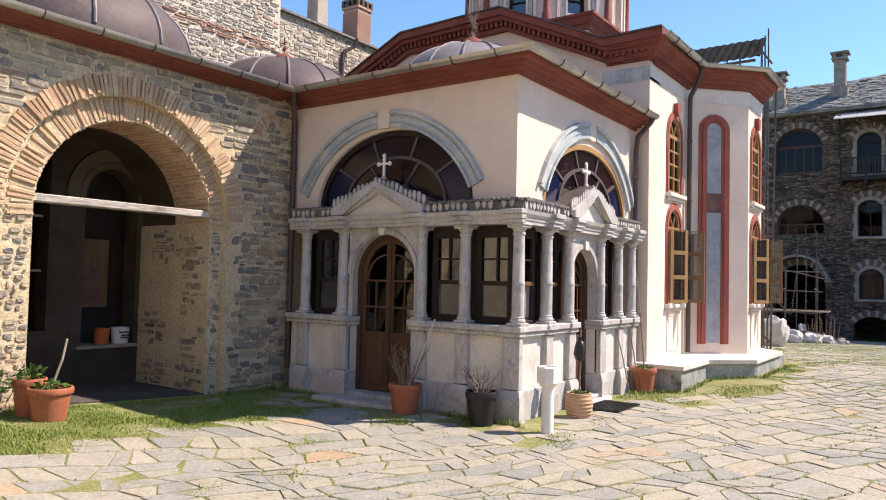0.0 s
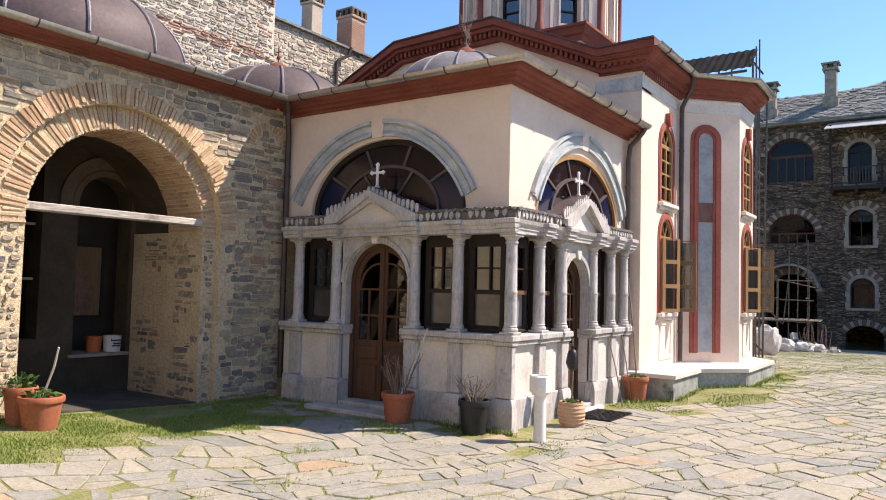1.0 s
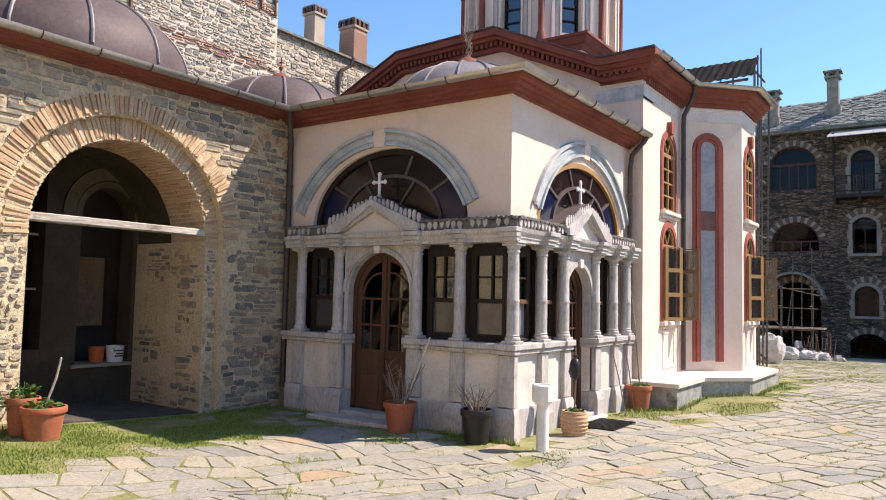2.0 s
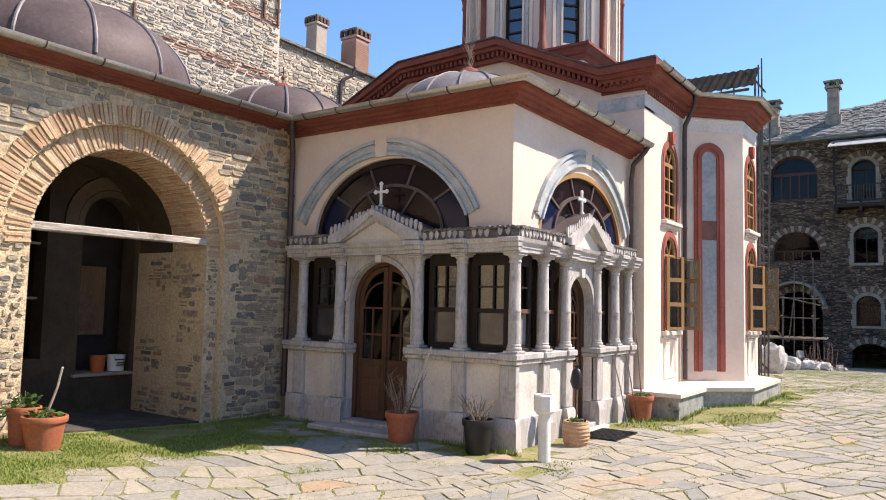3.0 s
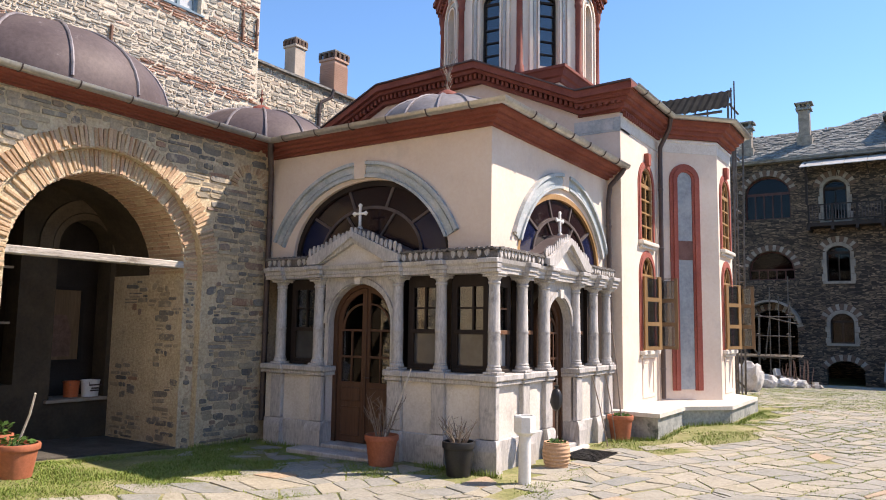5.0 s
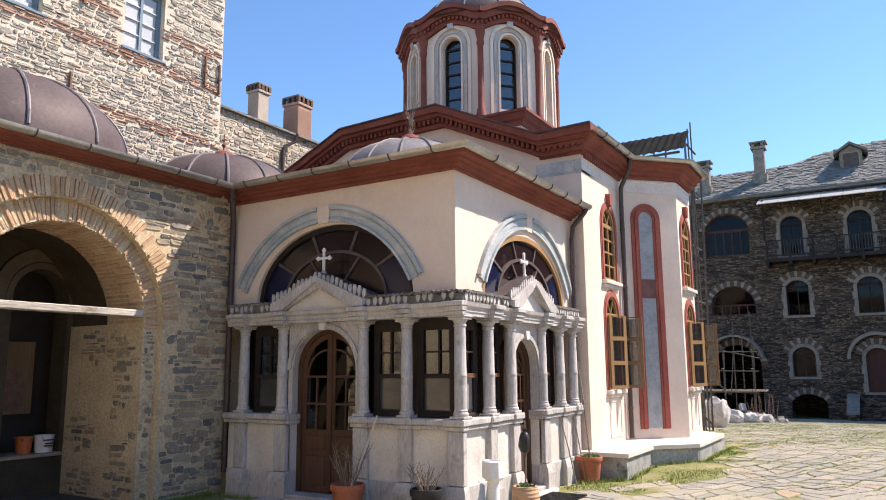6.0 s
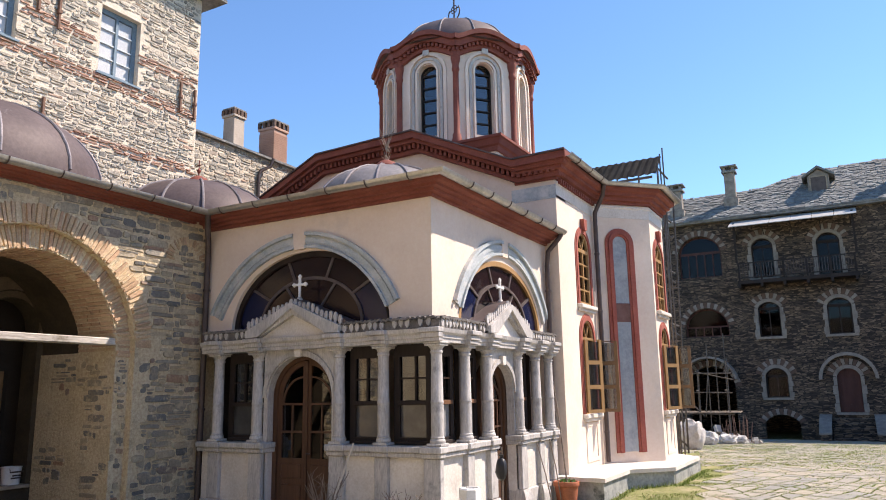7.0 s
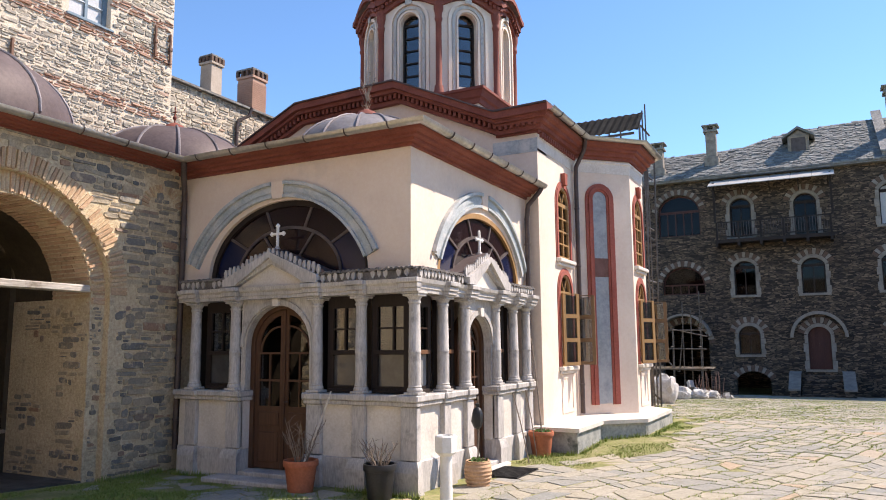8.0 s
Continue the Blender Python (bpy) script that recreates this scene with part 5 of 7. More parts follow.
for b in (6.72, 8.0, 8.78):
    stone_geo(stone_polys(-5.5, YT, b - 0.09, b + 0.09, lambda u, z: not any(abs(u - c) < 0.5 and z0 - 0.02 < z < z1 for c, z0, z1 in TWINS), int(b * 10), (0.055, 0.062), (0.18, 0.34), 0.02), lambda u, z, d: (XT + d, u, z), 0.03, vs, fs)
tagged(from_data("brick_bands", vs, fs, RED_BRICK, tower), "thin red brick bands", kind="stuff")
for i, (c, z0, z1) in enumerate(TWINS):
    ob = thing("window_%d" % (20 + i), "pale blue-framed casement window in the stone tower", "window", kind="structure")
    bm = bmesh.new()
    plate(bm, rect(c - 0.46, c + 0.46, z0, z1), [rect(c - 0.37, c - 0.03, z0 + 0.1, z1 - 0.1), rect(c + 0.03, c + 0.37, z0 + 0.1, z1 - 0.1)], "x", XT - 0.2, XT - 0.13)
    part("frame", bm, BLUE_PAINT, ob)
    for s in (-0.2, 0.2):
        for j in range(4):
            bm = bmesh.new()
            h = (z1 - z0 - 0.2) / 4
            box(bm, XT - 0.19, XT - 0.175, c + s - 0.165, c + s + 0.165, z0 + 0.11 + h * j, z0 + 0.09 + h * (j + 1))
            part("pane", bm, PALE_BLIND, ob, "pale blind behind glass")
        bm = bmesh.new()
        for j in range(1, 4):
            h = (z1 - z0 - 0.2) / 4
            box(bm, XT - 0.18, XT - 0.14, c + s - 0.17, c + s + 0.17, z0 + 0.1 + h * j - 0.012, z0 + 0.1 + h * j + 0.012)
        part("glazing_bars", bm, PALE_BLUE, ob)
    bm = bmesh.new()
    box(bm, XT - 0.3, XT + 0.05, c - 0.52, c + 0.52, z0 - 0.05, z0 - 0.003, 0.006)
    part("sill", bm, BLUE_PAINT, ob)
for y, z in ((2.15, 8.35), (2.55, 8.3), (-0.75, 9.0), (-1.15, 9.2), (-0.9, 6.9)):
    ob = thing("iron_tie", "rusty iron wall tie on the tower", "wall tie", (XT + 0.045, y, z), group="iron wall ties")
    bm = bmesh.new()
    box(bm, -0.02, 0.03, -0.025, 0.025, -0.35, 0.35, 0.008)
    part("bar", bm, RUST, ob)
    bm = bmesh.new()
    box(bm, -0.03, 0.045, -0.04, 0.04, -0.04, 0.04, 0.01)
    part("anchor", bm, RUST, ob)
bm = bmesh.new()
prism(bm, [(XT + 0.4, 10.92), (XT + 0.4, 10.99), (XT - 3.5, 12.6), (-14, 10.99), (-14, 10.92)], "y", -14, YT + 0.4)
tagged(part("roof_tower", bm, SLATE), "dark slate eaves and roof of the tower", "roof", kind="structure")

# lower range with two chimneys
low_range = thing("wall_low_range", "pale field-stone range below a tiled roof", "building", kind="structure")
bm = bmesh.new()
box(bm, -15, -10, 2.7, 14, 0, 8.8)
part("masonry", bm, PALE_MORTAR, low_range)
vs, fs = [], []
stone_geo(stone_polys(3.0, 10.5, 6.2, 8.75, lambda u, z: True, 31, (0.09, 0.18), (0.14, 0.42), 0.014), lambda u, z, d: (-10 + d, u, z), 0.02, vs, fs)
tagged(from_data("stones", vs, fs, PALE_STONE, low_range), "sunlit field stones", kind="stuff")
bm = bmesh.new()
prism(bm, [(-9.87, 8.80), (-9.87, 8.86), (-12.5, 10.1), (-15.4, 8.90), (-15.4, 8.80)], "y", 2.7, 14.3)
tagged(part("roof_low_range", bm, SLATE), "stone-slate roof of the low range", "roof", kind="structure")
for label, y, w, h, m in (("pale rendered chimney with a dark vented cap", 6.75, 0.215, 1.12, PALE_RENDER), ("red brick chimney with a vented cap", 8.45, 0.30, 1.25, RED_BRICK)):
    ob = thing("chimney", label, "chimney", (-10.6, y, 9.1), group="chimneys of the low range")
    bm = bmesh.new()
    box(bm, -w, w, -w, w, -0.4, h * 0.75, 0.01)
    part("shaft", bm, m, ob)
    if m is RED_BRICK:
        for j in range(15):
            bm = bmesh.new()
            box(bm, -w - 0.012, w + 0.012, -w - 0.012, w + 0.012, -0.05 + 0.06 * j, -0.01 + 0.06 * j)
            part("brick_course", bm, m, ob)
    bm = bmesh.new()
    box(bm, -w - 0.04, w + 0.04, -w - 0.04, w + 0.04, h * 0.752, h * 0.82, 0.01)
    part("collar", bm, m, ob)
    for sx in (-1, -0.33, 0.33, 1):
        for sy in (-1, -0.33, 0.33, 1):
            if abs(sx) == 1 or abs(sy) == 1:
                bm = bmesh.new()
                box(bm, sx * w - 0.045, sx * w + 0.045, sy * w - 0.045, sy * w + 0.045, h * 0.821, h * 0.96)
                part("vent_post", bm, DARK_FAR, ob)
    bm = bmesh.new()
    lathe(bm, [(w * 1.6, h * 0.961), (w * 1.6, h), (w * 0.6, h * 1.08), (0, h * 1.1)], 4, turn=radians(45))
    part("cap", bm, SLATE, ob)
downpipe("zinc drainpipe on the low stone range", [(-9.75, 7.55, 8.8), (-9.8, 7.5, 8.55), (-9.93, 7.2, 8.35), (-9.93, 7.15, 8.2), (-9.93, 7.15, 6.5)], 0.05)

# ---------- far range ----------
YF = 38.0
far = thing("wall_far_range", "dark slate-stone monastery range with arched openings", "building", kind="structure")
#          centre, z0, z1, half width, rise, kind
OPEN = [(-2.95, 8.45, 11.0, 1.25, 1.0, "big"), (0.60, 8.15, 10.5, 0.60, 0.45, "door"), (4.05, 8.0, 10.45, 0.60, 0.45, "door"), (8.35, 8.3, 10.6, 0.62, 0.35, "pale"),
        (-2.85, 4.85, 6.55, 1.25, 1.1, "big"), (0.64, 4.70, 6.72, 0.60, 0.35, "win"), (4.25, 4.68, 6.70, 0.62, 0.40, "win"), (8.2, 4.7, 6.75, 0.62, 0.35, "win"),
        (-2.9, -1.3, 3.1, 1.35, 1.2, "void"), (0.70, 1.25, 2.92, 0.60, 0.45, "win"), (4.30, 0.42, 2.80, 0.58, 0.45, "red"), (8.4, 1.0, 2.9, 0.62, 0.45, "win"),
        (0.78, -1.4, 0.28, 0.92, 0.5, "void"), (12.5, 8.3, 10.6, 0.62, 0.35, "win"), (12.4, 4.7, 6.75, 0.62, 0.35, "win")]
bm = bmesh.new()
plate(bm, rect(-22, 40, -2.2, 11.9), [arched(c, z0, z1, hw, ri, 10) for c, z0, z1, hw, ri, k in OPEN], "y", YF, YF + 0.7)
part("masonry", bm, DARK_STONE, far)
bm = bmesh.new()
box(bm, -22, 40, YF + 8.5, YF + 9, -2.2, 11.9)
box(bm, -22, -21.5, YF + 0.7, YF + 8.5, -2.2, 11.9)
box(bm, 39.5, 40, YF + 0.7, YF + 8.5, -2.2, 11.9)
box(bm, -21.5, 39.5, YF + 0.72, YF + 8.5, 3.6, 3.8)
box(bm, -21.5, 39.5, YF + 0.72, YF + 8.5, 7.3, 7.5)
part("masonry", bm, DARK_STONE, far)
for i, (c, z0, z1, hw, ri, kind) in enumerate(OPEN):
    label = {"big": "wide arched window with dark timber glazing", "door": "arched balcony door with dark timber leaves", "pale": "arched window with pale shutters closed", "win": "arched window with pale stone surround", "void": "dark arched cellar opening", "red": "arched dark-red timber door with stone surround"}[kind]
    name = ("door_%d" if kind in ("door", "red", "void") else "window_%d") % (40 + i)
    ob = thing(name, label, "door" if kind in ("door", "red") else "opening" if kind == "void" else "window", kind="structure")
    # fan of pale and dark voussoirs
    spring = z1 - ri
    R = (hw * hw + ri * ri) / (2 * ri)
    zc = z1 - R
    half = math.degrees(math.asin(min(hw / R, 1.0)))
    t0, t1 = (0.03, 0.36) if kind in ("big", "void") else (0.20, 0.52)
    n = int((R + t1) * 2 * radians(half) / 0.22)
    for j in range(n):
        a = radians(90 - half + 2 * half * (j + 0.5) / n)
        da = radians(half / n) * 0.84
        bm = bmesh.new()
        prism(bm, [(c + r * math.cos(b), zc + r * math.sin(b)) for r, b in ((R + t0, a - da), (R + t1, a - da), (R + t1, a + da), (R + t0, a + da))], "y", YF - 0.05, YF + 0.05)
        part("voussoir", bm, PALE_FAR if j % 2 else DARK_FAR, ob)
    if kind in ("win", "door", "pale", "red"):
        for s in (-1, 1):
            for j in range(4):
                h = (spring - z0) / 4
                bm = bmesh.new()
                w = 0.17 if j % 2 else 0.24
                a, b = sorted((c + s * (hw - 0.01), c + s * (hw + w)))
                box(bm, a, b, YF - 0.06, YF + 0.2, z0 + h * j + 0.006, z0 + h * (j + 1) - 0.006, 0.01)
                part("jamb_stone", bm, PALE_FAR, ob)
        bm = bmesh.new()
        prism(bm, arc(c, zc, R + 0.18, 90 + half, 90 - half, 12) + arc(c, zc, R - 0.01, 90 - half, 90 + half, 12), "y", YF - 0.062, YF + 0.2)
        part("arch_stone", bm, PALE_FAR, ob)
        bm = bmesh.new()
        box(bm, c - hw - 0.2, c + hw + 0.2, YF - 0.1, YF + 0.3, z0 - 0.14, z0 - 0.003, 0.01)
        part("sill", bm, PALE_FAR, ob)
    if kind != "void":
        bm = bmesh.new()
        if kind == "red":
            prism(bm, arched(c, z0, z1, hw, ri, 10), "y", YF + 0.25, YF + 0.32)
            part("leaf", bm, FAR_RED, ob)
            for j in range(6):
                bm = bmesh.new()
                x = c - hw + 2 * hw * (j + 0.5) / 6
                box(bm, x - 0.08, x + 0.08, YF + 0.23, YF + 0.249, z0 + 0.02, spring)
                part("board", bm, FAR_RED, ob)
        else:
            cols = 5 if kind == "big" else 2
            holes = []
            for j in range(cols):
                a, b = c - hw + 0.08 + (2 * hw - 0.1) * j / cols, c - hw + 0.02 + (2 * hw - 0.1) * (j + 1) / cols
                holes.append(rect(a, b, z0 + 0.08, z0 + (spring - z0) * 0.94))
            holes.append(arched(c, spring + 0.05, z1 - 0.08, hw - 0.12, max(ri - 0.15, 0.1), 8))
            plate(bm, arched(c, z0, z1, hw, ri, 10), holes, "y", YF + 0.3, YF + 0.36)
            fr = part("frame", bm, FAR_RED if kind == "big" else DARK_WOOD, ob)
            bm = bmesh.new()
            prism(bm, arched(c, z0 + 0.02, z1 - 0.02, hw - 0.02, ri, 10), "y", YF + 0.37, YF + 0.38)
            part("pane", bm, PALE_BLIND if kind == "pale" else FAR_GLASS, fr)
# hood over the red door
bm = bmesh.new()
arc_band(bm, "y", 4.3, 2.2, 1.28, 1.45, 0, 180, YF - 0.35, YF + 0.02, 20)
tagged(part("door_hood", bm, PALE_FAR), "projecting arched stone hood over the red door", "hood")
bm = bmesh.new()
arc_band(bm, "y", -2.9, 2.05, 1.5, 1.62, 10, 170, YF - 0.9, YF + 0.02, 20)
tagged(part("door_hood", bm, PALE_FAR), "projecting arched canopy over the dark gateway", "hood")
# stone stairs before the red door
stairs = thing("stair", "short stone stair between rubble cheek walls", "stair")
for j in range(5):
    bm = bmesh.new()
    box(bm, 3.3, 5.4, YF - 2.2 + 0.4 * j, YF - 0.02, -1.5, -0.85 + 0.24 * j, 0.02)
    part("step", bm, DARK_STONE, stairs)
for x in (3.0, 5.6):
    bm = bmesh.new()
    prism(bm, [(YF - 3.0, -1.5), (YF - 0.02, -1.5), (YF - 0.02, 0.25), (YF - 0.9, 0.2), (YF - 3.0, -0.6)], "x", x - 0.25, x + 0.25)
    part("cheek_wall", bm, DARK_STONE, stairs)
    bm = bmesh.new()
    prism(bm, [(YF - 3.05, -0.61), (YF - 0.9, 0.2), (YF - 0.02, 0.25), (YF - 0.02, 0.33), (YF - 0.92, 0.28), (YF - 3.05, -0.52)], "x", x - 0.3, x + 0.3)
    part("coping", bm, PALE_FAR, stairs)
# balcony
balcony = thing("balcony", "dark weathered timber balcony with thin railing", "balcony")
bm = bmesh.new()
box(bm, -0.75, 5.45, YF - 1.1, YF - 0.02, 7.72, 7.92)
part("deck", bm, DARK_WOOD, balcony)
for j in range(6):
    bm = bmesh.new()
    x = -0.65 + 1.19 * j
    box(bm, x - 0.07, x + 0.07, YF - 1.25, YF, 7.50, 7.715)
    part("joist", bm, DARK_WOOD, balcony)
    bm = bmesh.new()
    box(bm, x - 0.05, x + 0.05, YF - 1.08, YF - 0.98, 7.921, 8.95)
    part("post", bm, DARK_WOOD, balcony)
for z in (8.05, 8.9):
    bm = bmesh.new()
    box(bm, -0.7, 5.4, YF - 1.06, YF - 1.0, z, z + 0.06)
    part("rail", bm, DARK_WOOD, balcony)
for j in range(42):
    bm = bmesh.new()
    x = -0.6 + 0.143 * j
    tube(bm, [(x, YF - 1.03, 8.1), (x, YF - 1.03, 8.9)], 0.018, 4)
    part("baluster", bm, DARK_METAL, balcony)
for x in (-0.72, 5.42):
    bm = bmesh.new()
    box(bm, x - 0.06, x + 0.06, YF - 1.08, YF - 0.96, 8.96, 11.35)
    part("post", bm, DARK_WOOD, balcony)
awning = thing("awning", "narrow pale metal awning over the balcony", "awning")
for j in range(6):
    bm = bmesh.new()
    x = -0.95 + 1.1 * j
    prism(bm, [(YF - 1.75, 11.0), (YF - 0.02, 11.66), (YF - 0.02, 11.69), (YF - 1.75, 11.04)], "x", x, x + 1.08)
    part("sheet", bm, PALE_METAL, awning)
for j in range(5):
    bm = bmesh.new()
    x = -0.7 + 1.5 * j
    tube(bm, [(x, YF - 1.6, 11.04), (x, YF - 0.01, 10.7)], 0.03, 5)
    part("strut", bm, DARK_WOOD, awning)
# roof with rows of slates
RIDGE = [(-22, 13.95), (-1.5, 14.15), (0.5, 14.2), (1.7, 14.75), (3.0, 15.15), (4.8, 15.38), (7.7, 15.5), (40, 15.6)]
PITCH = 3.6 / 5.25


def ridge_at(x):
    for (xa, za), (xb, zb) in zip(RIDGE, RIDGE[1:]):
        if x <= xb:
            return za + (zb - za) * (x - xa) / (xb - xa)
    return RIDGE[-1][1]


bm = bmesh.new()
rows3 = []
for x, z in RIDGE:
    y = YF - 0.45 + (z - 11.9) / PITCH
    rows3.append([bm.verts.new(p) for p in ((x, YF - 0.45, 11.75), (x, YF - 0.45, 11.9), (x, y, z), (x, YF + 10, 11.9), (x, YF + 10, 11.75))])
for a, b in zip(rows3, rows3[1:]):
    for k in range(5):
        bm.faces.new((a[k], b[k], b[(k + 1) % 5], a[(k + 1) % 5]))
bm.faces.new(rows3[0])
bm.faces.new(rows3[-1][::-1])
tagged(part("roof_far_range", bm, SLATE), "grey stone-slate roof of the far range", "roof", kind="structure")
bm = bmesh.new()
sl = random.Random(8)
for j in range(42):
    t = (j + 0.2) / 42
    y, z = YF - 0.5 + 5.2 * t, 11.88 + 3.566 * t
    x = -8.0
    while x < 14:
        w = sl.uniform(0.14, 0.46)
        h = sl.uniform(0.015, 0.075)
        dy = sl.uniform(-0.04, 0.04)
        if z < ridge_at(x) - 0.08:
            v = [bm.verts.new(p) for p in ((x, y - 0.05 + dy, z + h), (x + w - 0.02, y - 0.05 + dy + sl.uniform(-0.02, 0.02), z + h + sl.uniform(-0.01, 0.01)), (x + w - 0.02, y + 0.17, z + h + 0.125), (x, y + 0.17, z + h + 0.125), (x, y - 0.05 + dy, z - 0.05), (x + w - 0.02, y - 0.05 + dy, z - 0.05))]
            bm.faces.new(v[:4])
            bm.faces.new((v[4], v[5], v[1], v[0]))
        x += w
data_ob = part("slates", bm, SLATE_PIECE, bpy.data.objects["roof_far_range"])
tagged(data_ob, "uneven grey stone slates", kind="stuff")
# fire wall across the roof, with a broad chimney
fire = thing("wall_fire", "pale rendered fire wall rising through the slate roof", "wall", kind="structure")
bm = bmesh.new()
prism(bm, [(YF - 0.3, 11.9), (YF - 0.3, 12.3), (YF + 5.2, 16.1), (YF + 5.2, 13.0)], "x", 8.05, 8.45)
part("masonry", bm, FAR_RENDER, fire)
bm = bmesh.new()
prism(bm, [(YF - 0.35, 12.301), (YF - 0.35, 12.38), (YF + 5.25, 16.2), (YF + 5.25, 16.101)], "x", 7.98, 8.52)
part("coping", bm, SLATE, fire)
for x, y, z, w, h in ((-0.95, YF + 1.2, 12.9, 0.42, 2.1), (-4.1, YF + 0.6, 12.4, 0.42, 1.7), (8.95, YF + 2.2, 13.6, 0.46, 2.6)):
    ob = thing("chimney", "slender grey stone chimney on the slate roof", "chimney", (x, y, z), group="chimneys of the far range")
    bm = bmesh.new()
    box(bm, -w, w, -w, w, -0.6, 0.5, 0.02)
    part("foot", bm, FAR_RENDER, ob)
    bm = bmesh.new()
    box(bm, -w * 0.72, w * 0.72, -w * 0.72, w * 0.72, 0.501, h, 0.02)
    part("shaft", bm, FAR_RENDER, ob)
    bm = bmesh.new()
    box(bm, -w, w, -w, w, h + 0.001, h + 0.14, 0.02)
    part("collar", bm, SLATE, ob)
    for sx in (-1, 1):
        for sy in (-1, 1):
            bm = bmesh.new()
            box(bm, sx * w * 0.6 - 0.08, sx * w * 0.6 + 0.08, sy * w * 0.6 - 0.08, sy * w * 0.6 + 0.08, h + 0.141, h + 0.36)
            part("vent_post", bm, SLATE, ob)
    bm = bmesh.new()
    box(bm, -w * 1.15, w * 1.15, -w * 1.15, w * 1.15, h + 0.361, h + 0.46, 0.02)
    part("cap", bm, SLATE, ob)
dormer = thing("dormer", "small gabled dormer with a grey shutter", "dormer", (3.93, YF + 1.9, 13.45))
bm = bmesh.new()
prism(bm, [(-0.58, -0.5), (0.58, -0.5), (0.58, 0.75), (0, 1.12), (-0.58, 0.75)], "y", -0.4, 2.2)
part("housing", bm, FAR_RENDER, dormer)
bm = bmesh.new()
prism(bm, [(-0.88, 0.62), (0, 1.18), (0.88, 0.62), (0.88, 0.74), (0, 1.32), (-0.88, 0.74)], "y", -0.65, 2.4)
part("roof", bm, SLATE_PIECE, dormer)
bm = bmesh.new()
box(bm, -0.40, 0.40, -0.46, -0.403, -0.30, 0.66, 0.01)
part("shutter", bm, GREY_BAR, dormer)
for x0, x1, z0, z1 in ((-0.47, -0.402, -0.3, 0.73), (0.402, 0.47, -0.3, 0.73), (-0.402, 0.402, 0.662, 0.73)):
    bm = bmesh.new()
    box(bm, x0, x1, -0.47, -0.403, z0, z1)
    part("frame", bm, OLD_TIMBER, dormer)

# ---------- scaffolding, canopy, heaps ----------
def scaffold_bars(name, label, bars, r=0.03):
    ob = thing(name, label, "scaffold", bars[0][0])
    o = Vector(bars[0][0])
    for a, b in bars:
        bm = bmesh.new()
        tube(bm, [Vector(a) - o, Vector(b) - o], r, 6)
        part("pole", bm, SCAFFOLD, ob)
    return ob


SY = 29.0
gz = ground_z(0, SY)
bars = []
for x, y, top in ((-2.0, SY, 3.4), (-1.55, SY + 0.1, 4.6), (-1.2, SY + 0.3, 4.2), (-0.7, SY + 0.2, 3.9), (-2.3, SY + 1.4, 3.3), (-0.95, SY + 1.5, 5.2)):
    bars.append(((x, y, gz - 0.1), (x + 0.05, y, gz + top)))
for z in (1.35, 2.35, 3.25):
    bars.append(((-3.4, SY - 0.06, gz + z), (-0.45, SY - 0.04, gz + z - 0.05)))
    bars.append(((-2.05, SY - 0.3, gz + z + 0.06), (-2.3, SY + 1.8, gz + z + 0.06)))
    bars.append(((-0.75, SY - 0.3, gz + z + 0.06), (-0.95, SY + 1.8, gz + z + 0.06)))
bars += [((-2.1, SY, gz + 3.3), (-0.4, SY, gz + 2.9)), ((-1.5, SY, gz + 3.3), (-1.75, SY, gz + 1.2)), ((-2.8, SY, gz + 2.3), (-1.8, SY, gz + 1.2))]
scaffold_bars("scaffold", "grey tubular scaffold frame on the paving", bars, 0.028)
planks = thing("scaffold_planks", "weathered planks laid on the scaffold", "planks", (0, SY, gz + 1.0))
for j in range(3):
    bm = bmesh.new()
    box(bm, -3.4, -0.2, -0.1 + 0.3 * j, 0.15 + 0.3 * j, 0.36 + 0.02 * j, 0.40 + 0.02 * j)
    part("plank", bm, OLD_TIMBER, planks)
bars = []
for k, x in enumerate((-1.0, -0.35, 0.25)):
    for y in (13.2, 14.4):
        bars.append(((x, y, 0.0), (x + (0.12 if k == 2 else 0), y, 8.6 - 0.4 * k)))
for z in (1.6, 3.2, 4.8, 6.4, 7.8):
    bars.append(((-1.1, 13.2, z), (0.3, 13.2, z)))
    bars.append(((-1.1, 14.4, z), (0.3, 14.4, z + 0.05)))
    bars.append(((0.25, 13.2, z + 0.5), (0.25, 14.4, z + 0.5)))
    bars.append(((-1.0, 13.2, z), (0.25, 14.4, z - 1.4)))
scaffold_bars("scaffold", "tall scaffold tower beyond the apse", bars, 0.03)
canopy = thing("canopy", "dark corrugated sheet canopy over scaffolding", "canopy", (-1.35, 12.5, 8.4))
bm = bmesh.new()
n = 44
top = []
for j in range(n + 1):
    x = -2.6 + 4.45 * j / n
    top.append([bm.verts.new((x + 0.18 * f, -1.7 * f, 0.05 * j / n - 0.98 * f + 0.03 * (j % 2))) for f in (1.0, 0.0)])
for a, b in zip(top, top[1:]):
    bm.faces.new((a[0], b[0], b[1], a[1]))
bmesh.ops.solidify(bm, geom=bm.faces[:], thickness=0.02)
part("sheet", bm, DARK_SHEET, canopy)
for f in (0.02, 0.5, 0.98):
    bm = bmesh.new()
    tube(bm, [(-2.6, -1.7 * f, -0.07 - 0.98 * f), (1.75 + 0.18 * f, -1.7 * f, -0.03 - 0.98 * f)], 0.035, 6)
    part("purlin", bm, SCAFFOLD, canopy)
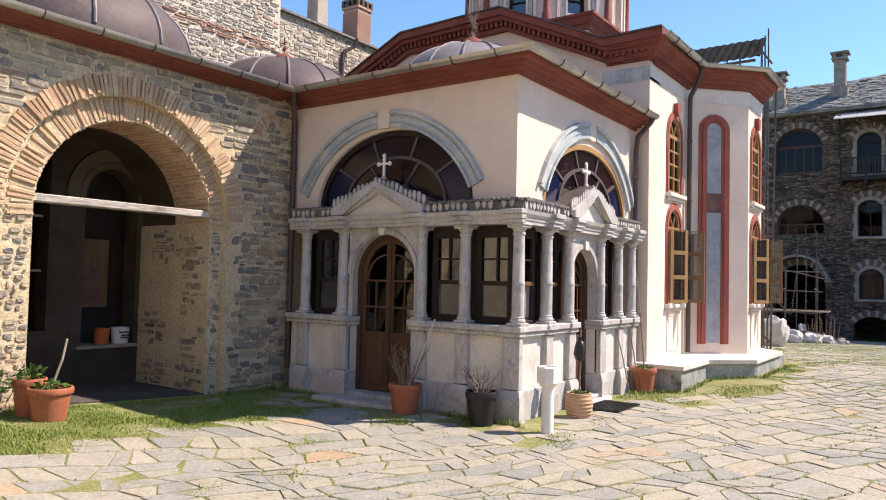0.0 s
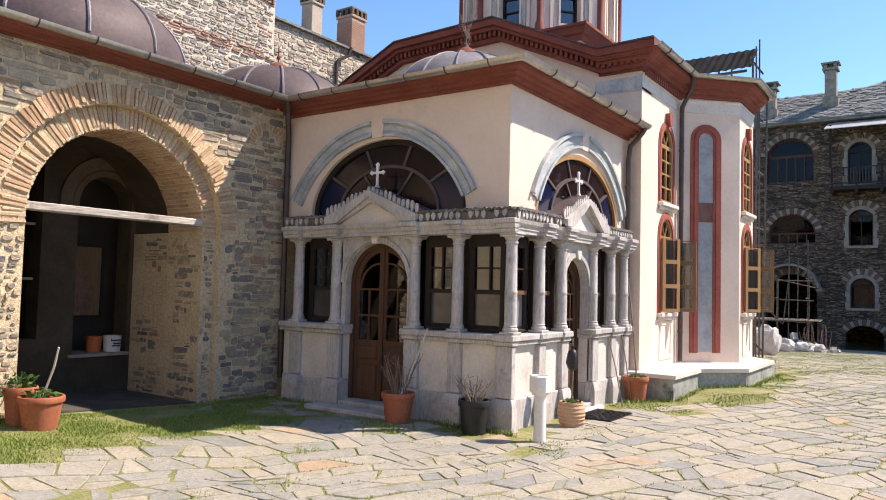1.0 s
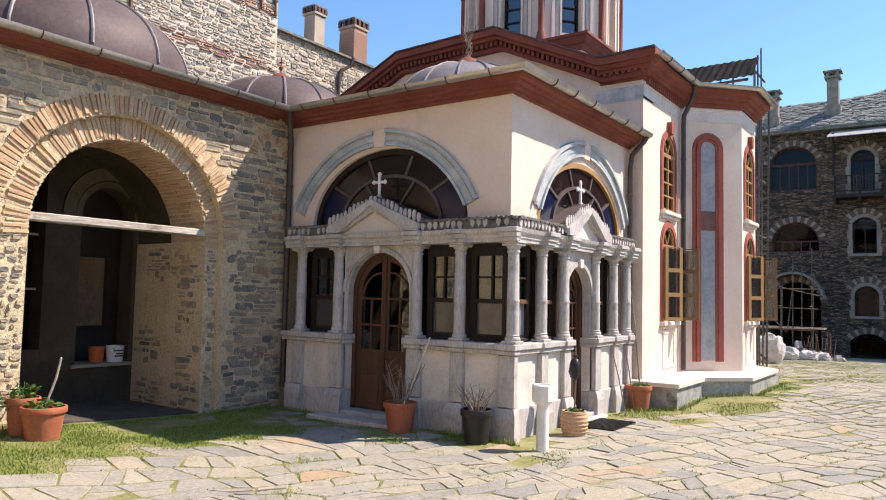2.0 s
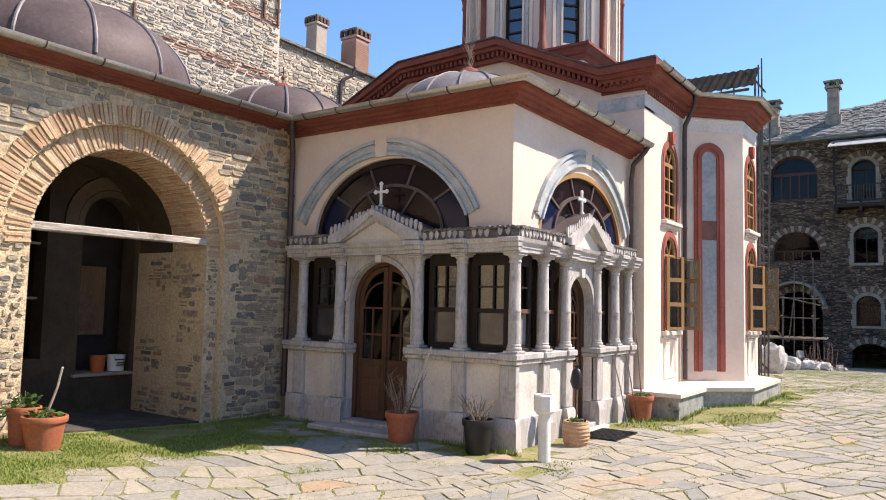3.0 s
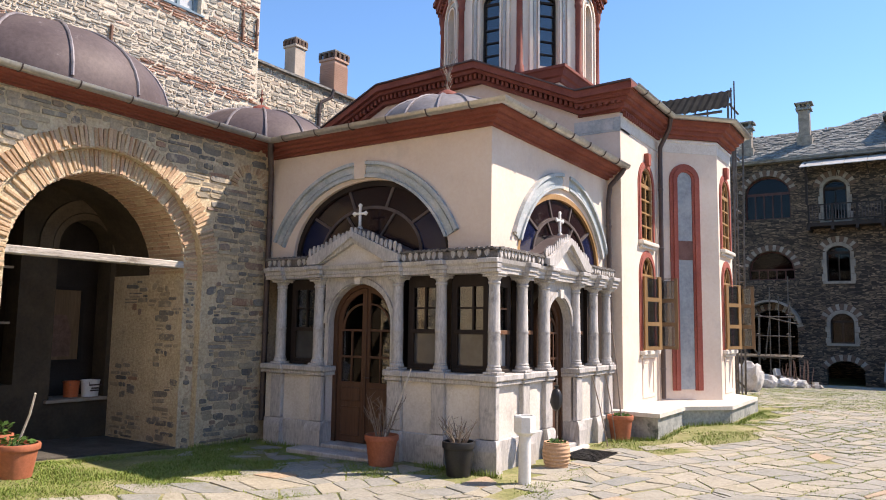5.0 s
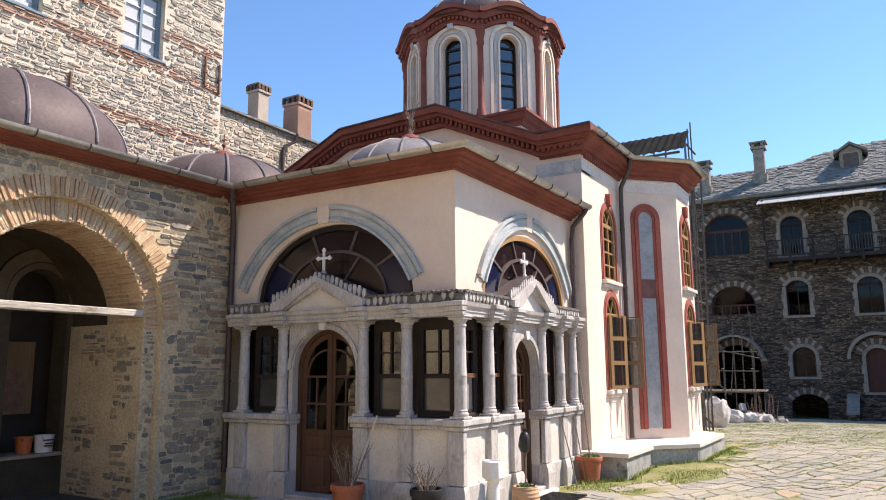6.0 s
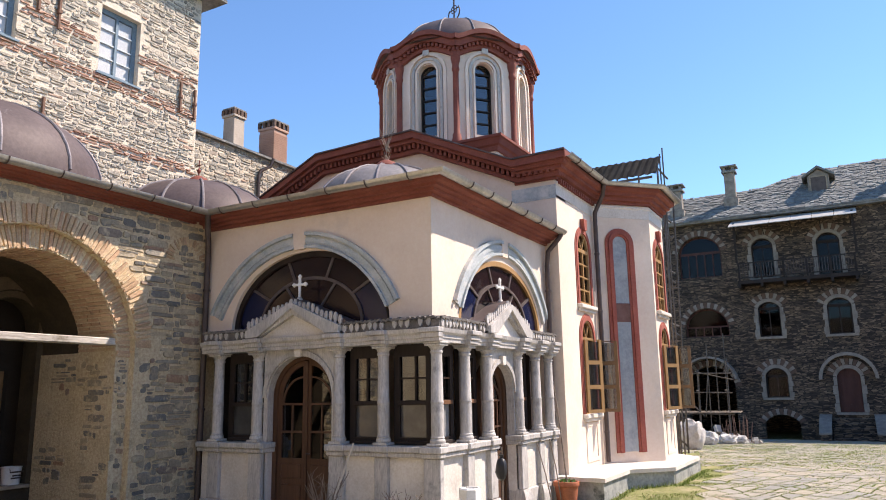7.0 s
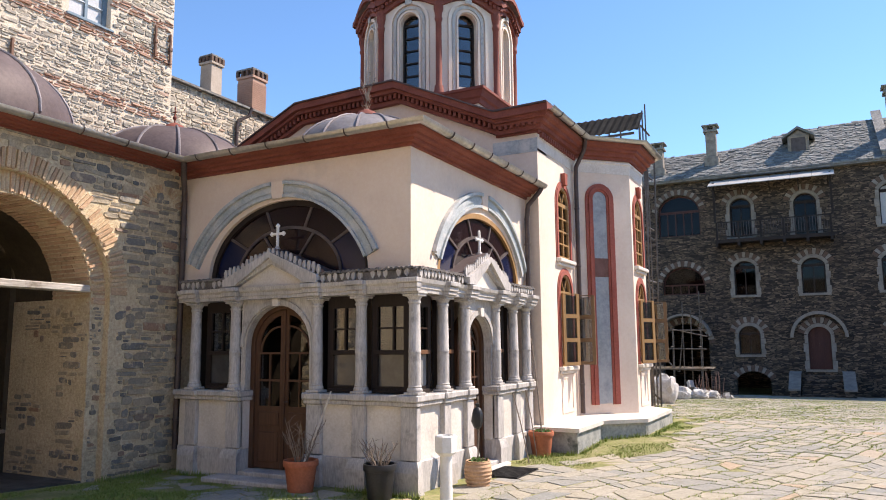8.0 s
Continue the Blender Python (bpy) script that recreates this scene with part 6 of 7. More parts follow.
for x, y, h in ((1.88, 0.05, 0.32), (1.92, -0.55, -0.05), (1.95, -1.05, -0.4), (2.05, -1.6, -0.75), (-0.4, 0.05, -0.1)):
    bm = bmesh.new()
    tube(bm, [(x, y, -8.6), (x, y, h)], 0.022, 6)
    part("post", bm, SCAFFOLD, canopy)
for z in (-0.75, -1.5, -3.0, -4.6, -6.2):
    bm = bmesh.new()
    tube(bm, [(1.70, 0.1, z), (2.07, -1.65, z)], 0.02, 6)
    part("ledger", bm, SCAFFOLD, canopy)
    bm = bmesh.new()
    tube(bm, [(1.72, 0.05, z - 1.3), (2.05, -1.6, z)], 0.018, 6)
    part("brace", bm, SCAFFOLD, canopy)

# ---------- church windows ----------
def church_window(n, x, w, open_leaves):
    c, z0, z1, hw = w
    spring = z1 - hw
    ob = thing("window_%d" % n, "tall arched church window with red surround and ochre frame", "window", kind="structure")
    for r0, r1, v in ((0.0, 0.09, 0.028), (0.09, 0.13, 0.016)):
        bm = bmesh.new()
        a, b = hw + r0, hw + r1
        prism(bm, [(c - b, z0)] + arc(c, spring, b, 180, 0, 18) + [(c + b, z0), (c + a, z0)] + arc(c, spring, a, 0, 180, 18) + [(c - a, z0)], "x", x + 0.002, x + v)
        part("surround", bm, RED_SURROUND, ob)
    if not open_leaves:
        bm = bmesh.new()
        prism(bm, [(c - 0.06, z1 + 0.05), (c + 0.06, z1 + 0.05), (c + 0.09, z1 + 0.28), (c - 0.09, z1 + 0.28)], "x", x + 0.002, x + 0.09)
        part("keystone", bm, RED_SURROUND, ob)
    bm = bmesh.new()
    box(bm, x - 0.2, x + 0.10, c - hw - 0.13, c + hw + 0.13, z0 - 0.08, z0 - 0.003, 0.012)
    box(bm, x + 0.002, x + 0.06, c - hw - 0.10, c + hw + 0.10, z0 - 0.14, z0 - 0.082, 0.01)
    part("sill", bm, PALE_MARBLE, ob)
    if open_leaves:
        bm = bmesh.new()
        plate(bm, rect(c - hw, c + hw, PLZ + 0.12, z0 - 0.16), [rect(c - hw + 0.07, c + hw - 0.07, PLZ + 0.19, z0 - 0.23)], "x", x + 0.002, x + 0.014)
        part("apron_panel", bm, PLASTER, ob)
    rows_n = 4
    zl = spring - 0.02
    holes = [arc(c, spring + 0.03, hw - 0.07, 0, 180, 10)]
    if open_leaves:
        holes.append(rect(c - hw + 0.05, c + hw - 0.05, z0 + 0.04, zl))
    else:
        for j in range(rows_n):
            h = (zl - z0 - 0.05) / rows_n
            holes += [rect(c - hw + 0.06, c - 0.02, z0 + 0.06 + h * j, z0 + 0.03 + h * (j + 1)), rect(c + 0.02, c + hw - 0.06, z0 + 0.06 + h * j, z0 + 0.03 + h * (j + 1))]
    bm = bmesh.new()
    plate(bm, arched(c, z0, z1, hw, hw, 16), holes, "x", x - 0.065, x - 0.005)
    fr = part("frame", bm, OCHRE_WOOD, ob)
    bm = bmesh.new()
    prism(bm, arched(c, (zl if open_leaves else z0) + 0.01, z1 - 0.01, hw - 0.01, hw, 14), "x", x - 0.05, x - 0.045)
    part("pane", bm, GLASS, fr)
    for k in (60, 120):
        bm = bmesh.new()
        ca, sa = math.cos(radians(k)), math.sin(radians(k))
        prism(bm, [(c + r * ca + o * sa, spring + r * sa - o * ca) for r, o in ((0.02, -0.012), (hw - 0.05, -0.012), (hw - 0.05, 0.012), (0.02, 0.012))], "x", x - 0.044, x - 0.02)
        part("glazing_bar", bm, OCHRE_WOOD, fr)
    if open_leaves:
        # Dark sheet stands in for the shade inside the open window.
        bm = bmesh.new()
        box(bm, x - 0.9, x - 0.88, c - hw - 0.2, c + hw + 0.2, z0, z1)
        part("inside_shade", bm, DARK_WOOD, ob)
        L, H = hw - 0.02, zl - z0 - 0.03
        # Far leaf shows its shaded side, so it gets the shade-coloured wood.
        for s, a, m in ((-1, -58, OCHRE_WOOD), (1, -82, SHADED_OCHRE)):
            bm = bmesh.new()
            sh = H / 3
            plate(bm, rect(0, L + 0.06, 0, H), [rect(0.065, L - 0.005, 0.06 + sh * j, sh * (j + 1) - 0.015) for j in range(3)], "y", -0.022, 0.022)
            leaf = part("casement", bm, m, ob)
            leaf.matrix_basis = pose(x + 0.06, c + s * (hw + 0.02), z0 + 0.02, 0, 0, -a if s < 0 else 8)
            bm = bmesh.new()
            box(bm, 0.04, L + 0.02, -0.004, 0.004, 0.04, H - 0.04)
            part("pane", bm, GLASS, leaf)
    return ob


church_window(12, X1, WIN_UP, False)
church_window(13, X1, WIN_LOW, True)
church_window(14, X3, APSE_UP, False)
church_window(15, X3, APSE_LOW, True)
# tall blind panel on the slanting apse face
blind = thing("blind_panel", "tall blue-grey blind panel framed in red on the apse", "panel")
mid = (SLOT[0] + SLOT[1]) / 2
blind.matrix_basis = pose(mid.x, mid.y, 0, 0, 0, 45)
HW = (SLOT[1] - SLOT[0]).length / 2
for o, i2, v, m in ((HW + 0.05, HW - 0.02, -0.03, RED_SURROUND), (HW - 0.018, HW - 0.075, -0.055, RED_SURROUND), (HW - 0.073, HW - 0.12, -0.03, RED_SURROUND)):
    bm = bmesh.new()
    zc = 5.16 - HW
    prism(bm, [(-o, 0.62)] + arc(0, zc, o, 180, 0, 20) + [(o, 0.62), (i2, 0.62)] + arc(0, zc, i2, 0, 180, 20) + [(-i2, 0.62)], "y", v, -0.003)
    part("surround", bm, m, blind)
bm = bmesh.new()
i2 = HW - 0.122
prism(bm, [(-i2, 3.62)] + arc(0, 5.16 - HW, i2, 180, 0, 18) + [(i2, 3.62)], "y", -0.012, -0.003)
part("field", bm, BLUE_FIELD, blind)
bm = bmesh.new()
box(bm, -i2, i2, -0.012, -0.003, 0.64, 3.23)
part("field", bm, BLUE_FIELD, blind)
bm = bmesh.new()
box(bm, -i2, i2, -0.022, -0.003, 3.232, 3.618)
part("tie_band", bm, RUST_PANEL, blind)
# plinth capping
bm = bmesh.new()
prism(bm, [(-0.5, 3.88), (1.0, 3.88), (1.0, 5.38), (1.67, 6.07), (1.67, 8.45), (0.6, 9.52), (0.27, 9.82), (0.27, 9.43), (1.215, 8.49), (1.215, 7.285), (0.262, 6.33), (0.262, 4.195), (-0.5, 4.195)], "z", PLZ - 0.058, PLZ + 0.01)
part("capping", bm, PALE_MARBLE, plinth)

# ---------- arcade inside ----------
OLD = thing("tie_beam", "weathered whitewashed timber tie beam across the arch", "beam")
bm = bmesh.new()
box(bm, XW - STEP - 0.20, XW - STEP - 0.01, ARCH_C - ARCH_R - 0.06, ARCH_C + ARCH_R + 0.06, 2.60, 2.70, 0.012)
part("timber", bm, WHITE_TIMBER, OLD)
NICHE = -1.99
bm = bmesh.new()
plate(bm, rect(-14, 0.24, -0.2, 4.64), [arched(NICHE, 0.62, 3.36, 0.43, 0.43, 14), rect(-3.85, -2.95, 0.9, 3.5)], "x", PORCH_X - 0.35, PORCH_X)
arcade_back = tagged(part("wall_arcade_back", bm, SHADE_PLASTER), "plastered wall with an arched niche, dark in colour for shade", "wall", kind="structure")
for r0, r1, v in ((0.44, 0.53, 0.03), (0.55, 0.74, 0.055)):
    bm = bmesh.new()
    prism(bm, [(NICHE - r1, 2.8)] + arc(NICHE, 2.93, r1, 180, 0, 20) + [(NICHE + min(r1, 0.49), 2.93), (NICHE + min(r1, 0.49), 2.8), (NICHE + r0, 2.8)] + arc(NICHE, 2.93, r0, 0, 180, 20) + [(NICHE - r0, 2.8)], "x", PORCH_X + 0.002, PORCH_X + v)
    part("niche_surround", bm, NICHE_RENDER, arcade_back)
# Backing behind niche and window opening, shade painted in as dark colour.
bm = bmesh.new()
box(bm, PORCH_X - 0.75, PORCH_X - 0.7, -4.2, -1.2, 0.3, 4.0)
tagged(part("wall_niche_back", bm, SHADE_WALL), "back of the niche, coloured dark for the shade inside", "wall", kind="structure")
bm = bmesh.new()
box(bm, PORCH_X - 0.6, PORCH_X + 0.06, NICHE - 0.5, NICHE + 0.47, 0.60, 0.65, 0.008)
tagged(part("shelf", bm, OLD_TIMBER), "worn timber sill board in the niche", "shelf")
for z in (1.75, 2.55):
    bm = bmesh.new()
    box(bm, PORCH_X - 0.22, PORCH_X - 0.17, -3.84, -2.96, z, z + 0.035)
    part("window_bar", bm, OLD_TIMBER, arcade_back)
picture = thing("painting", "dim panel painting with plain brown shapes", "painting", (PORCH_X - 0.67, -1.95, 1.15))
bm = bmesh.new()
plate(bm, rect(-0.36, 0.36, 0, 1.2), [rect(-0.31, 0.31, 0.05, 1.15)], "x", -0.02, 0.03)
part("frame", bm, DARK_WOOD, picture)
bm = bmesh.new()
box(bm, -0.01, 0.01, -0.31, 0.31, 0.05, 1.15)
part("panel", bm, SHADED_OCHRE, picture)
bm = bmesh.new()
lathe(bm, [(0.18, 0.1), (0.2, 0.45), (0.1, 0.75), (0.0, 0.76)], 10)
bmesh.ops.scale(bm, vec=(0.03, 1, 1), verts=bm.verts)
bmesh.ops.translate(bm, vec=(0.012, 0, 0), verts=bm.verts)
part("shape", bm, RUST, picture)


def bucket(label, x, y, z, r, h, m):
    ob = thing("bucket", label, "bucket", (x, y, z), group="buckets in the niche")
    bm = bmesh.new()
    lathe(bm, [(r * 0.86, 0), (r * 0.98, h * 0.94), (r * 1.04, h * 0.95), (r * 1.04, h), (r * 0.92, h), (r * 0.8, 0.02), (0, 0.02)], 18)
    part("pail", bm, m, ob, smooth=True)
    bm = bmesh.new()
    tube(bm, [(0, r * math.cos(radians(a)), h * 0.9 - r * 0.5 * math.sin(radians(a))) if False else (r * 1.06 * math.cos(radians(a)), r * 1.06 * math.sin(radians(a)) * 0.3 - r * 0.8, h * 0.9 - 0.05 * math.sin(radians(a))) for a in range(0, 181, 20)], 0.004, 5)
    part("bail", bm, DARK_METAL, ob)
    return ob


white_pail = bucket("white plastic pail with dark label bars", PORCH_X - 0.14, -1.70, 0.651, 0.14, 0.25, WHITE_PLASTIC)
bm = bmesh.new()
for k, (w, z) in enumerate(((0.10, 0.17), (0.06, 0.12), (0.08, 0.085))):
    box(bm, 0.137, 0.146, -w, w, z, z + 0.022)
part("label_bar", bm, DARK_METAL, white_pail, "unreadable dark print")
bucket("faded orange plastic pail", PORCH_X - 0.22, -1.96, 0.651, 0.12, 0.24, ORANGE_PLASTIC)

# ---------- pots, post, mat ----------
def pot(label, x, y, r, h, m, ribs=False, group="flower pots"):
    z = ground_z(x, y) - 0.01
    ob = thing("flower_pot", label, "flower pot", (x, y, z), group=group)
    bm = bmesh.new()
    if ribs:
        prof = [(r * 0.72, 0)]
        for k in range(7):
            t = k / 7
            rr = r * (0.74 + 0.36 * math.sin(math.pi * (0.15 + 0.7 * t)))
            prof += [(rr, h * (t + 0.02)), (rr * 1.03, h * (t + 0.07)), (rr * 0.98, h * (t + 0.125))]
        prof += [(r * 0.9, h * 0.97), (r * 0.98, h), (r * 0.8, h), (r * 0.75, h * 0.86), (0, h * 0.86)]
    else:
        prof = [(r * 0.70, 0), (r * 0.72, 0.02), (r * 0.90, h * 0.80), (r * 0.98, h * 0.81), (r, h * 0.84), (r, h * 0.97), (r * 0.97, h), (r * 0.88, h), (r * 0.86, h * 0.9), (0, h * 0.88)]
    lathe(bm, prof, 28)
    part("body", bm, m, ob, smooth=True)
    bm = bmesh.new()
    lathe(bm, [(r * 0.8, h * (0.87 if ribs else 0.895)), (r * 0.5, h * 0.92), (0, h * 0.94)], 14)
    part("soil", bm, SOIL, ob)
    return ob, z + h * 0.92


def twigs(label, x, y, z, n, L, spread, m, seed):
    ob = thing("dry_plant", label, "plant", (x, y, z), group="potted plants")
    rg = random.Random(seed)
    for k in range(n):
        a = rg.uniform(0, 6.28)
        l = L * rg.uniform(0.5, 1.0)
        b = Vector((math.cos(a) * 0.06, math.sin(a) * 0.06, -0.03))
        d = Vector((math.cos(a) * spread, math.sin(a) * spread, 1)).normalized()
        p1 = b + d * l * 0.4 + Vector((rg.uniform(-.03, .03), rg.uniform(-.03, .03), 0))
        p2 = b + d * l + Vector((rg.uniform(-.05, .05), rg.uniform(-.05, .05), 0))
        bm = bmesh.new()
        tube(bm, [b, p1, p2], [0.008, 0.006, 0.003], 4)
        for j in range(4):
            q = b.lerp(p2, rg.uniform(0.3, 0.95))
            e = q + Vector((rg.uniform(-1, 1), rg.uniform(-1, 1), rg.uniform(0.3, 1.2))).normalized() * l * rg.uniform(0.15, 0.35)
            tube(bm, [q, e], [0.004, 0.002], 3)
        part("twig", bm, m, ob)
    return ob


def leafy(label, x, y, z, n, r, h, seed):
    ob = thing("potted_plant", label, "plant", (x, y, z), group="potted plants")
    rg = random.Random(seed)
    bm = bmesh.new()
    for k in range(n // 6):
        a = rg.uniform(0, 6.28)
        tube(bm, [(0, 0, -0.03), (math.cos(a) * r * 0.5, math.sin(a) * r * 0.5, h * rg.uniform(0.4, 0.9))], [0.006, 0.003], 4)
    part("stems", bm, LEAF, ob)
    bm = bmesh.new()
    for k in range(n):
        a, rr = rg.uniform(0, 6.28), r * math.sqrt(rg.random())
        p = Vector((math.cos(a) * rr, math.sin(a) * rr, h * rg.uniform(0.15, 1.0) * (1 - 0.5 * rr / r)))
        u = Vector((rg.uniform(-1, 1), rg.uniform(-1, 1), rg.uniform(-0.3, 0.6))).normalized()
        w = u.orthogonal().normalized()
        s = rg.uniform(0.025, 0.05)
        v = [bm.verts.new(q) for q in (p - u * s, p + w * s * 0.55 + u * s * 0.1, p + u * s, p - w * s * 0.55 + u * s * 0.1)]
        bm.faces.new(v)
    tagged(part("leaves", bm, LEAF, ob), kind="stuff")
    return ob


_, top = pot("large terracotta pot with a rolled rim beside the chapel door", -1.28, -0.60, 0.225, 0.40, TERRACOTTA)
twigs("bare grey twigs in the terracotta pot", -1.28, -0.60, top, 16, 0.62, 0.4, DRY_TWIG, 1)
_, top = pot("black plastic pot at the chapel corner", -0.12, -0.55, 0.205, 0.42, BLACK_PLASTIC)
twigs("pruned grey lavender twigs in the black pot", -0.12, -0.55, top, 22, 0.40, 0.65, DRY_TWIG, 2)
_, top = pot("ribbed ochre clay pot near the side door", 0.60, 0.72, 0.165, 0.33, OCHRE_CLAY, True)
leafy("small green seedlings in the ribbed pot", 0.60, 0.72, top, 30, 0.12, 0.07, 4)
_, top = pot("terracotta pot against the marble plinth", 0.42, 3.62, 0.215, 0.40, TERRACOTTA)
leafy("low green weeds in the terracotta pot", 0.42, 3.62, top, 40, 0.16, 0.07, 5)
_, top = pot("wide terracotta pot before the arcade pier", -3.52, -4.12, 0.24, 0.36, TERRACOTTA)
leafy("trailing green geranium in the wide pot", -3.52, -4.12, top, 60, 0.20, 0.12, 6)
_, top = pot("older terracotta pot close to the arcade pier", -3.82, -4.20, 0.18, 0.42, TERRACOTTA)
leafy("bright green shoots in the older pot", -3.82, -4.20, top, 70, 0.17, 0.24, 7)
top = ground_z(-3.85, -4.58)
twigs("leggy shrub stems beside the pier", -3.85, -4.58, top + 0.02, 10, 0.7, 0.4, DRY_TWIG, 12)
leafy("yellow-green shrub leaves beside the pier", -3.85, -4.58, top + 0.25, 70, 0.2, 0.35, 13)


def stick(name, label, a, b, r, m):
    ob = thing(name, label, "stick", a)
    bm = bmesh.new()
    o = Vector(a)
    p, q = Vector(a), Vector(b)
    mid2 = p.lerp(q, 0.55) + Vector((0.01, 0.012, 0))
    tube(bm, [p - o, mid2 - o, q - o], [r, r * 0.95, r * 0.85], 7)
    part("shaft", bm, m, ob, smooth=True)
    return ob


stick("cane", "pale cane leaning in the terracotta pot against the column", (-1.22, -0.66, 0.30), (-1.02, -0.33, 1.24), 0.012, PALE_CANE)
stick("stick", "white stick standing in the wide pot", (-3.50, -4.10, 0.52), (-3.32, -4.06, 1.02), 0.013, PALE_CANE)
stick("stick", "dark bent stick leaning on the chapel wall", (0.45, 3.58, 0.36), (0.14, 3.98, 1.95), 0.014, DRY_TWIG)
stick("stick", "thin dark rod leaning against the marble pilaster", (0.42, 3.40, 0.0), (0.24, 3.42, 1.08), 0.010, DRY_TWIG)
stick("stick", "thin dark rod leaning beside the side door", (0.52, 2.78, 0.0), (0.25, 2.83, 1.06), 0.010, DRY_TWIG)
sap = thing("wrapped_sapling", "sapling stem wrapped at its head in a black bag", "sapling", (0.60, 0.72, 0.30))
bm = bmesh.new()
tube(bm, [(0, 0, -0.05), (0.01, 0.01, 0.4), (0.0, 0.02, 0.85)], 0.012, 6)
part("stem", bm, DRY_TWIG, sap)
bm = bmesh.new()
lathe(bm, [(0.02, 0.42), (0.055, 0.45), (0.08, 0.53), (0.078, 0.62), (0.055, 0.69), (0.022, 0.71), (0.036, 0.75), (0.0, 0.76)], 10)
for v in bm.verts:
    v.co += Vector((noise.noise(v.co * 14), noise.noise(v.co * 14 + Vector((5, 0, 0))), 0)) * 0.02
part("bag", bm, BLACK_PLASTIC, sap, "crumpled black plastic bag", smooth=True)

post = thing("bollard", "white painted pipe post with a square head", "post", (0.74, -0.46, 0))
bm = bmesh.new()
lathe(bm, [(0.075, -0.05), (0.07, 0.5), (0.068, 0.56)], 18)
part("shaft", bm, WHITE_PAINT, post, smooth=True)
bm = bmesh.new()
lathe(bm, [(0.07, 0.54), (0.135, 0.585), (0.135, 0.76), (0.12, 0.775), (0.10, 0.776), (0.10, 0.74), (0, 0.74)], 8, turn=radians(10))
part("head", bm, WHITE_PAINT, post)
mat_ob = thing("doormat", "black rubber grid doormat on the paving", "doormat", (0.62, 1.78, 0.014))
bm = bmesh.new()
box(bm, -0.27, 0.27, -0.42, 0.42, -0.02, 0.0)
part("sheet", bm, BLACK_PLASTIC, mat_ob)
for k in range(13):
    bm = bmesh.new()
    box(bm, -0.27, 0.27, -0.42 + 0.068 * k, -0.40 + 0.068 * k, 0.001, 0.012)
    part("rib", bm, BLACK_PLASTIC, mat_ob)

# white sacks and rubble near the scaffold
rg = random.Random(17)
for k, (x, y, r, h) in enumerate(((-0.62, 19.6, 0.42, 1.05), (-1.1, 20.6, 0.45, 0.95), (-1.1, 25.4, 0.4, 0.6), (-0.6, 27.2, 0.4, 0.45), (-0.2, 28.0, 0.32, 0.4))):
    z = ground_z(x, y) - 0.04
    ob = thing("rubble_sack", "crumpled white builder's sack on the paving", "sack", (x, y, z), group="builder's sacks")
    bm = bmesh.new()
    bmesh.ops.create_icosphere(bm, subdivisions=3, radius=1.0)
    for v in bm.verts:
        f = 1 + 0.22 * noise.noise(v.co * 2.2 + Vector((k * 7, 0, 0))) + 0.1 * noise.noise(v.co * 6 + Vector((k, 3, 0)))
        v.co = Vector((math.copysign(abs(v.co.x) ** 0.7, v.co.x) * r, math.copysign(abs(v.co.y) ** 0.7, v.co.y) * r, max((v.co.z + 0.85) * 0.54 * h, 0))) * f
    part("cloth", bm, SACKING, ob, smooth=False)
heap = thing("rubble_heap", "heap of broken stone and mortar", "rubble", (-1.0, 28.6, ground_z(-1.0, 28.6)))
for k in range(110):
    bm = bmesh.new()
    a, rr = rg.uniform(0, 6.28), rg.random() ** 0.6
    s = rg.uniform(0.08, 0.24)
    m4 = Matrix.Translation((math.cos(a) * rr * 1.9 - 0.2, math.sin(a) * rr * 0.8, 0.55 * (1 - rr) * rg.random() + s * 0.3)) @ Euler((rg.random() * 3, rg.random() * 3, rg.random() * 3)).to_matrix().to_4x4()
    bmesh.ops.create_cube(bm, size=s * 1.6, matrix=m4 @ Matrix.Diagonal((1, rg.uniform(0.5, 1), rg.uniform(0.4, 0.8), 1)))
    part("stone", bm, RUBBLE, heap)
for k in range(14):
    bm = bmesh.new()
    x = 0.4 + 0.09 * k
    tube(bm, [(x - 0.3, -0.5, 0.1), (x - 0.3 + rg.uniform(-0.2, 0.2), -0.1, rg.uniform(0.8, 1.25))], 0.02, 4)
    part("reinforcing_bar", bm, RUST, heap)

# ---------- arcade masonry, stone by stone ----------
def vouss(ring_r, length, n, thick, proud, a0, a1, c, zc, parent, lo=0.12):
    """A ring of uneven thin bricks, laid on edge round an arch."""
    rg = random.Random(n)
    kinds = []
    for j in range(7):
        bm = bmesh.new()
        L = length * rg.uniform(0.80, 1.08)
        th = thick * rg.uniform(0.72, 1.12)
        sh = (length - L) * rg.uniform(-0.2, 0.6)
        box(bm, -lo, proud + rg.uniform(-0.012, 0.010), -L / 2 + sh, L / 2 + sh, -th / 2, th / 2, 0.006)
        for v in bm.verts:
            v.co += Vector((rg.uniform(-0.004, 0.004), rg.uniform(-0.012, 0.012), rg.uniform(-0.005, 0.005)))
        bmesh.ops.recalc_face_normals(bm, faces=bm.faces)
        data = bpy.data.meshes.new("brick")
        bm.to_mesh(data)
        bm.free()
        data.materials.append(BRICK)
        kinds.append(data)
    for k in range(n):
        a = a0 + (a1 - a0) * (k + 0.5 + rg.uniform(-0.15, 0.15)) / n
        ob = new("brick", rg.choice(kinds))
        ob.parent = parent
        jit = rg.uniform(-0.012, 0.012)
        ob.matrix_basis = pose(XW + jit, c + (ring_r + jit) * math.cos(radians(a)), zc + (ring_r + jit) * math.sin(radians(a)), a + rg.uniform(-3.0, 3.0))


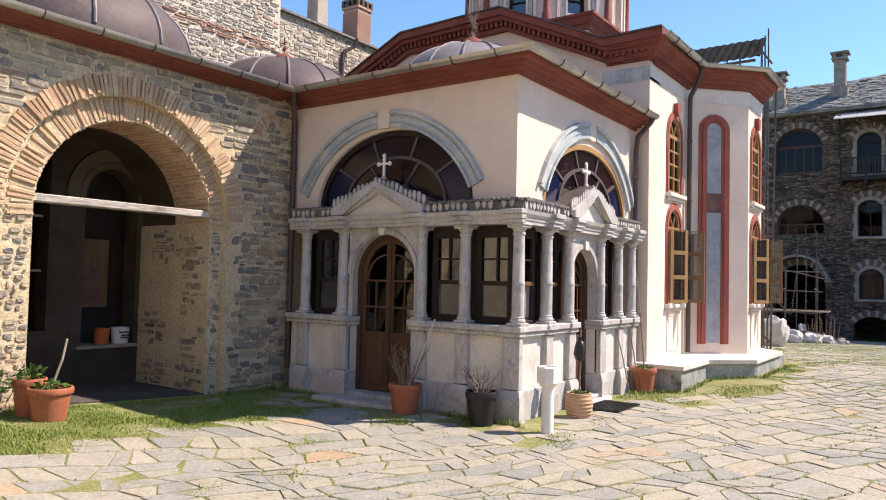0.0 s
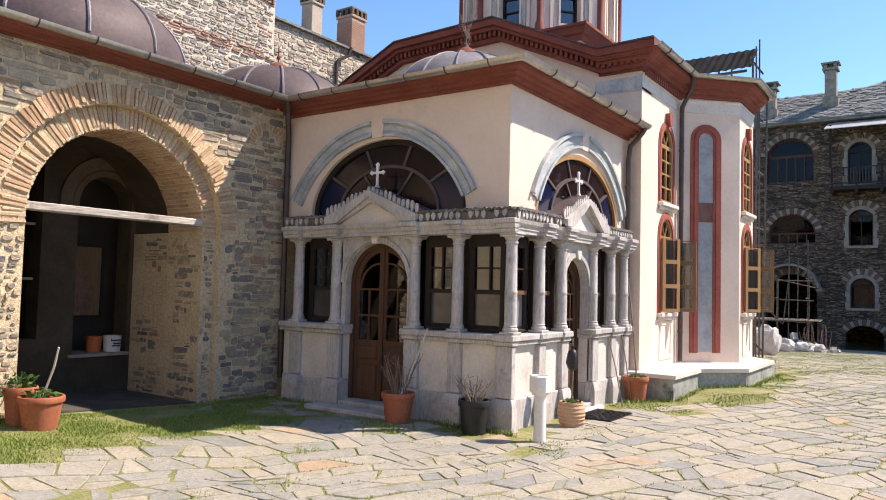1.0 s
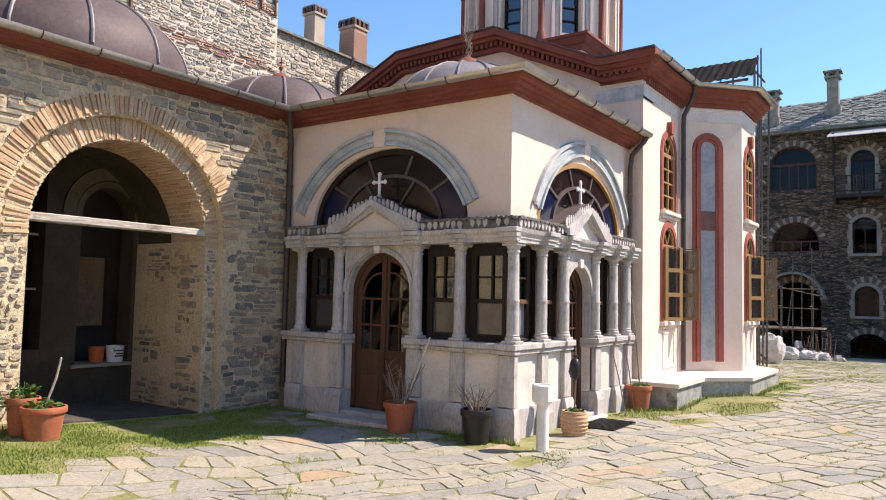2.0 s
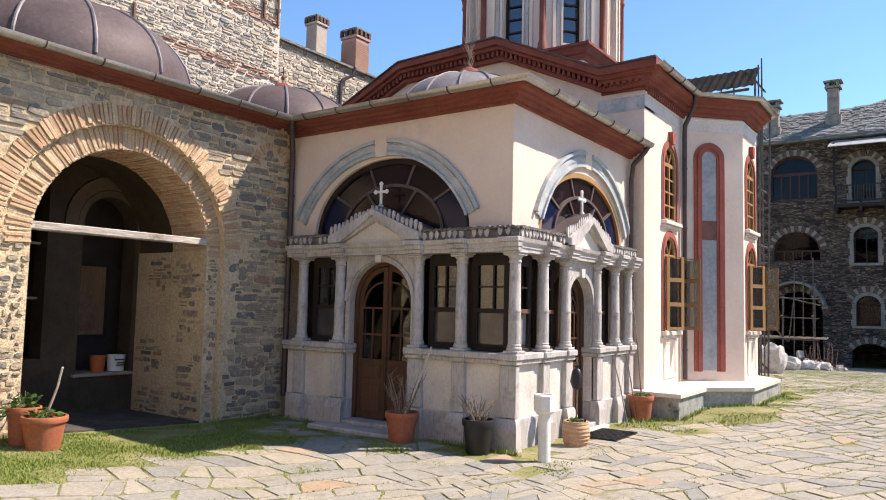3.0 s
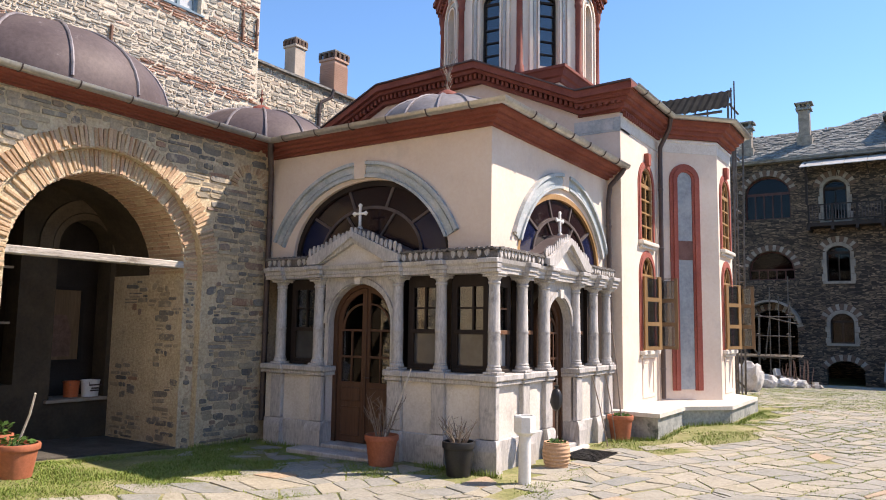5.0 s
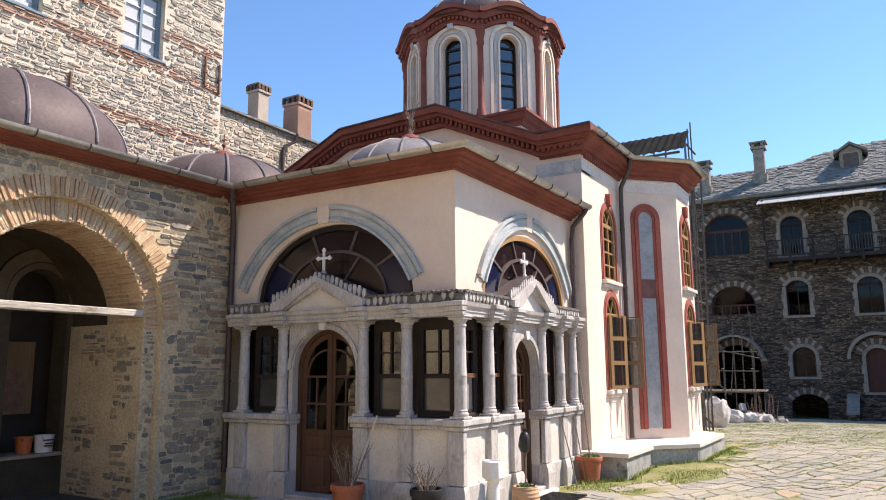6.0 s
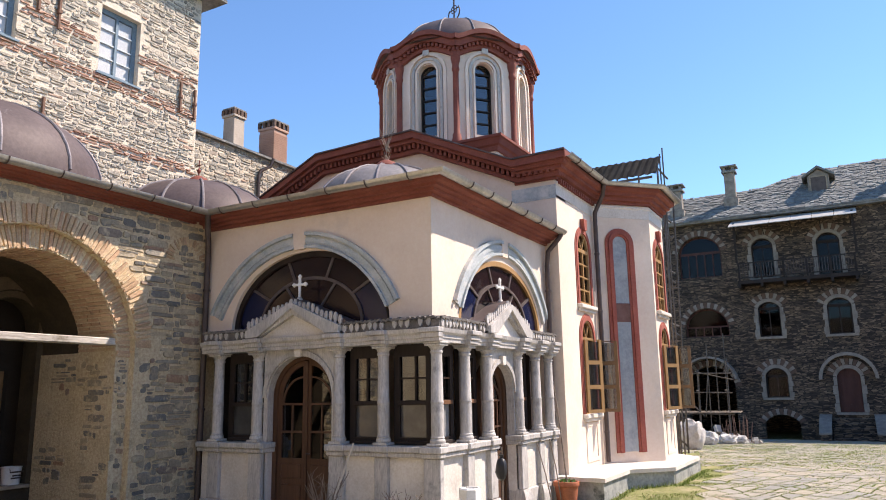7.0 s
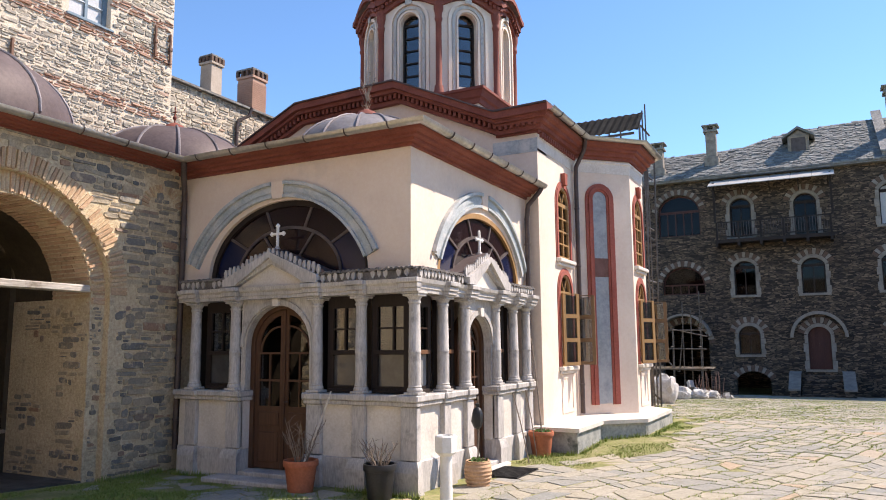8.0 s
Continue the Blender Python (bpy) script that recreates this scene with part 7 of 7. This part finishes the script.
vouss(ARCH_R + 0.155, 0.30, 74, 0.045, 0.018 - STEP, -4, 184, ARCH_C, ARCH_Z, wing, 0.22)
vouss(OUT_R + 0.135, 0.26, 84, 0.047, 0.022, 0, 180, OUT_C, OUT_Z, wing)
vouss(0.33, 0.14, 16, 0.045, 0.03, 10, 180, -0.42, 3.93, wing)
vs, fs = [], []
ir = random.Random(4)
for k in range(64):
    a0, a1 = radians(180.0 * k / 64 + 0.5), radians(180.0 * (k + 1) / 64 - 0.5)
    xx = XW - STEP - 0.02
    while xx > XW - 0.94:
        w = ir.uniform(0.18, 0.3)
        x2 = max(xx - w, XW - 0.95)
        r = ARCH_R - ir.uniform(0.008, 0.022)
        b = len(vs)
        for rr in (ARCH_R + 0.01, r):
            for aa in (a0, a1):
                for x in (xx, x2 + 0.015):
                    vs.append((x, ARCH_C + rr * math.cos(aa), ARCH_Z + rr * math.sin(aa)))
        for q in ((4, 5, 7, 6), (0, 1, 5, 4), (2, 3, 7, 6), (0, 2, 6, 4), (1, 3, 7, 5)):
            fs.append(tuple(b + i for i in q))
        xx = x2
tagged(from_data("vault_bricks", vs, fs, BRICK_ISLAND, wing), "thin bricks under the arch", kind="stuff")


def in_arcade(u, z):
    if z > OUT_Z:
        if math.hypot(u - OUT_C, z - OUT_Z) < OUT_R + 0.33:
            return False
    elif abs(u - OUT_C) < OUT_R + 0.10:
        return False
    if math.hypot(u + 0.42, z - 3.93) < 0.43 and z > 3.93:
        return math.hypot(u + 0.42, z - 3.93) < 0.22
    return True


def bare(u, z):
    """Where the plaster of the reveals has fallen."""
    return z < 0.45 or noise.noise(Vector((u * 1.6, z * 1.6, 4.0))) > 0.08


polys = stone_polys(-5.6, -0.02, -0.05, 4.58, in_arcade, 12, (0.05, 0.15), (0.10, 0.46), 0.010)
near = [p for p in polys if p[1][0] > ARCH_C and 0.3 < p[1][1] < 3.6][:300]
chosen = {id(p) for p in near}
for p in near:
    vs, fs = [], []
    stone_geo([p], lambda u, z, d: (XW + d, u, z), 0.016, vs, fs)
    from_data("stone", vs, fs, STONE_OB, wing)
vs, fs = [], []
stone_geo([p for p in polys if id(p) not in chosen], lambda u, z, d: (XW + d, u, z), 0.016, vs, fs)
tagged(from_data("stones", vs, fs, STONE, wing), "grey and brown field stones", kind="stuff")
vs, fs = [], []
stone_geo(stone_polys(ARCH_C + ARCH_R + 0.01, OUT_C + OUT_R - 0.02, 0.0, 2.48, lambda u, z: True, 18, (0.06, 0.13), (0.1, 0.16), 0.025), lambda u, z, d: (XW - STEP + d, u, z), 0.018, vs, fs)
stone_geo(stone_polys(OUT_C - OUT_R + 0.02, ARCH_C - ARCH_R - 0.01, 0.0, 2.48, lambda u, z: True, 19, (0.06, 0.13), (0.1, 0.16), 0.025), lambda u, z, d: (XW - STEP + d, u, z), 0.018, vs, fs)
stone_geo(stone_polys(XW - 0.93, XW - STEP - 0.03, 0.0, 2.48, bare, 14, (0.06, 0.15), (0.15, 0.4), 0.022), lambda u, z, d: (u, ARCH_C + ARCH_R - d, z), 0.012, vs, fs)
stone_geo(stone_polys(XW - 0.93, XW - STEP - 0.03, 0.0, 2.48, lambda u, z: True, 15, (0.07, 0.15), (0.15, 0.4)), lambda u, z, d: (u, ARCH_C - ARCH_R + d, z), 0.012, vs, fs)
stone_geo(stone_polys(PORCH_X + 0.02, XW - 0.96, 0.0, 2.48, bare, 16, (0.06, 0.15), (0.12, 0.36), 0.024), lambda u, z, d: (u, ARCH_C + ARCH_R + 0.003 - d, z), 0.010, vs, fs)
tagged(from_data("jamb_stones", vs, fs, STONE, wing), "field stones in the arch jambs", kind="stuff")

# ---------- paving ----------
paving = thing("paving", "irregular pale flagstones with mossy joints", "paving", kind="structure")
pr = random.Random(9)
TURN = radians(68)
CT, ST = math.cos(TURN), math.sin(TURN)


def blocked(x, y):
    if x < XW + 0.15 and y < 0.3:
        return True
    if x < 0.3 and y > -0.3 and y < 4.0:
        return True
    if x < 1.7 and 3.8 < y < 9.6 and x < (1.05 if y < 5.4 else 1.72):
        return True
    return x < 0.3 and y >= 4.0 and y < 16.2


def grassy(x, y):
    """How much grass grows at a place, 0 to 1."""
    g = 0.0
    if y < 0.2 and x < 0.3:
        edge = -1.75 + 0.35 * noise.noise(Vector((y * 0.8, 2.0, 0.0)))
        g = max(g, min(max((edge - x) / 0.7, 0), 1) * min(max((y + 5.6) / 0.8, 0), 1) * 0.95)
    if -4.2 < x < 0.4 and -1.15 - 0.12 * x < y + 0.25 < 0.2:
        g = max(g, 0.74)
    if -1.2 < x < 1.3 and -1.15 < y < -0.35:
        g = max(g, 0.6)
    if 2.6 < y < 4.0 and 0.3 < x < 1.5:
        g = max(g, 0.85)
    if 3.8 < y < 10.5 and x < 2.2:
        g = max(g, 0.78)
    g += 0.5 * noise.noise(Vector((x * 0.55, y * 0.55, 3.0)))
    if y > 7:
        g += min((y - 7) * 0.07, 0.34)
    return g


rows_pts = []
v0 = -30.0
while v0 < 26:
    rows_pts.append(v0)
    v0 += pr.choice((pr.uniform(0.2, 0.3), pr.uniform(0.28, 0.46)))
near_polys, far_polys = [], []


def shifted(a, b):
    """Bends the rows and breaks up their corners."""
    return (a + 0.30 * noise.noise(Vector((a * 1.1, b * 1.1, 5.0))), b + 0.55 * noise.noise(Vector((a * 0.22, b * 0.3, 0))) + 0.16 * noise.noise(Vector((a * 1.3, b * 0.9, 8.0))))


def keep_flag(pts):
    n = len(pts)
    cx, cy = sum(p[0] for p in pts) / n, sum(p[1] for p in pts) / n
    if any(blocked(*p) for p in pts) or grassy(cx, cy) > 0.80 + pr.uniform(-0.22, 0.25):
        return
    # chipped, uneven outline: every corner may be cut short
    out = []
    for k in range(n):
        p, a, b = pts[k], pts[k - 1], pts[(k + 1) % n]
        f = pr.uniform(0.03, 0.13)
        out.append((p[0] + (a[0] - p[0]) * f, p[1] + (a[1] - p[1]) * f))
        f = pr.uniform(0.03, 0.13)
        out.append((p[0] + (b[0] - p[0]) * f, p[1] + (b[1] - p[1]) * f))
    near_by = -3.5 < cx < 4.5 and -5.5 < cy < 2.5 and len(near_polys) < 295
    (near_polys if near_by else far_polys).append((out, cx, cy))


for va, vb in zip(rows_pts, rows_pts[1:]):
    u = -20.0 + pr.uniform(0, 0.5)
    sk = 0.0
    while u < 44:
        w = pr.choice((pr.uniform(0.2, 0.4), pr.uniform(0.32, 0.62)))
        sk2 = pr.uniform(-0.10, 0.10)
        g = pr.uniform(0.001, 0.010) * (2.0 if pr.random() < 0.25 else 1.0)
        q = [(u + sk + g, va + g), (u + w + sk2 - g, va + g), (u + w - sk2 - g, vb - g), (u - sk + g, vb - g)]
        sk = sk2
        u += w
        pts = []
        for a, b in q:
            a, b = shifted(a, b)
            pts.append((a * CT - b * ST, a * ST + b * CT))
        if not (-5 < pts[0][0] < 18 and -13 < pts[0][1] < 37.5):
            continue
        if pr.random() < 0.28 and w > 0.3:
            t1, t2 = pr.uniform(0.3, 0.7), pr.uniform(0.3, 0.7)
            if pr.random() < 0.5:
                pts = pts[1:] + pts[:1]
            la = (pts[0][0] + (pts[3][0] - pts[0][0]) * t1, pts[0][1] + (pts[3][1] - pts[0][1]) * t1)
            lb = (pts[1][0] + (pts[2][0] - pts[1][0]) * t2, pts[1][1] + (pts[2][1] - pts[1][1]) * t2)
            d = Vector((lb[0] - la[0], lb[1] - la[1], 0)).normalized() * 0.008
            keep_flag([pts[0], pts[1], (lb[0] + d.y, lb[1] - d.x), (la[0] + d.y, la[1] - d.x)])
            keep_flag([(la[0] - d.y, la[1] + d.x), (lb[0] - d.y, lb[1] + d.x), pts[2], pts[3]])
        else:
            keep_flag(pts)


def flag_geo(p, verts, faces):
    pts, cx, cy = p
    lift = pr.uniform(-0.004, 0.006)
    tx, ty = pr.uniform(-0.012, 0.012), pr.uniform(-0.012, 0.012)
    b, n = len(verts), len(pts)
    verts.extend((x, y, ground_z(x, y) - 0.06) for x, y in pts)
    verts.extend((cx + (x - cx) * 0.985, cy + (y - cy) * 0.985, ground_z(x, y) - 0.008 + lift + tx * (x - cx) + ty * (y - cy)) for x, y in pts)
    verts.extend((cx + (x - cx) * 0.95, cy + (y - cy) * 0.95, ground_z(x, y) + lift + tx * (x - cx) + ty * (y - cy)) for x, y in pts)
    for r in (0, n):
        for k in range(n):
            j = (k + 1) % n
            faces.append((b + r + k, b + r + j, b + r + n + j, b + r + n + k))
    faces.append(tuple(range(b + 2 * n, b + 3 * n)))


for p in near_polys:
    vs, fs = [], []
    flag_geo(p, vs, fs)
    from_data("flagstone", vs, fs, FLAG_OB, paving)
vs, fs = [], []
for p in far_polys:
    flag_geo(p, vs, fs)
tagged(from_data("flagstones", vs, fs, FLAG, paving), "pale uneven flagstones", kind="stuff")

# grass
gr = random.Random(11)
vs, fs = [], []
count = 0
while count < 75000:
    x, y = gr.uniform(-4.2, 4.5), gr.uniform(-6.5, 11.0)
    if count > 30000:
        x, y = gr.uniform(-4.15, 0.5), gr.uniform(-5.4, -0.25)
    if x < XW + 0.03 or (x < 0.27 and y > -0.25 and y < 4.0) or (x < 1.0 and 3.9 < y < 5.4) or (x < 1.66 and 5.4 <= y < 9.3) or (x < 0.3 and y > 9):
        continue
    g = grassy(x, y) + 1.35 * noise.noise(Vector((x * 1.5, y * 1.5, 9.0))) - 0.14
    if g < gr.uniform(0.25, 0.95):
        if gr.random() > 0.004:
            continue
    count += 1
    z = ground_z(x, y) - 0.016
    h = gr.uniform(0.012, 0.036) * (1.3 if g > 0.9 else 0.9)
    a = gr.uniform(0, 6.28)
    w = gr.uniform(0.004, 0.010)
    dx, dy = math.cos(a), math.sin(a)
    lean = gr.uniform(0, 0.05)
    b = len(vs)
    vs += [(x - dy * w, y + dx * w, z), (x + dy * w, y - dx * w, z), (x + dx * lean, y + dy * lean, z + h)]
    fs.append((b, b + 1, b + 2))
# tufts along the joints
for pts, cx, cy in near_polys + far_polys:
    if not (-4 < cx < 13 and -6 < cy < 30):
        continue
    away = cy > 9
    spread = 0.05 if away else 0.011
    wild = 0.46 + 0.95 * noise.noise(Vector((cx * 0.4, cy * 0.4, 7.0))) + min(max(cy * 0.06, 0.0), 0.4)
    for k in range(len(pts)):
        (xa, ya), (xb, yb) = pts[k], pts[(k + 1) % len(pts)]
        length = math.hypot(xb - xa, yb - ya)
        if gr.random() > wild or length < 0.06:
            continue
        for j in range(int(length * (30 if away else 70) * wild) + 1):
            t = gr.random()
            x, y = xa + (xb - xa) * t + gr.gauss(0, spread), ya + (yb - ya) * t + gr.gauss(0, spread)
            h, w, a = gr.uniform(0.012, 0.036), gr.uniform(0.005, 0.011) * (2.6 if away else 1), gr.uniform(0, 6.28)
            dx, dy, z, lean = math.cos(a), math.sin(a), ground_z(x, y) - 0.014, gr.uniform(0.01, 0.04)
            b = len(vs)
            vs += [(x - dy * w, y + dx * w, z), (x + dy * w, y - dx * w, z), (x + dx * lean, y + dy * lean, z + h)]
            fs.append((b, b + 1, b + 2))
# thin turf over the far court
for j in range(26000):
    x, y = gr.uniform(-0.5, 14.0), gr.uniform(6.0, 34.0)
    if (x < 1.75 and y < 9.8) or (x < 0.4 and y < 16.2):
        continue
    if noise.noise(Vector((x * 0.35, y * 0.35, 6.0))) + 0.5 * noise.noise(Vector((x * 1.4, y * 1.4, 2.0))) < gr.uniform(-0.5, 0.3):
        continue
    h, w, a = gr.uniform(0.012, 0.03), gr.uniform(0.012, 0.03), gr.uniform(0, 6.28)
    dx, dy, z, lean = math.cos(a), math.sin(a), ground_z(x, y) - 0.008, gr.uniform(0.02, 0.07)
    b = len(vs)
    vs += [(x - dy * w, y + dx * w, z), (x + dy * w, y - dx * w, z), (x + dx * lean, y + dy * lean, z + h)]
    fs.append((b, b + 1, b + 2))
# taller weeds at the foot of the walls
for (xa, ya), (xb, yb), n in (((XW + 0.06, -1.4), (XW + 0.06, -0.3), 500), ((-3.9, -0.33), (-3.0, -0.33), 260), ((-0.9, -0.33), (0.3, -0.36), 350), ((0.34, 3.2), (0.9, 3.86), 260), ((1.0, 3.9), (1.02, 5.4), 240), ((1.05, 5.4), (1.7, 6.1), 180), ((1.72, 6.1), (1.74, 8.6), 420), ((XW + 0.08, -5.3), (XW + 0.1, -4.1), 500)):
    for j in range(n):
        t = gr.random()
        x, y = xa + (xb - xa) * t + abs(gr.gauss(0, 0.05)), ya + (yb - ya) * t - abs(gr.gauss(0, 0.03))
        h, w, a = gr.uniform(0.03, 0.11), gr.uniform(0.004, 0.010), gr.uniform(0, 6.28)
        dx, dy, z, lean = math.cos(a), math.sin(a), ground_z(x, y) - 0.014, gr.uniform(0.0, 0.06)
        b = len(vs)
        vs += [(x - dy * w, y + dx * w, z), (x + dy * w, y - dx * w, z), (x + dx * lean, y + dy * lean, z + h)]
        fs.append((b, b + 1, b + 2))
tagged(from_data("grass", vs, fs, GRASS), "short spring grass and moss between the stones", "grass", kind="stuff")
